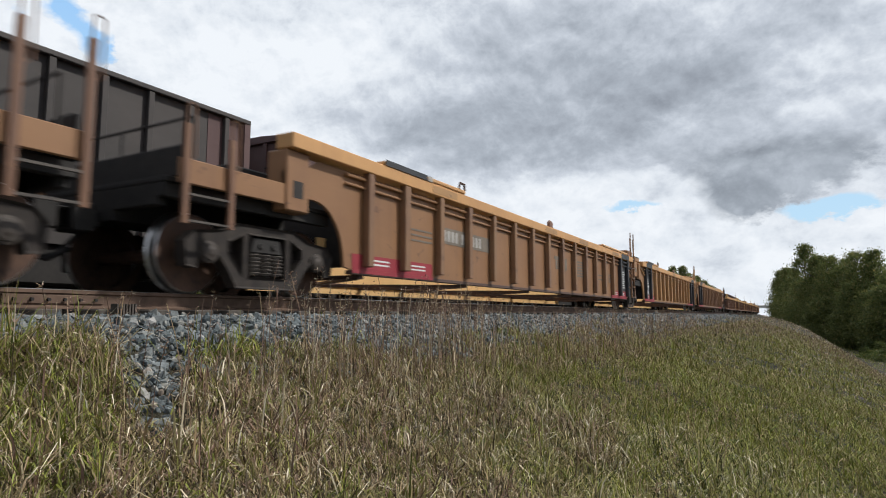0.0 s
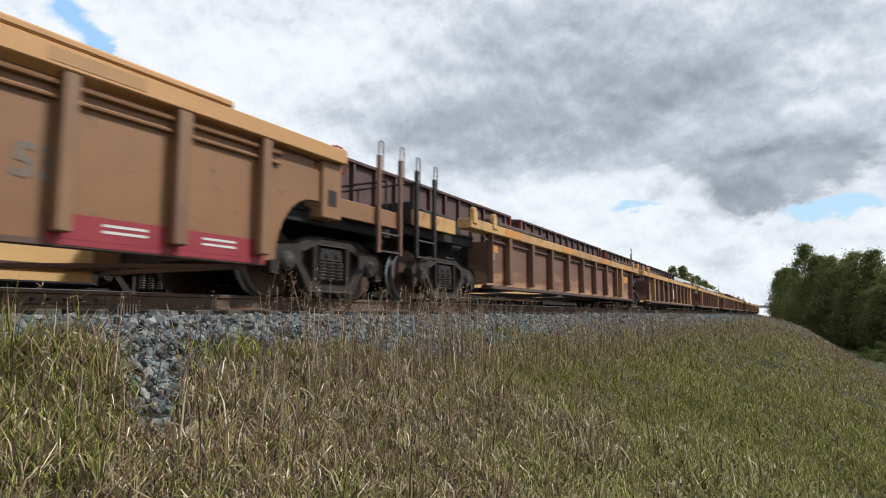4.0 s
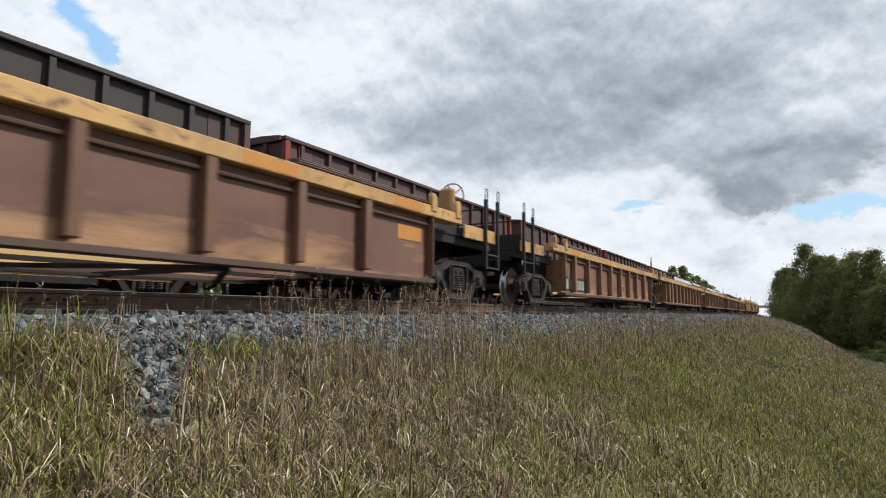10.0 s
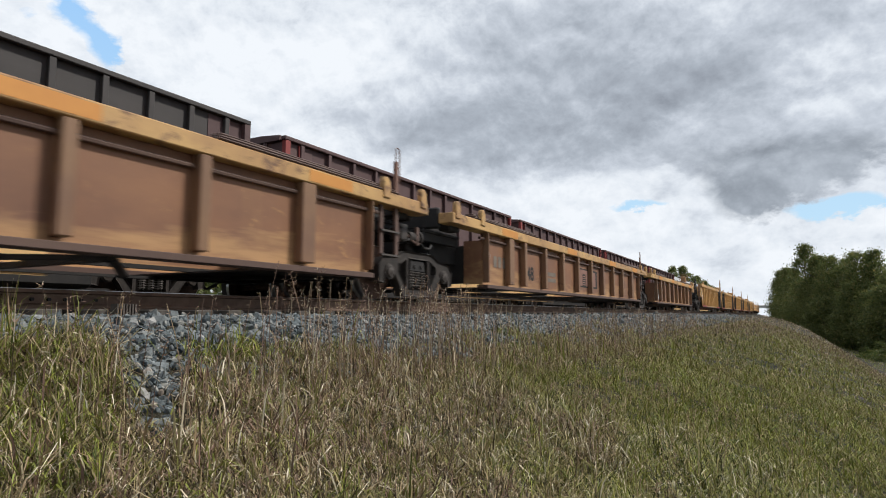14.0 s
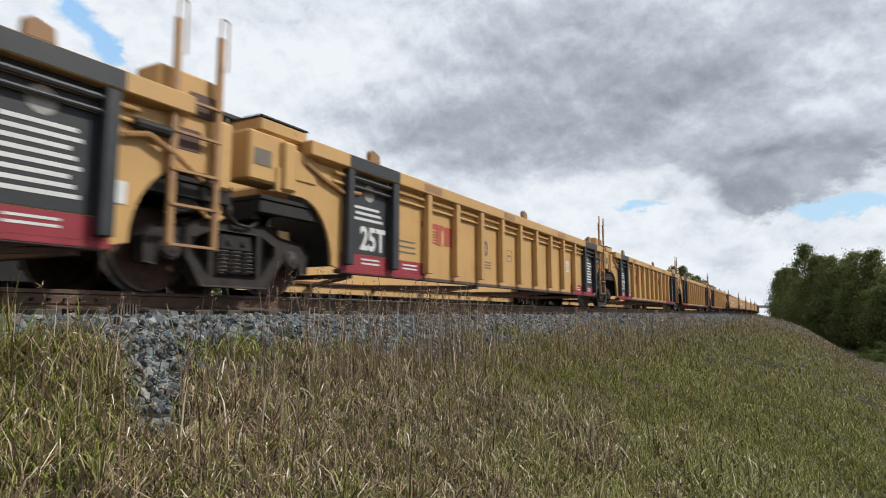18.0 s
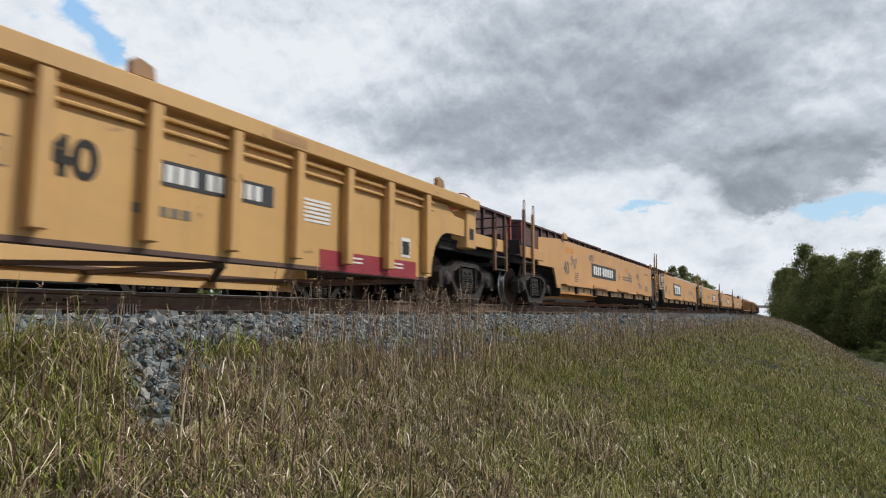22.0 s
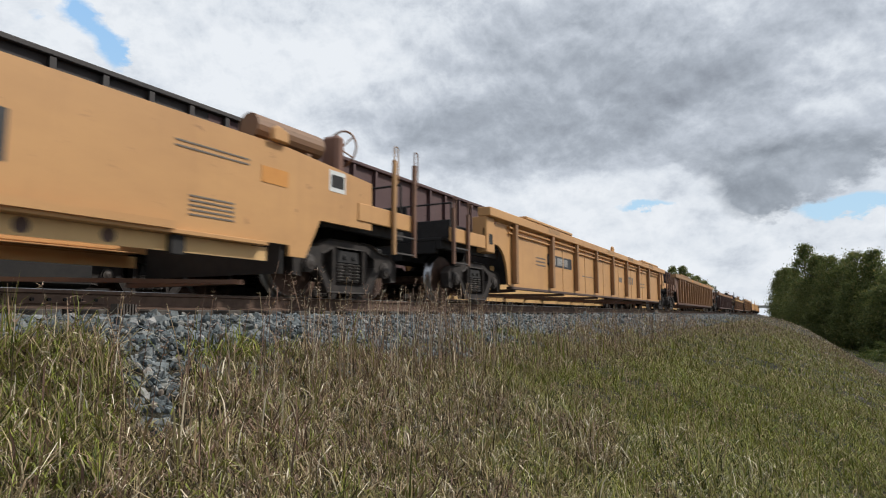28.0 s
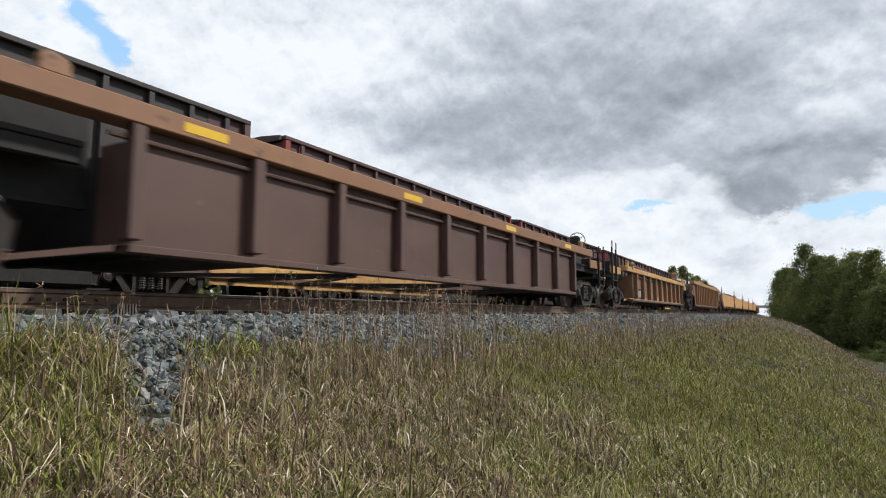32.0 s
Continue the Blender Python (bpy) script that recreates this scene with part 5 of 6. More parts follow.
                tube(bm, (e - 1.85, -P + 0.30, zt + 0.22), (e - 0.6, -P + 0.30, zt + 0.22), 0.17, 16)
                for q in (e - 1.6, e - 0.85):
                    box(bm, q - 0.05, q + 0.05, -P + 0.2, -P + 0.4, zt - 0.15, zt + 0.08)
                part("air_tank", bm, M_RUSTRIB, car, "rusty tan air reservoir")
                bm = bmesh.new()
                box(bm, e - 0.65, e - 0.30, -P - 0.006, -P - 0.002, 1.46, 1.76)
                part("sign_plate", bm, M_WHITE, car, "white framed sign plate")
                bm = bmesh.new()
                box(bm, e - 0.61, e - 0.34, -P - 0.009, -P - 0.0065, 1.52, 1.70)
                part("sign_face", bm, M_DARK, car)
            bm = bmesh.new()
            pipe(bm, [(e + s * 1.3, -P + 0.1, zp + 0.75), (e + s * 1.3, P - 0.1, zp + 0.75)], 0.018, 6)
            for yy in (-P + 0.1, 0.0, P - 0.1):
                tube(bm, (e + s * 1.3, yy, zp + 0.05), (e + s * 1.3, yy, zp + 0.75), 0.018, 6)
            part("end_railing", bm, M_DARK, car)
            bm = bmesh.new()
            box(bm, e - 0.5, e + 0.5, -0.9, -0.55, zp + 0.065, zp + 0.45)
            part("valve_box", bm, M_DARK, car, bevel=0.02)
            bm = bmesh.new()
            tube(bm, (e - 0.45, 0.4, zp + 0.28), (e + 0.45, 0.4, zp + 0.28), 0.19, 12)
            part("air_tank", bm, M_DARK, car)
            if s > 0:
                hand_brake(car, e + (0.35 if kind != "flush" else -0.15), -0.75 if kind != "flush" else -1.0, zp + (0.45 if kind != "flush" else 0.62), style["brake"])
        else:
            end_platform(car, e - s * (gap - 0.3), e - s * 0.22, zp, 1.30 if kind not in LOW else 0.95, body, M_DARK)
            if kind in LOW:
                posts = [("end_beam", e - s * 0.46 - 0.06, e - s * 0.46 + 0.06, -P + 0.17, P - 0.17, zc - 0.08, zt + 0.12), ("corner_post", e - s * 0.9 - 0.22, e - s * 0.9 + 0.22, -P + 0.08, -P + 0.34, zp + 0.065, zt - 0.10)]
            elif kind == "flush":
                posts = [("corner_post", e - s * 0.7 - 0.25, e - s * 0.7 + 0.25, -P + 0.10, -P + 0.45, zp + 0.065, zt - 0.20)]
            elif s < 0:
                posts = [("valve_housing", e - 0.02, e + 0.62, -P + 0.02, -P + 0.40, zp + 0.20, zt - 0.06), ("corner_post", e + 0.50, e + 0.74, -P - 0.05, -P + 0.10, zp + 0.14, zt - 0.10), ("gusset_box", e + 0.72, e + 1.15, -P - 0.02, -P + 0.30, zp + 0.30, zt - 0.16)]
            else:
                posts = [("valve_housing", e - 1.25, e - 0.40, -P + 0.02, -P + 0.40, zp + 0.10, zt + 0.30), ("corner_post", e - 0.52, e - 0.30, -P - 0.03, -P + 0.08, zp - 0.02, zt - 0.12)]
            for pn, x0, x1, y0, y1, z0, z1 in posts:
                bm = bmesh.new()
                box(bm, x0, x1, y0, y1, z0, z1)
                po = part(pn, bm, body if kind not in LOW else M_DARK, car, bevel=0.03)
                if pn != "end_beam":
                    mirrored(po, car)
            if kind == "flush":
                for x0, x1, z0, z1, dy in ((e - s * 0.15, e - s * 0.42, zp + 0.065, zt - 0.34, 0.05), (e - s * 0.05, e - s * 0.30, zp - 0.30, zp + 0.05, 0.12), (e - s * 0.48, e - s * 0.60, zp - 0.18, zp + 0.22, 0.06)):
                    bm = bmesh.new()
                    box(bm, min(x0, x1), max(x0, x1), -P + dy, -P + dy + 0.16, z0, z1)
                    part("pivot_bracket", bm, M_DIRTY, car, bevel=0.015)
                bm = bmesh.new()
                box(bm, min(e - s * 0.05, e - s * 0.62), max(e - s * 0.05, e - s * 0.62), -P + 0.01, -P + 0.30, zp + 0.30, zp + 0.345)
                part("step_plate", bm, M_RUSTRIB, car)
                bm = bmesh.new()
                tube(bm, (e - s * 0.1, -P + 0.22, zt - 0.20), (e - s * 0.62, -P + 0.22, zt - 0.20), 0.10, 12)
                part("air_tank", bm, M_RUSTRIB, car)
            if kind not in LOW and kind != "flush" and s < 0:
                bm = bmesh.new()
                box(bm, e + 0.15, e + 1.0, -P + 0.02, -P + 0.55, zt - 0.054, zt + 0.13)
                part("tread_plate_box", bm, body, car, bevel=0.03)
                bm = bmesh.new()
                box(bm, e + 0.15, e + 1.0, -P + 0.02, -P + 0.55, zt + 0.134, zt + 0.155)
                part("tread_plate", bm, M_DARK, car)
                bm = bmesh.new()
                box(bm, e + 0.06, e + 0.34, -P + 0.012, -P + 0.016, zp + 0.40, zp + 0.60)
                part("vent_panel", bm, M_GREYMARK, car)
                # yellow plate added as the lit inner side showing through a hole
                bm = bmesh.new()
                box(bm, e + 0.84, e + 1.02, -1.0, -0.96, 0.64, 0.86)
                part("gusset", bm, M_INNER, car)
                bm = bmesh.new()
                pipe(bm, [(e + 0.9, -P - 0.03, zt - 0.30), (e + 1.3, -P - 0.04, zt - 0.46), (e + 1.7, -P - 0.04, zt - 0.56), (e + 2.1, -P - 0.03, zt - 0.50)], 0.03, 6)
                part("air_hose", bm, M_TAN, car)
            bm = bmesh.new()
            box(bm, e - s * 0.95 - 0.3, e - s * 0.95 + 0.3, -0.8, 0.8, zp + 0.065, zp + 0.30)
            part("pivot_housing", bm, body if kind not in LOW else M_DARK, car, bevel=0.04)
            if s > 0:
                pole_m = M_BROWN if kind in LOW else M_TAN
                if kind in LOW:
                    grab_pole(car, e - 1.22, -P - 0.02, zp - 0.1, style["pivot_pole"], pole_m)
                    for dx in (1.66, 1.24):
                        bm = bmesh.new()
                        box(bm, e - dx - 0.04, e - dx + 0.04, -P - 0.06, -P - 0.02, 0.66, zc - 0.002)
                        part("step_hanger", bm, M_SILL, car)
                    for z in (0.67, 1.05):
                        rung(car, e - 1.70, e - 1.20, -P - 0.062, z, M_SPRING)
                else:
                    for dx in (1.10, 0.55):
                        grab_pole(car, e - dx, -P - 0.06, 0.44, style["pivot_pole"], pole_m)
                    for z in (0.45, 0.86, 1.22, 1.62, 1.98):
                        rung(car, e - 1.12, e - 0.53, -P - 0.07, z, pole_m)
                    # dark plates on the housing stand for shaded hollows
                    for x0, z0, z1 in ((e - 1.02, zp + 0.32, zp + 0.56), (e - 0.86, zp + 0.72, zp + 0.98)):
                        bm = bmesh.new()
                        box(bm, x0, x0 + 0.30, -P - 0.006, -P + 0.018, z0, z1)
                        part("recess", bm, M_SILL, car, bevel=0.004)
                    bm = bmesh.new()
                    pipe(bm, [(b + 0.05, -P - 0.05, zp + 0.30), (b + 0.3, -P - 0.07, zp + 0.36), (b + 0.62, -P - 0.07, zp + 0.22), (b + 0.95, -P - 0.06, zp + 0.02)], 0.03, 6)
                    part("air_hose", bm, M_TAN, car)
                    bm = bmesh.new()
                    tube(bm, (b + 0.15, -P - 0.05, zp + 0.44), (b + 0.55, -P - 0.05, zp + 0.44), 0.06, 10)
                    part("cut_out_cock", bm, M_DARK, car)
                end_clutter(car, e - 0.25, s, zp, M_SILL if kind in LOW else body, int(length * 10))
    # container guides on the chord
    bm = bmesh.new()
    prism(bm, [(-0.14, zt + 0.002), (0.14, zt + 0.002), (0.12, zt + 0.15), (-0.05, zt + 0.20), (-0.14, zt + 0.15)], -W + 0.02, -W + 0.10)
    if kind in ("low", "rusty"):
        bm.clear()
        prism(bm, [(-0.09, zt - 0.11), (0.09, zt - 0.11), (0.09, zt + 0.15), (0.03, zt + 0.22), (-0.06, zt + 0.22), (-0.09, zt + 0.17)], -W - 0.035, -W + 0.06)
    gd = part("container_guide", bm, M_OLDYELLOW if kind == "bright" else chord_m if kind != "ribbed" else M_BROWN, car, bevel=0.015)
    gxs_ = style["guides"]
    gd.location.x = ca + gxs_[0] * (cb - ca)
    for q in gxs_[1:]:
        again(gd, car, ca + q * (cb - ca))
    if style["walkway"]:
        for s, coupled in ((-1, front_end), (1, rear_end)):
            bm = bmesh.new()
            x0 = s * (H - gap - 0.3) if kind not in LOW else s * (H - 1.3)
            x1 = x0 - s * (3.6 if kind in LOW else 2.7 if kind == "ribbed" and s < 0 else 3.6)
            x0, x1 = min(x0, x1), max(x0, x1)
            if kind in LOW:
                for q in range(3):
                    box(bm, x0 + 0.05 * q, x1 - 0.05 * q, -W - 0.02 + 0.05 * q, -P + 0.12, zt + 0.004 + 0.045 * q, zt + 0.034 + 0.045 * q)
                box(bm, x0 + 0.2, x1 - 0.2, -W + 0.07, -P + 0.10, zt + 0.005, zt + 0.10)
            else:
                box(bm, x0, x1, -W - 0.02, -P + 0.12, zt + 0.004, zt + 0.085)
            part("guide_rail", bm, chord_m if kind not in LOW else M_SILL, car, bevel=0.02)
            if kind == "ribbed" and s < 0:
                bars(car, [(x0 - 0.01, x0 + 1.25, zt + 0.002, zt + 0.092)], -W - 0.0205, M_BLACK, "black_band")
                bars(car, [(x0 + 1.28, x0 + 1.42, zt + 0.002, zt + 0.092)], -W - 0.0205, M_PALEMARK, "white_band")
                bm = bmesh.new()
                pipe(bm, [(x1 - 0.25, -W, zt + 0.08), (x1 - 0.2, -W, zt + 0.2), (x1 - 0.03, -W, zt + 0.2), (x1 - 0.01, -W, zt + 0.08)], 0.025, 6)
                part("lifting_loop", bm, M_SILL, car)
    return car


STYLES = {
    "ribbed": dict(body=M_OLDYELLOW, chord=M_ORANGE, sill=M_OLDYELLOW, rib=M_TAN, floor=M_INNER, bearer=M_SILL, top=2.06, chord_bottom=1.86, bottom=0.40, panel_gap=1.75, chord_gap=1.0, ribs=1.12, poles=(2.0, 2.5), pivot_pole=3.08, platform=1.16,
                   brake=M_BRAKE_RED, guides=(0.5,), walkway=True),
    "bright": dict(body=M_YELLOW, chord=M_YELLOW, sill=M_YELLOW, rib=M_YELLOW, floor=M_INNER, bearer=M_SILL, top=2.04, chord_bottom=1.84, bottom=0.40, panel_gap=1.68, chord_gap=0.9, ribs=1.08, poles=(2.0, 1.85), pivot_pole=3.08, platform=1.16,
                   brake=M_BRAKE_RED, guides=(0.10, 0.52, 0.90), walkway=False),
    "low": dict(body=M_BROWN, chord=M_CHORD, sill=M_SILL, rib=M_DIRTY, floor=M_INNER, bearer=M_DARK, top=1.66, chord_bottom=1.46, bottom=0.36, panel_gap=1.7, chord_gap=0.4, ribs=1.42, poles=(2.45, 2.45), pivot_pole=2.48, platform=1.30,
                brake=M_TAN, guides=(0.01, 0.07, 0.93, 0.99), walkway=True),
    "rusty": dict(body=M_RUSTTAN, chord=M_OLDCHORD, sill=M_SILL, rib=M_RUSTRIB, floor=M_INNER, bearer=M_DARK, top=1.66, chord_bottom=1.46, bottom=0.36, panel_gap=1.95, chord_gap=0.4, ribs=1.42, poles=(2.45, 2.45), pivot_pole=2.48, platform=1.30,
                  brake=M_TAN, guides=(0.01, 0.07, 0.93, 0.99), walkway=True),
    "dark": dict(body=M_DKBROWN, chord=M_BROWN_CHORD, sill=M_SILL, rib=M_DKBROWN, floor=M_CHORD, bearer=M_DARK, top=1.80, chord_bottom=1.58, bottom=0.40, panel_gap=1.7, chord_gap=0.2, ribs=1.62, poles=(2.36, 2.1), pivot_pole=2.4, platform=1.30,
                 brake=M_DARK, guides=(0.06, 0.94), walkway=False),
    "tan": dict(body=M_DIRTY, chord=M_TAN, sill=M_TAN, rib=M_OLDYELLOW, floor=M_INNER, bearer=M_SILL, top=2.06, chord_bottom=1.86, bottom=0.40, panel_gap=1.75, chord_gap=1.0, ribs=1.12, poles=(2.0, 2.0), pivot_pole=3.08, platform=1.16,
                brake=M_DARK, guides=(0.5,), walkway=True),
    "flush": dict(body=M_ORANGE, chord=M_ORANGE, sill=M_ORANGE, rib=None, floor=M_ORANGE, bearer=M_DIRTY, top=1.88, chord_bottom=1.74, bottom=0.22, panel_gap=1.75, chord_gap=1.75, ribs=0, poles=(2.5, 2.5), pivot_pole=2.7, platform=1.16,
                  brake=M_BROWN, guides=(0.02, 0.98), walkway=False),
}
STYLES["wide"] = dict(STYLES["ribbed"], body=M_ORANGE, sill=M_ORANGE, rib=M_OLDYELLOW, ribs=2.2, top=2.02, chord_bottom=1.83, poles=(2.0, 2.0), brake=M_DARK)
LOW = ("low", "dark", "rusty")

LABELS = {
    "ribbed": "dirty yellow steel well car with ribbed sides, empty",
    "bright": "bright yellow steel well car with black end panels, empty",
    "rusty": "rust-stained tan well car with a worn yellow top chord, empty",
    "wide": "orange-yellow steel well car with widely spaced ribs, empty",
    "low": "rusty brown well car with a worn yellow top chord, empty",
    "dark": "dark brown well car with yellow reflective tape, empty",
    "tan": "faded tan steel well car with ribbed sides, empty",
    "flush": "orange-yellow well car with smooth sides, empty",
}

# ---- the train: sets of units, and the stations of their pivots at the start ----
TRAIN = [
    ("ribbed", [-15.6, 4.7]),
    ("ribbed", [8.7, 29.4, 49.1, 69.8]),
    ("low", [73.3, 89.9, 108.9, 127.8, 147.7, 163.7]),
    ("rusty", [168.2, 184.2, 203.3, 222.5, 241.7, 257.5]),
    ("bright", [261.9, 278.15, 294.6, 311.0, 327.7, 344.1]),
    ("flush", [348.1, 364.5, 380.9, 397.3, 414.0, 430.2]),
    ("wide", [434.6, 456.0]),
    ("tan", [459.6, 480.4]),
    ("dark", [484.6, 502.6]),
    ("rusty", [506.8, 523.5]),
    ("tan", [527.5, 546.0]),
    ("flush", [550, 566.4, 582.8, 599.2, 615.8, 632]),
    ("low", [636, 652, 671, 690, 709]),
    ("ribbed", [713, 731.5, 751, 770.5]),
    ("bright", [774.5, 791, 807.5, 824, 840.5, 857]),
]
SHIFT = -3.09        # from station to x
TRUCK_DX = -0.25     # a shared truck stands a little ahead of its pivot

UNITS, SPINNING, protos = [], [], {}


def rust_over(car):
    """A unit whose yellow has gone browner: its body paint is exchanged."""
    for o in car.children:
        if o.data and len(o.data.materials) == 1 and o.data.materials[0] in (M_OLDYELLOW, M_TAN):
            o.data = o.data.copy()
            o.data.materials[0] = M_RUSTBODY if o.data.materials[0] is M_OLDYELLOW else M_RUSTRIB


def unit_of(kind, length, fe, re_):
    """A unit of that kind and length, copied where one like it stands already."""
    key = (kind, round(length * 2) / 2, fe, re_)
    if key in protos:
        car = copy_thing(protos[key], Matrix.Identity(4))
    else:
        car = well_car(kind, length, fe, re_, LABELS[kind], "well cars of the passing train")
        protos[key] = car
    return car


for kind, st in TRAIN:
    for k in range(len(st) - 1):
        fe, re_ = k == 0, k == len(st) - 2
        length = st[k + 1] - st[k]
        car = unit_of(kind, length, fe, re_)
        mid = (st[k] + st[k + 1]) / 2
        if kind == "ribbed" and not 30 < mid < 45:
            rust_over(car)
        UNITS.append((car, kind, mid, length, fe, re_))

# trucks: one at every pivot, carried by the unit in front of it
for car, kind, mid, length, fe, re_ in UNITS:
    ws = add_truck(car, length / 2 + (0.1 if re_ else 0.0 if kind == "bright" else -0.08 if kind == "low" else TRUCK_DX))
    if fe:
        ws += add_truck(car, -length / 2 - 0.05)
    SPINNING += [(w, mid) for w in ws]


# ---- parked cars on the siding ----
def open_hopper(label, body, end_m, ribs, length, height):
    car = thing("open_hopper_car", label, "freight car", "cars parked on the siding")
    H = length / 2
    bm = bmesh.new()
    box(bm, -H, H, -1.50, -1.46, 0.9, height - 0.02)
    wall = part("side_wall", bm, body, car)
    mirrored(wall, car)
    bm = bmesh.new()
    box(bm, -H - 0.02, H + 0.02, -1.62, -1.44, height - 0.10, height)
    rim = part("top_rail", bm, body, car, bevel=0.015)
    mirrored(rim, car)
    bm = bmesh.new()
    n = int(round(length / ribs))
    prism(bm, [(-0.06, 0.9), (0.06, 0.9), (0.06, height - 0.104), (-0.06, height - 0.104)], -1.60, -1.503)
    rb = part("rib", bm, body, car, bevel=0.01)
    rb.location.x = -H + 0.62
    for k in range(n + 1):
        x = -H + 0.62 + (length - 1.24) * k / n
        if k:
            again(rb, car, x)
        mirrored(rb, car).location.x = x
    for s in (-1, 1):
        bm = bmesh.new()
        x = s * H
        box(bm, min(x, x - s * 0.05), max(x, x - s * 0.05), -1.46, 1.46, 1.2, height - 0.02)
        prism(bm, [(-1.5, height - 0.12), (1.5, height - 0.12), (1.5, height), (0.9, height + 0.05), (-0.9, height + 0.05), (-1.5, height)], 0, 0.09)
        for v in bm.verts[-12:]:
            v.co = Vector((x + s * (v.co.y), v.co.x, v.co.z))
        for yy in (-1.0, -0.3, 0.4, 1.1):
            box(bm, min(x, x + s * 0.07), max(x, x + s * 0.07), yy - 0.05, yy + 0.05, 1.2, height - 0.13)
        part("end_wall", bm, body, car)
        bm = bmesh.new()
        box(bm, min(x, x - s * 0.16), max(x, x - s * 0.16), -1.62, -1.504, 0.9, height - 0.11)
        part("corner_post", bm, end_m, car)
        bm = bmesh.new()
        box(bm, min(x - s * 0.165, x - s * 1.05), max(x - s * 0.165, x - s * 1.05), -1.511, -1.503, 0.95, height - 0.12)
        part("end_bay_panel", bm, M_MAROON, car, "maroon end bay panel")
        bm = bmesh.new()
        box(bm, x - s * 0.56 - 0.03, x - s * 0.56 + 0.03, -1.56, -1.512, 0.95, height - 0.12)
        part("end_bay_post", bm, M_MAROON_RED, car, "red oxide upright post")
        bm = bmesh.new()
        for k in range(8):
            tube(bm, (x + s * 0.10, -1.5, 1.0 + 0.32 * k), (x + s * 0.10, -1.05, 1.0 + 0.32 * k), 0.013, 6)
        part("grab_irons", bm, M_DARK, car)
        coupler(car, x + s * 0.05, s)
    bm = bmesh.new()
    box(bm, -H, H, -0.35, 0.35, 0.75, 1.0)
    box(bm, -H, H, -1.46, 1.46, 1.0, 1.06)
    part("centre_sill", bm, M_DARK, car)
    # deep near-black body added between the trucks to act as the shade there
    bm = bmesh.new()
    box(bm, -H + 3.2, H - 3.2, -1.42, 1.42, 0.22, 0.995)
    part("tub", bm, M_DARK, car, bevel=0.05)
    for k in range(4):
        bm = bmesh.new()
        x = -H + 3.4 + (length - 6.8) * k / 3
        prism(bm, [(x - 0.6, 0.218), (x - 0.35, 0.10), (x + 0.35, 0.10), (x + 0.6, 0.218)], -1.3, 1.3)
        part("hopper_bay", bm, M_DARK, car)
    add_truck(car, -H + 1.9)
    add_truck(car, H - 1.9)
    return car


def covered_hopper(label):
    """Rounded grey grain hopper with a roof walk."""
    car = thing("covered_hopper_car", label, "freight car", "cars parked on the siding")
    H = 7.6
    bm = bmesh.new()
    pts = [(-1.5, 1.0), (-1.58, 2.2), (-1.5, 3.4), (-1.1, 4.0), (-0.5, 4.2), (0.5, 4.2), (1.1, 4.0), (1.5, 3.4), (1.58, 2.2), (1.5, 1.0)]
    rings = [[bm.verts.new((x, y, z)) for y, z in pts] for x in (-H + 0.6, H - 0.6)]
    for k in range(len(pts)):
        j = (k + 1) % len(pts)
        bm.faces.new((rings[0][k], rings[0][j], rings[1][j], rings[1][k]))
    bm.faces.new(rings[0])
    bm.faces.new(rings[1])
    part("body", bm, M_GREYCAR, car)
    bm = bmesh.new()
    box(bm, -H, H, -0.35, 0.35, 4.26, 4.30)
    part("roof_walk", bm, M_DARK, car)
    bm = bmesh.new()
    box(bm, -H, H, -1.3, 1.3, 0.85, 1.0)
    part("underframe", bm, M_DARK, car)
    for k in range(3):
        bm = bmesh.new()
        x = -4 + 4 * k
        prism(bm, [(x - 1.6, 0.996), (x - 0.4, 0.4), (x + 0.4, 0.4), (x + 1.6, 0.996)], -1.2, 1.2)
        part("hopper_bay", bm, M_GREYCAR, car)
    for k in range(12):
        bm = bmesh.new()
        x = -6.4 + 1.16 * k
        box(bm, x - 0.04, x + 0.04, -1.62, -1.50, 1.0, 3.5)
        part("side_post", bm, M_GREYCAR, car)
    add_truck(car, -H + 1.9)
    add_truck(car, H - 1.9)
    return car


PITCH_S = 14.8
hop_a = open_hopper("charcoal grey open hopper car parked on the siding", M_COAL, M_MAROON, 0.97, 13.7, 4.03)
hop_b = open_hopper("maroon open hopper car parked on the siding", M_MAROON, M_MAROON_RED, 1.12, 13.7, 4.00)
for k in range(5):
    x = 9.40 - 6.85 + PITCH_S * k
    if k == 0:
        car = hop_a
        car.matrix_basis = pose(x, SIDING_Y, RAIL)
    elif k == 1:
        car = hop_b
        car.matrix_basis = pose(x, SIDING_Y, RAIL)
    else:
        car = copy_thing(hop_b, pose(x, SIDING_Y, RAIL))
grain = covered_hopper("light grey covered hopper car parked on the siding")
for k in range(4):
    x = 9.40 - 6.85 + PITCH_S * 5 + 1.0 + 16.4 * k
    if k == 0:
        grain.matrix_basis = pose(x, SIDING_Y, RAIL)
    else:
        copy_thing(grain, pose(x, SIDING_Y, RAIL))
for k in range(4):
    x = 145 + 15 * k
    copy_thing(hop_b, pose(x, SIDING_Y + bend(x), RAIL))


# ---- markings on the train, unit by unit ----
# offset and width of the dark panel, whether it bears a number, the letter and its offset
FLUSH_MARKS = [(3.15, 3.2, True, "A", 6.9), (3.0, 2.8, False, "E", 9.0), (7.4, 2.8, False, "D", 3.7), (6.0, 2.8, False, "C", 3.5), (6.0, 3.8, True, "B", 5.0)]

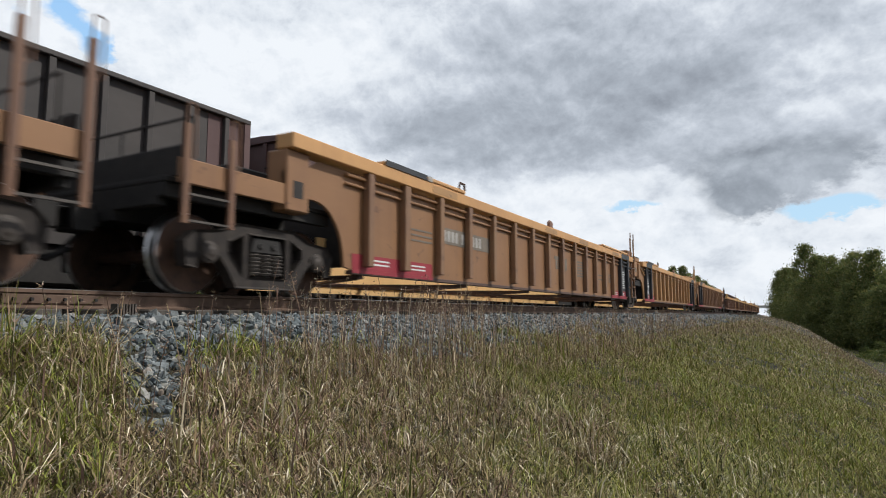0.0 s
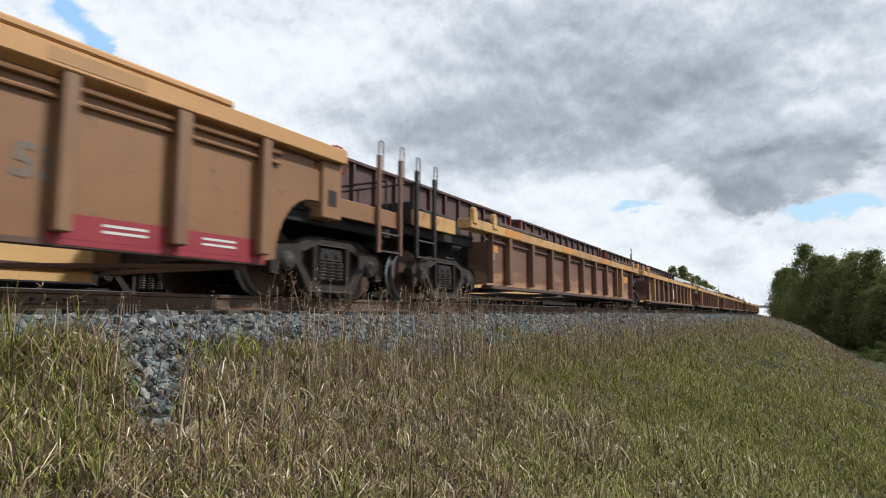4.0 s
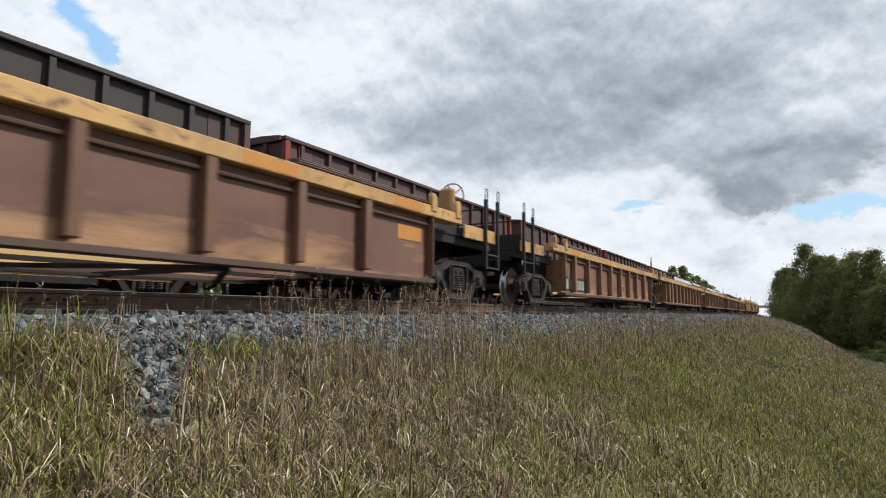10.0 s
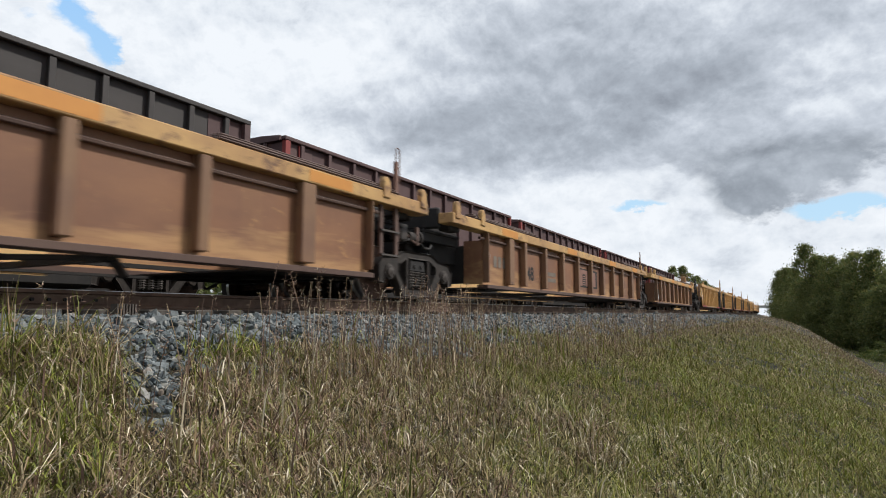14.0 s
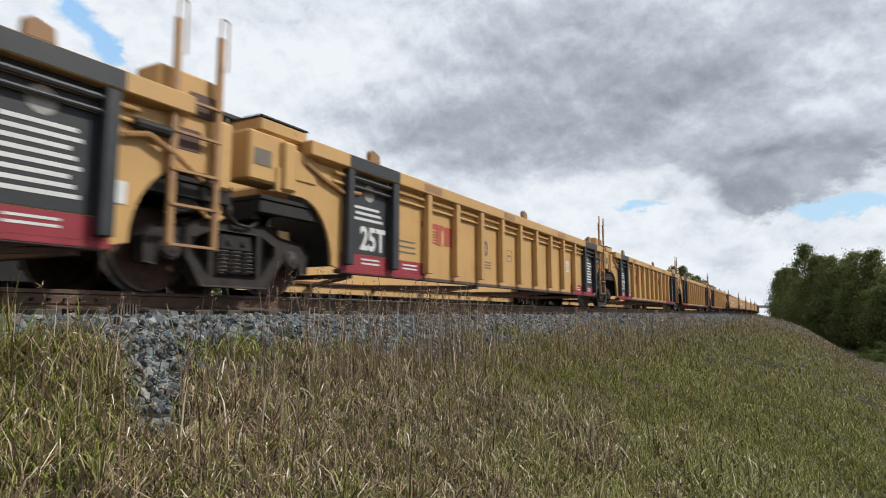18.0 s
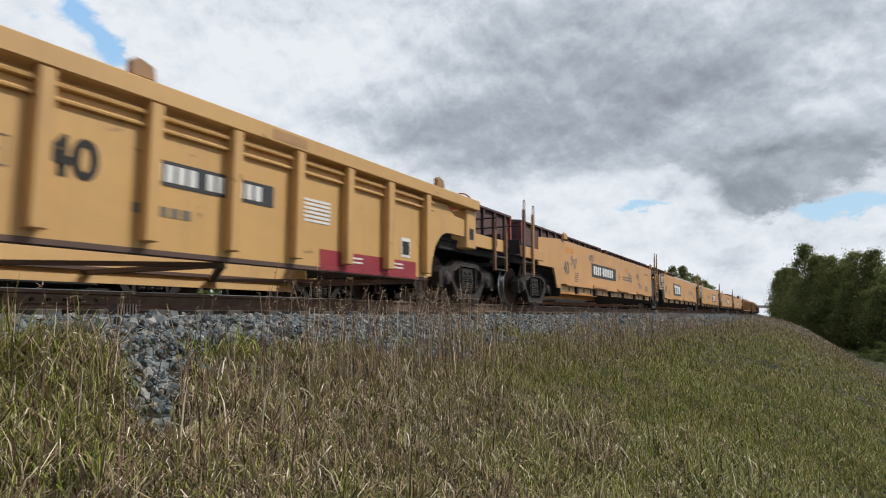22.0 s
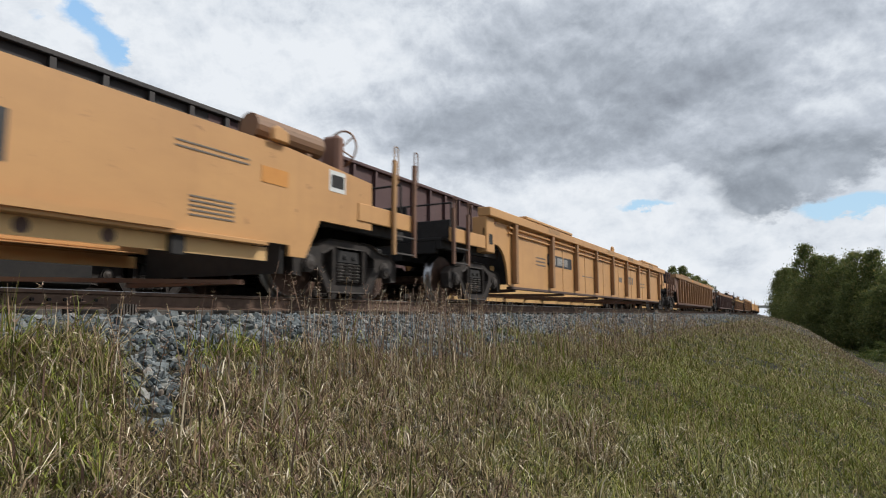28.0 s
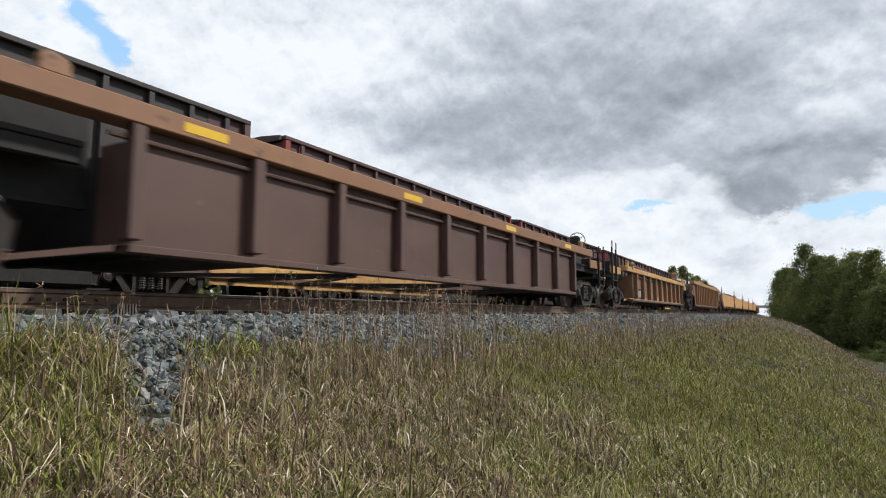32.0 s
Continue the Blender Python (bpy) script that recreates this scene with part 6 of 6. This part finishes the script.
def mark_unit(car, kind, index, length, fe, re_):
    H = length / 2
    st = STYLES[kind]
    y = -wall_y(kind) - 0.004
    a, b = -H + ((2.0 if kind == "dark" else 1.40) if fe else st["panel_gap"]), H - ((2.0 if kind == "dark" else 1.9 if kind == "bright" else 1.40) if re_ else st["panel_gap"])
    if kind in ("bright", "ribbed", "tan"):
        zb = st["bottom"]
        for x0, x1 in ((a, a + 2.3), (b - 2.8, b - 0.35) if kind == "bright" and re_ else (b - 2.5, b)):
            if kind == "tan":
                continue
            bm = bmesh.new()
            box(bm, x0, x1, y - 0.015, y - 0.010, zb - 0.040, zb + 0.012)
            box(bm, x0, x1, y - 0.003, y, zb + 0.016, zb + 0.24)
            part("red_stripe", bm, M_RED, car)
            bars(car, [(x0 + q, x0 + q + 0.45, zb + r, zb + r + 0.025) for q in (0.5, 1.6) for r in (0.10, 0.16)], y - 0.004, M_WHITE, "stripe_lettering")
    if kind in ("bright", "ribbed"):
        z0, z1 = st["bottom"] + 0.25, st["chord_bottom"] - 0.002
        for s, pivot in ((-1, not fe), (1, not re_)):
            if not pivot:
                continue
            x0 = a + 0.165 if s < 0 else b - 1.16
            bm = bmesh.new()
            box(bm, x0, x0 + 0.995, y - 0.003, y, z0, z1)
            part("black_panel", bm, M_BLACK, car)
            bm = bmesh.new()
            box(bm, x0 - 0.13, x0 + 1.16, -1.484, -1.4815, st["chord_bottom"] + 0.01, st["top"] - 0.01)
            part("black_panel", bm, M_BLACK, car)
            if s > 0 and kind == "bright":
                bars(car, [(b + 0.01, b + 0.14, 0.80, 1.02)], y - 0.002, M_WHITE, "placard", "small white placard")
            bm = bmesh.new()
            for dz, r in ((0.10, 0.033), (0.23, 0.025)):
                tube(bm, (x0, -1.4, st["chord_bottom"] - dz), (x0 + 0.995, -1.4, st["chord_bottom"] - dz), r, 8)
            part("black_pipework", bm, M_BLACK, car)
            if s < 0:
                if kind == "ribbed":
                    lettering("125T", 0.56, x0 + 0.50, z0 + 0.20, y - 0.0045, M_WHITE, car, width=0.80)
                else:
                    lettering("25T", 0.48, x0 + 0.61, z0 + 0.22, y - 0.0045, M_WHITE, car, width=0.84)
            n_bars, q = (3, 0.50) if s < 0 else (8, 0.12)
            bars(car, [(x0 + 0.14 + 0.03 * (k % 2), x0 + 0.86 - 0.05 * (k % 3), z0 + q + 0.085 * k, z0 + q + 0.04 + 0.085 * k) for k in range(n_bars)], y - 0.004, M_WHITE, "panel_lettering")
            bm = bmesh.new()
            tube(bm, (x0 + 0.5, y - 0.006, z1 - 0.26), (x0 + 0.5, y - 0.003, z1 - 0.26), 0.13, 16)
            part("round_badge", bm, M_GREYMARK if kind == "ribbed" else M_PALEMARK, car)
    if kind == "bright":
        if fe:
            bars(car, [(a - 0.30, a + 0.0, 1.12, 1.25)], y, M_WHITE, "placard", "small white placard")
            bars(car, [(a - 0.14, a + 0.06, 0.90, 1.08)], y, M_WHITE, "placard", "small white placard")
            bars(car, [(a - 0.95, a - 0.45, 1.40 - 0.10 * k, 1.425 - 0.10 * k) for k in range(2)], y, M_GREYMARK)
            bars(car, [(a - 0.40, a + 0.15, 1.50, 1.525)], y, M_GREYMARK)
        if fe or re_:
            x = a + (2.4 if fe else 7.44)
            bars(car, [(x, x + 1.7, 1.06, 1.32)], y, M_BLACK, "number_panel")
            number_blocks(car, x + 0.06, 1.10, 0.18, (4, 6), y - 0.004, M_WHITE, wide=0.55)
            lettering("40", 0.50, a + 6.70, 1.12, y - 0.002, M_DARK, car)
            if re_:
                bars(car, [(b - 0.80, b - 0.53, 0.70, 1.02)], y, M_WHITE, "sign_plate", "white framed sign plate")
                bars(car, [(b - 0.77, b - 0.56, 0.74, 0.96)], y - 0.004, M_DARK, "sign_face")
                bars(car, [(a + 7.3 + 0.14 * k, a + 7.4 + 0.14 * k, 0.74, 0.84) for k in range(5)], y, M_GREYMARK)
        else:
            mark_block(car, a + 2.2, 1.0, 1.25, 0.38, y, M_REDMARK)
            lettering("40", 0.42, a + 4.7, 1.12, y - 0.002, M_GREYMARK, car)
        bars(car, [(a + 4.4, a + 5.05, 0.84 - 0.06 * k, 0.865 - 0.06 * k) for k in range(3)], y, M_GREYMARK)
        bars(car, [(a + 1.45, a + 2.0, 0.95 - 0.09 * k, 0.975 - 0.09 * k) for k in range(3)], y, M_GREYMARK)
        bars(car, [(a + 5.9, a + 6.2, 0.95, 0.96), (a + 5.9, a + 6.2, 1.2, 1.21), (a + 5.9, a + 5.91, 0.96, 1.2), (a + 6.19, a + 6.2, 0.96, 1.2), (a + 5.97, a + 6.13, 1.06, 1.10)], y, M_GREYMARK)
        bars(car, [(b - 3.15, b - 2.6, 0.98 + 0.055 * k, 1.015 + 0.055 * k) for k in range(6)], y, M_WHITE)
        if index in (14, 16, 17):
            bm = bmesh.new()
            cx = a + (b - a) * 0.66
            pipe(bm, [(cx - 0.62, y - 0.03, 1.66), (cx - 0.5, y - 0.03, 1.50), (cx - 0.25, y - 0.03, 1.30), (cx, y - 0.03, 1.22), (cx + 0.3, y - 0.03, 1.30), (cx + 0.5, y - 0.03, 1.5), (cx + 0.6, y - 0.03, 1.66)], 0.032, 6)
            part("sagging_hose", bm, M_TAN, car)
        for q in (0.16, 0.42, 0.70):
            bars(car, [(a + (b - a) * q, a + (b - a) * q + 0.6, 1.88, 2.0)], -1.4815, M_TAN, "touch_up_patch")
    if kind in ("ribbed", "wide"):
        bars(car, [(b - 8.2, b - 7.7, 0.98, 1.16)], y, M_GREYMARK, "dark_patch")
        lettering("53", 0.40, b - 2.6, 1.02, y - 0.002, M_GREYMARK, car)
        bars(car, [(b - 4.6, b - 3.4, 0.92 + 0.14 * k, 0.96 + 0.14 * k) for k in range(2)], y, M_GREYMARK)
        bars(car, [(a + 1.6, a + 2.3, 1.0 + 0.09 * k, 1.03 + 0.09 * k) for k in range(3)], y, M_GREYMARK)
        if kind == "wide" or fe:
            x = a + (2.45 if kind == "wide" else 2.6)
            bars(car, [(x, x + 2.1, 1.06, 1.36)], y, M_BLACK if kind == "wide" else M_GREYMARK, "number_panel")
            number_blocks(car, x + 0.1, 1.11, 0.20, (4, 6), y - 0.004, M_PALEMARK, wide=0.55)
        if kind == "wide":
            mark_block(car, b - 6.75, 0.96, 1.0, 0.30, y, M_GREYMARK)
            bars(car, [(a + 5.6, a + 6.9, 0.93, 0.955)], y, M_GREYMARK)
        else:
            x = a + (11.0 if fe else 4.9)
            bars(car, [(x, x + 0.62, 0.90 + 0.085 * k, 0.95 + 0.085 * k) for k in range(6)], y, M_GREYMARK)
            mark_block(car, a + 8.9, 1.0, 1.1, 0.36, y, M_GREYMARK)
        for q in (0.12, 0.45, 0.62, 0.85):
            bars(car, [(a + (b - a) * q, a + (b - a) * q + 0.9, 1.90, 2.02)], -1.4815, M_TAN, "touch_up_patch")
    if kind == "tan":
        mark_block(car, a + 9.2, 0.98, 1.3, 0.36, y, M_SILL)
        bars(car, [(a + 4.3, a + 6.9, 1.12, 1.36)], y, M_DARK, "number_panel")
        for q in (0.30, 0.53, 0.68, 0.78, 0.9):
            bars(car, [(a + (b - a) * q, a + (b - a) * q + 0.7, 1.90, 2.02)], -1.4815, M_ORANGEPATCH, "touch_up_patch")
    if kind in ("low", "rusty"):
        c = 0.12
        if not (fe or re_):
            if kind == "rusty":
                bars(car, [(c - 1.15, c + 1.15, 0.60, 1.18)], y, M_DARK, "dark_patch")
            mark_block(car, c - 1.0, 0.64, 1.95, 0.5, y - 0.004, M_WHITE if kind == "low" else M_PINKMARK)
        elif re_ or kind == "rusty":
            if kind == "rusty" and fe:
                bars(car, [(a + 0.05, a + 2.5, 0.44, 0.86)], y, M_DARK, "dark_band")
                number_blocks(car, a + 0.45, 0.50, 0.28, (1, 5), y - 0.004, M_PALEMARK, wide=0.80)
                bars(car, [(a + 7.22, a + 7.60, 0.58, 0.90)], y, M_WHITE, "sign_plate", "white framed sign plate")
                bars(car, [(a + 7.25, a + 7.40, 0.61, 0.87), (a + 7.43, a + 7.57, 0.61, 0.87)], y - 0.004, M_DARK, "sign_face")
            else:
                number_blocks(car, a + 0.15, 0.50, 0.26, (4, 5), y, M_WHITE if re_ else M_PALEMARK)
        bars(car, [(a + 0.16, a + 0.42, 0.93, 1.08)], y, M_PALEMARK, "placard", "dirty pale placard")
        bars(car, [(a + 0.16, a + 0.42, 0.76, 0.90)], y, M_PINKMARK, "placard", "faded pink placard")
        if kind == "low":
            bars(car, [(a + 0.18, a + 0.60, 1.10, 1.26)], y, M_ORANGEPATCH, "touch_up_patch")
            bars(car, [(b - 0.98, b - 0.25, 1.0, 1.24)], y, M_ORANGEPATCH, "touch_up_patch")
            bars(car, [(a + 2.75, a + 2.95, 0.56, 0.86), (a + 3.05, a + 3.25, 0.56, 0.86)], y, M_DIRTY)
        if kind == "rusty":
            bars(car, [(a + 0.62 + 0.24 * k, a + 0.78 + 0.24 * k, 0.78, 1.02) for k in range(4)], y, M_GREYMARK)
            if not (fe or re_):
                lettering("48", 0.46, a + 2.80, 0.74, y - 0.002, M_DARK, car)
            bars(car, [(a + 4.0, a + 4.7, 0.62 + 0.16 * k, 0.72 + 0.16 * k) for k in range(2)], y, M_GREYMARK)
        for q in (0.05, 0.35, 0.66, 0.90):
            bars(car, [(a + (b - a) * q, a + (b - a) * q + 0.9, 1.485, 1.635)], -1.4815, M_ORANGEPATCH, "touch_up_patch")
        if kind == "low" and index == 6:
            for gx, gz, gs in ((a + 3.9, 0.92, 0.62), (a + 3.95, 0.66, 0.55), (a + 5.3, 0.80, 0.65)):
                scrawl(car, gx, gz, gs, y, M_PALEMARK, "pale spray-paint scrawl")
        if kind == "low" and index in (5, 7):
            bm = bmesh.new()
            cx = -2.3
            pipe(bm, [(cx - 0.70, y - 0.05, 1.33), (cx - 0.55, y - 0.05, 1.30), (cx - 0.40, y - 0.05, 1.12), (cx - 0.25, y - 0.05, 0.95), (cx, y - 0.05, 0.86), (cx + 0.2, y - 0.05, 0.92), (cx + 0.35, y - 0.05, 1.10), (cx + 0.6, y - 0.05, 1.24)], 0.04, 6)
            part("sagging_hose", bm, M_DARK, car)
    if kind == "dark":
        for k in range(4):
            x = a + 0.8 + 4.15 * k
            bars(car, [(x - 0.28, x + 0.28, 1.635, 1.735)], -1.4815, M_SAFETY, "reflective_tape", "yellow reflective tape")
    if kind == "flush":
        off, wide, number, letter, at = FLUSH_MARKS[(index - 19) % 5]
        x = a + off
        if number:
            bars(car, [(x, x + wide, 0.98, 1.42)], y, M_BLACK, "black_panel")
            number_blocks(car, x + 0.2, 1.06, 0.28, (4, 6), y - 0.004, M_WHITE, wide=0.66)
        else:
            bars(car, [(x, x + wide, 0.84, 1.50)], y, M_BLACK, "black_panel")
            mark_block(car, x + 0.3, 0.93, wide - 0.6, 0.48, y - 0.004, M_WHITE)
        lettering(letter, 0.30, a + at, 1.16, y - 0.002, M_GREYMARK, car)
        bars(car, [(a + at + 0.6, a + at + 2.0, 1.18 - 0.10 * k, 1.23 - 0.10 * k) for k in range(2)], y, M_GREYMARK)
        lettering("40", 0.50, a + 0.50, 1.08, y - 0.002, M_GREYMARK, car)
        bars(car, [(a + 1.3, a + 1.75 - 0.05 * k, 0.98 - 0.06 * k, 1.0 - 0.06 * k) for k in range(5)], y, M_GREYMARK)
        bars(car, [(b - 1.7, b - 0.7, 1.56 - 0.06 * k, 1.58 - 0.06 * k) for k in range(2)], y, M_GREYMARK)
        bars(car, [(b - 1.5, b - 0.9, 1.0 - 0.05 * k, 1.02 - 0.05 * k) for k in range(5)], y, M_GREYMARK)
        if index == 19:
            for gx, gz, gs in ((a + 0.9, 1.30, 0.5), (a + 2.9, 1.58, 0.4), (a + 8.4, 1.22, 0.55), (a + 10.0, 1.35, 0.35), (a + 10.4, 0.95, 0.4)):
                scrawl(car, gx, gz, gs, y, M_SCRAWL, "blue-grey spray-paint scrawl")
        for r in ((a + 0.5, a + 1.2, 1.55, 1.70), (a + 5.2, a + 5.9, 1.42, 1.50), (a + 8.0, a + 8.4, 1.45, 1.56), (b - 0.5, b - 0.05, 1.35, 1.55)):
            bars(car, [r], y, M_ORANGEPATCH, "touch_up_patch")
        if not fe:
            bm = bmesh.new()
            prism(bm, [(a - 0.015, 0.50), (a - 0.32, 0.50), (a - 0.60, 1.0), (a - 1.08, 1.0), (a - 1.08, 1.74), (a - 0.015, 1.85)], y - 0.004, y - 0.001)
            part("black_panel", bm, M_BLACK, car)
            lettering("125T", 0.37, a - 0.54, 1.555, y - 0.006, M_WHITE, car, width=0.98)
            bars(car, [(a - 1.08, a - 0.02, 1.375, 1.385)], y - 0.0045, M_DARK, "seam")
            bars(car, [(a - 1.05, a - 0.58, 1.17 - 0.12 * k, 1.20 - 0.12 * k) for k in range(2)], y - 0.0045, M_WHITE, "panel_lettering")
            bars(car, [(a - 0.60, a - 0.12, 1.31 - 0.07 * k, 1.34 - 0.07 * k) for k in range(2)], y - 0.0045, M_WHITE, "panel_lettering")
            bars(car, [(a - 0.19, a - 0.02, 1.02, 1.24)], y - 0.0045, M_SAFETY, "sticker", "yellow square sticker")
        if not re_:
            bm = bmesh.new()
            prism(bm, [(b + 0.015, 0.50), (b + 0.32, 0.50), (b + 0.60, 1.0), (b + 1.0, 1.0), (b + 1.0, 1.74), (b + 0.015, 1.85)], y - 0.004, y - 0.001)
            part("black_panel", bm, M_BLACK, car)


for k, (car, kind, mid, length, fe, re_) in enumerate(UNITS):
    if mid < 545:
        mark_unit(car, kind, k, length, fe, re_)


# ---- everything that moves ----
def motions():
    for car, kind, mid, length, fe, re_ in UNITS:
        rows = []
        for k in range(17):
            t = 2.0 * k
            x = mid + SHIFT - SPEED * t
            y = TRACK_Y + bend(x)
            yaw = math.atan2(bend(x + 4) - bend(x - 4), 8.0)
            rows.append((t, Matrix.Translation((x, y, RAIL)) @ Matrix.Rotation(yaw, 4, "Z")))
        walk(car, rows)
    step = 1.0 / 30
    for w, mid in SPINNING:
        near = (mid + SHIFT) / SPEED
        t0, t1 = max(0.0, near - 3.5), min(32.0, near + 1.5)
        if t1 <= t0:
            continue
        n0, n1 = int(t0 * 30), int(t1 * 30)
        rows = [(0.0, None)] if n0 > 0 else []
        rows += [(k * step, None) for k in range(n0, n1 + 1)] + ([(32.0, None)] if n1 < 960 else [])
        loc = w.location.copy()
        turned = []
        for t, _ in rows:
            tt = min(max(t, n0 * step), n1 * step)
            turned.append((t, Matrix.Translation(loc) @ Matrix.Rotation(-SPEED * (tt - n0 * step) / WHEEL_R, 4, "Y")))
        walk(w, turned)
    # the cloud sheet drifts slowly
    walk(backdrop, [(0.0, pose(0, 0, 0.76, 0, 0, 0.0)), (32.0, pose(0, 0, 0.76, 0, 0, -1.3))])


motions()
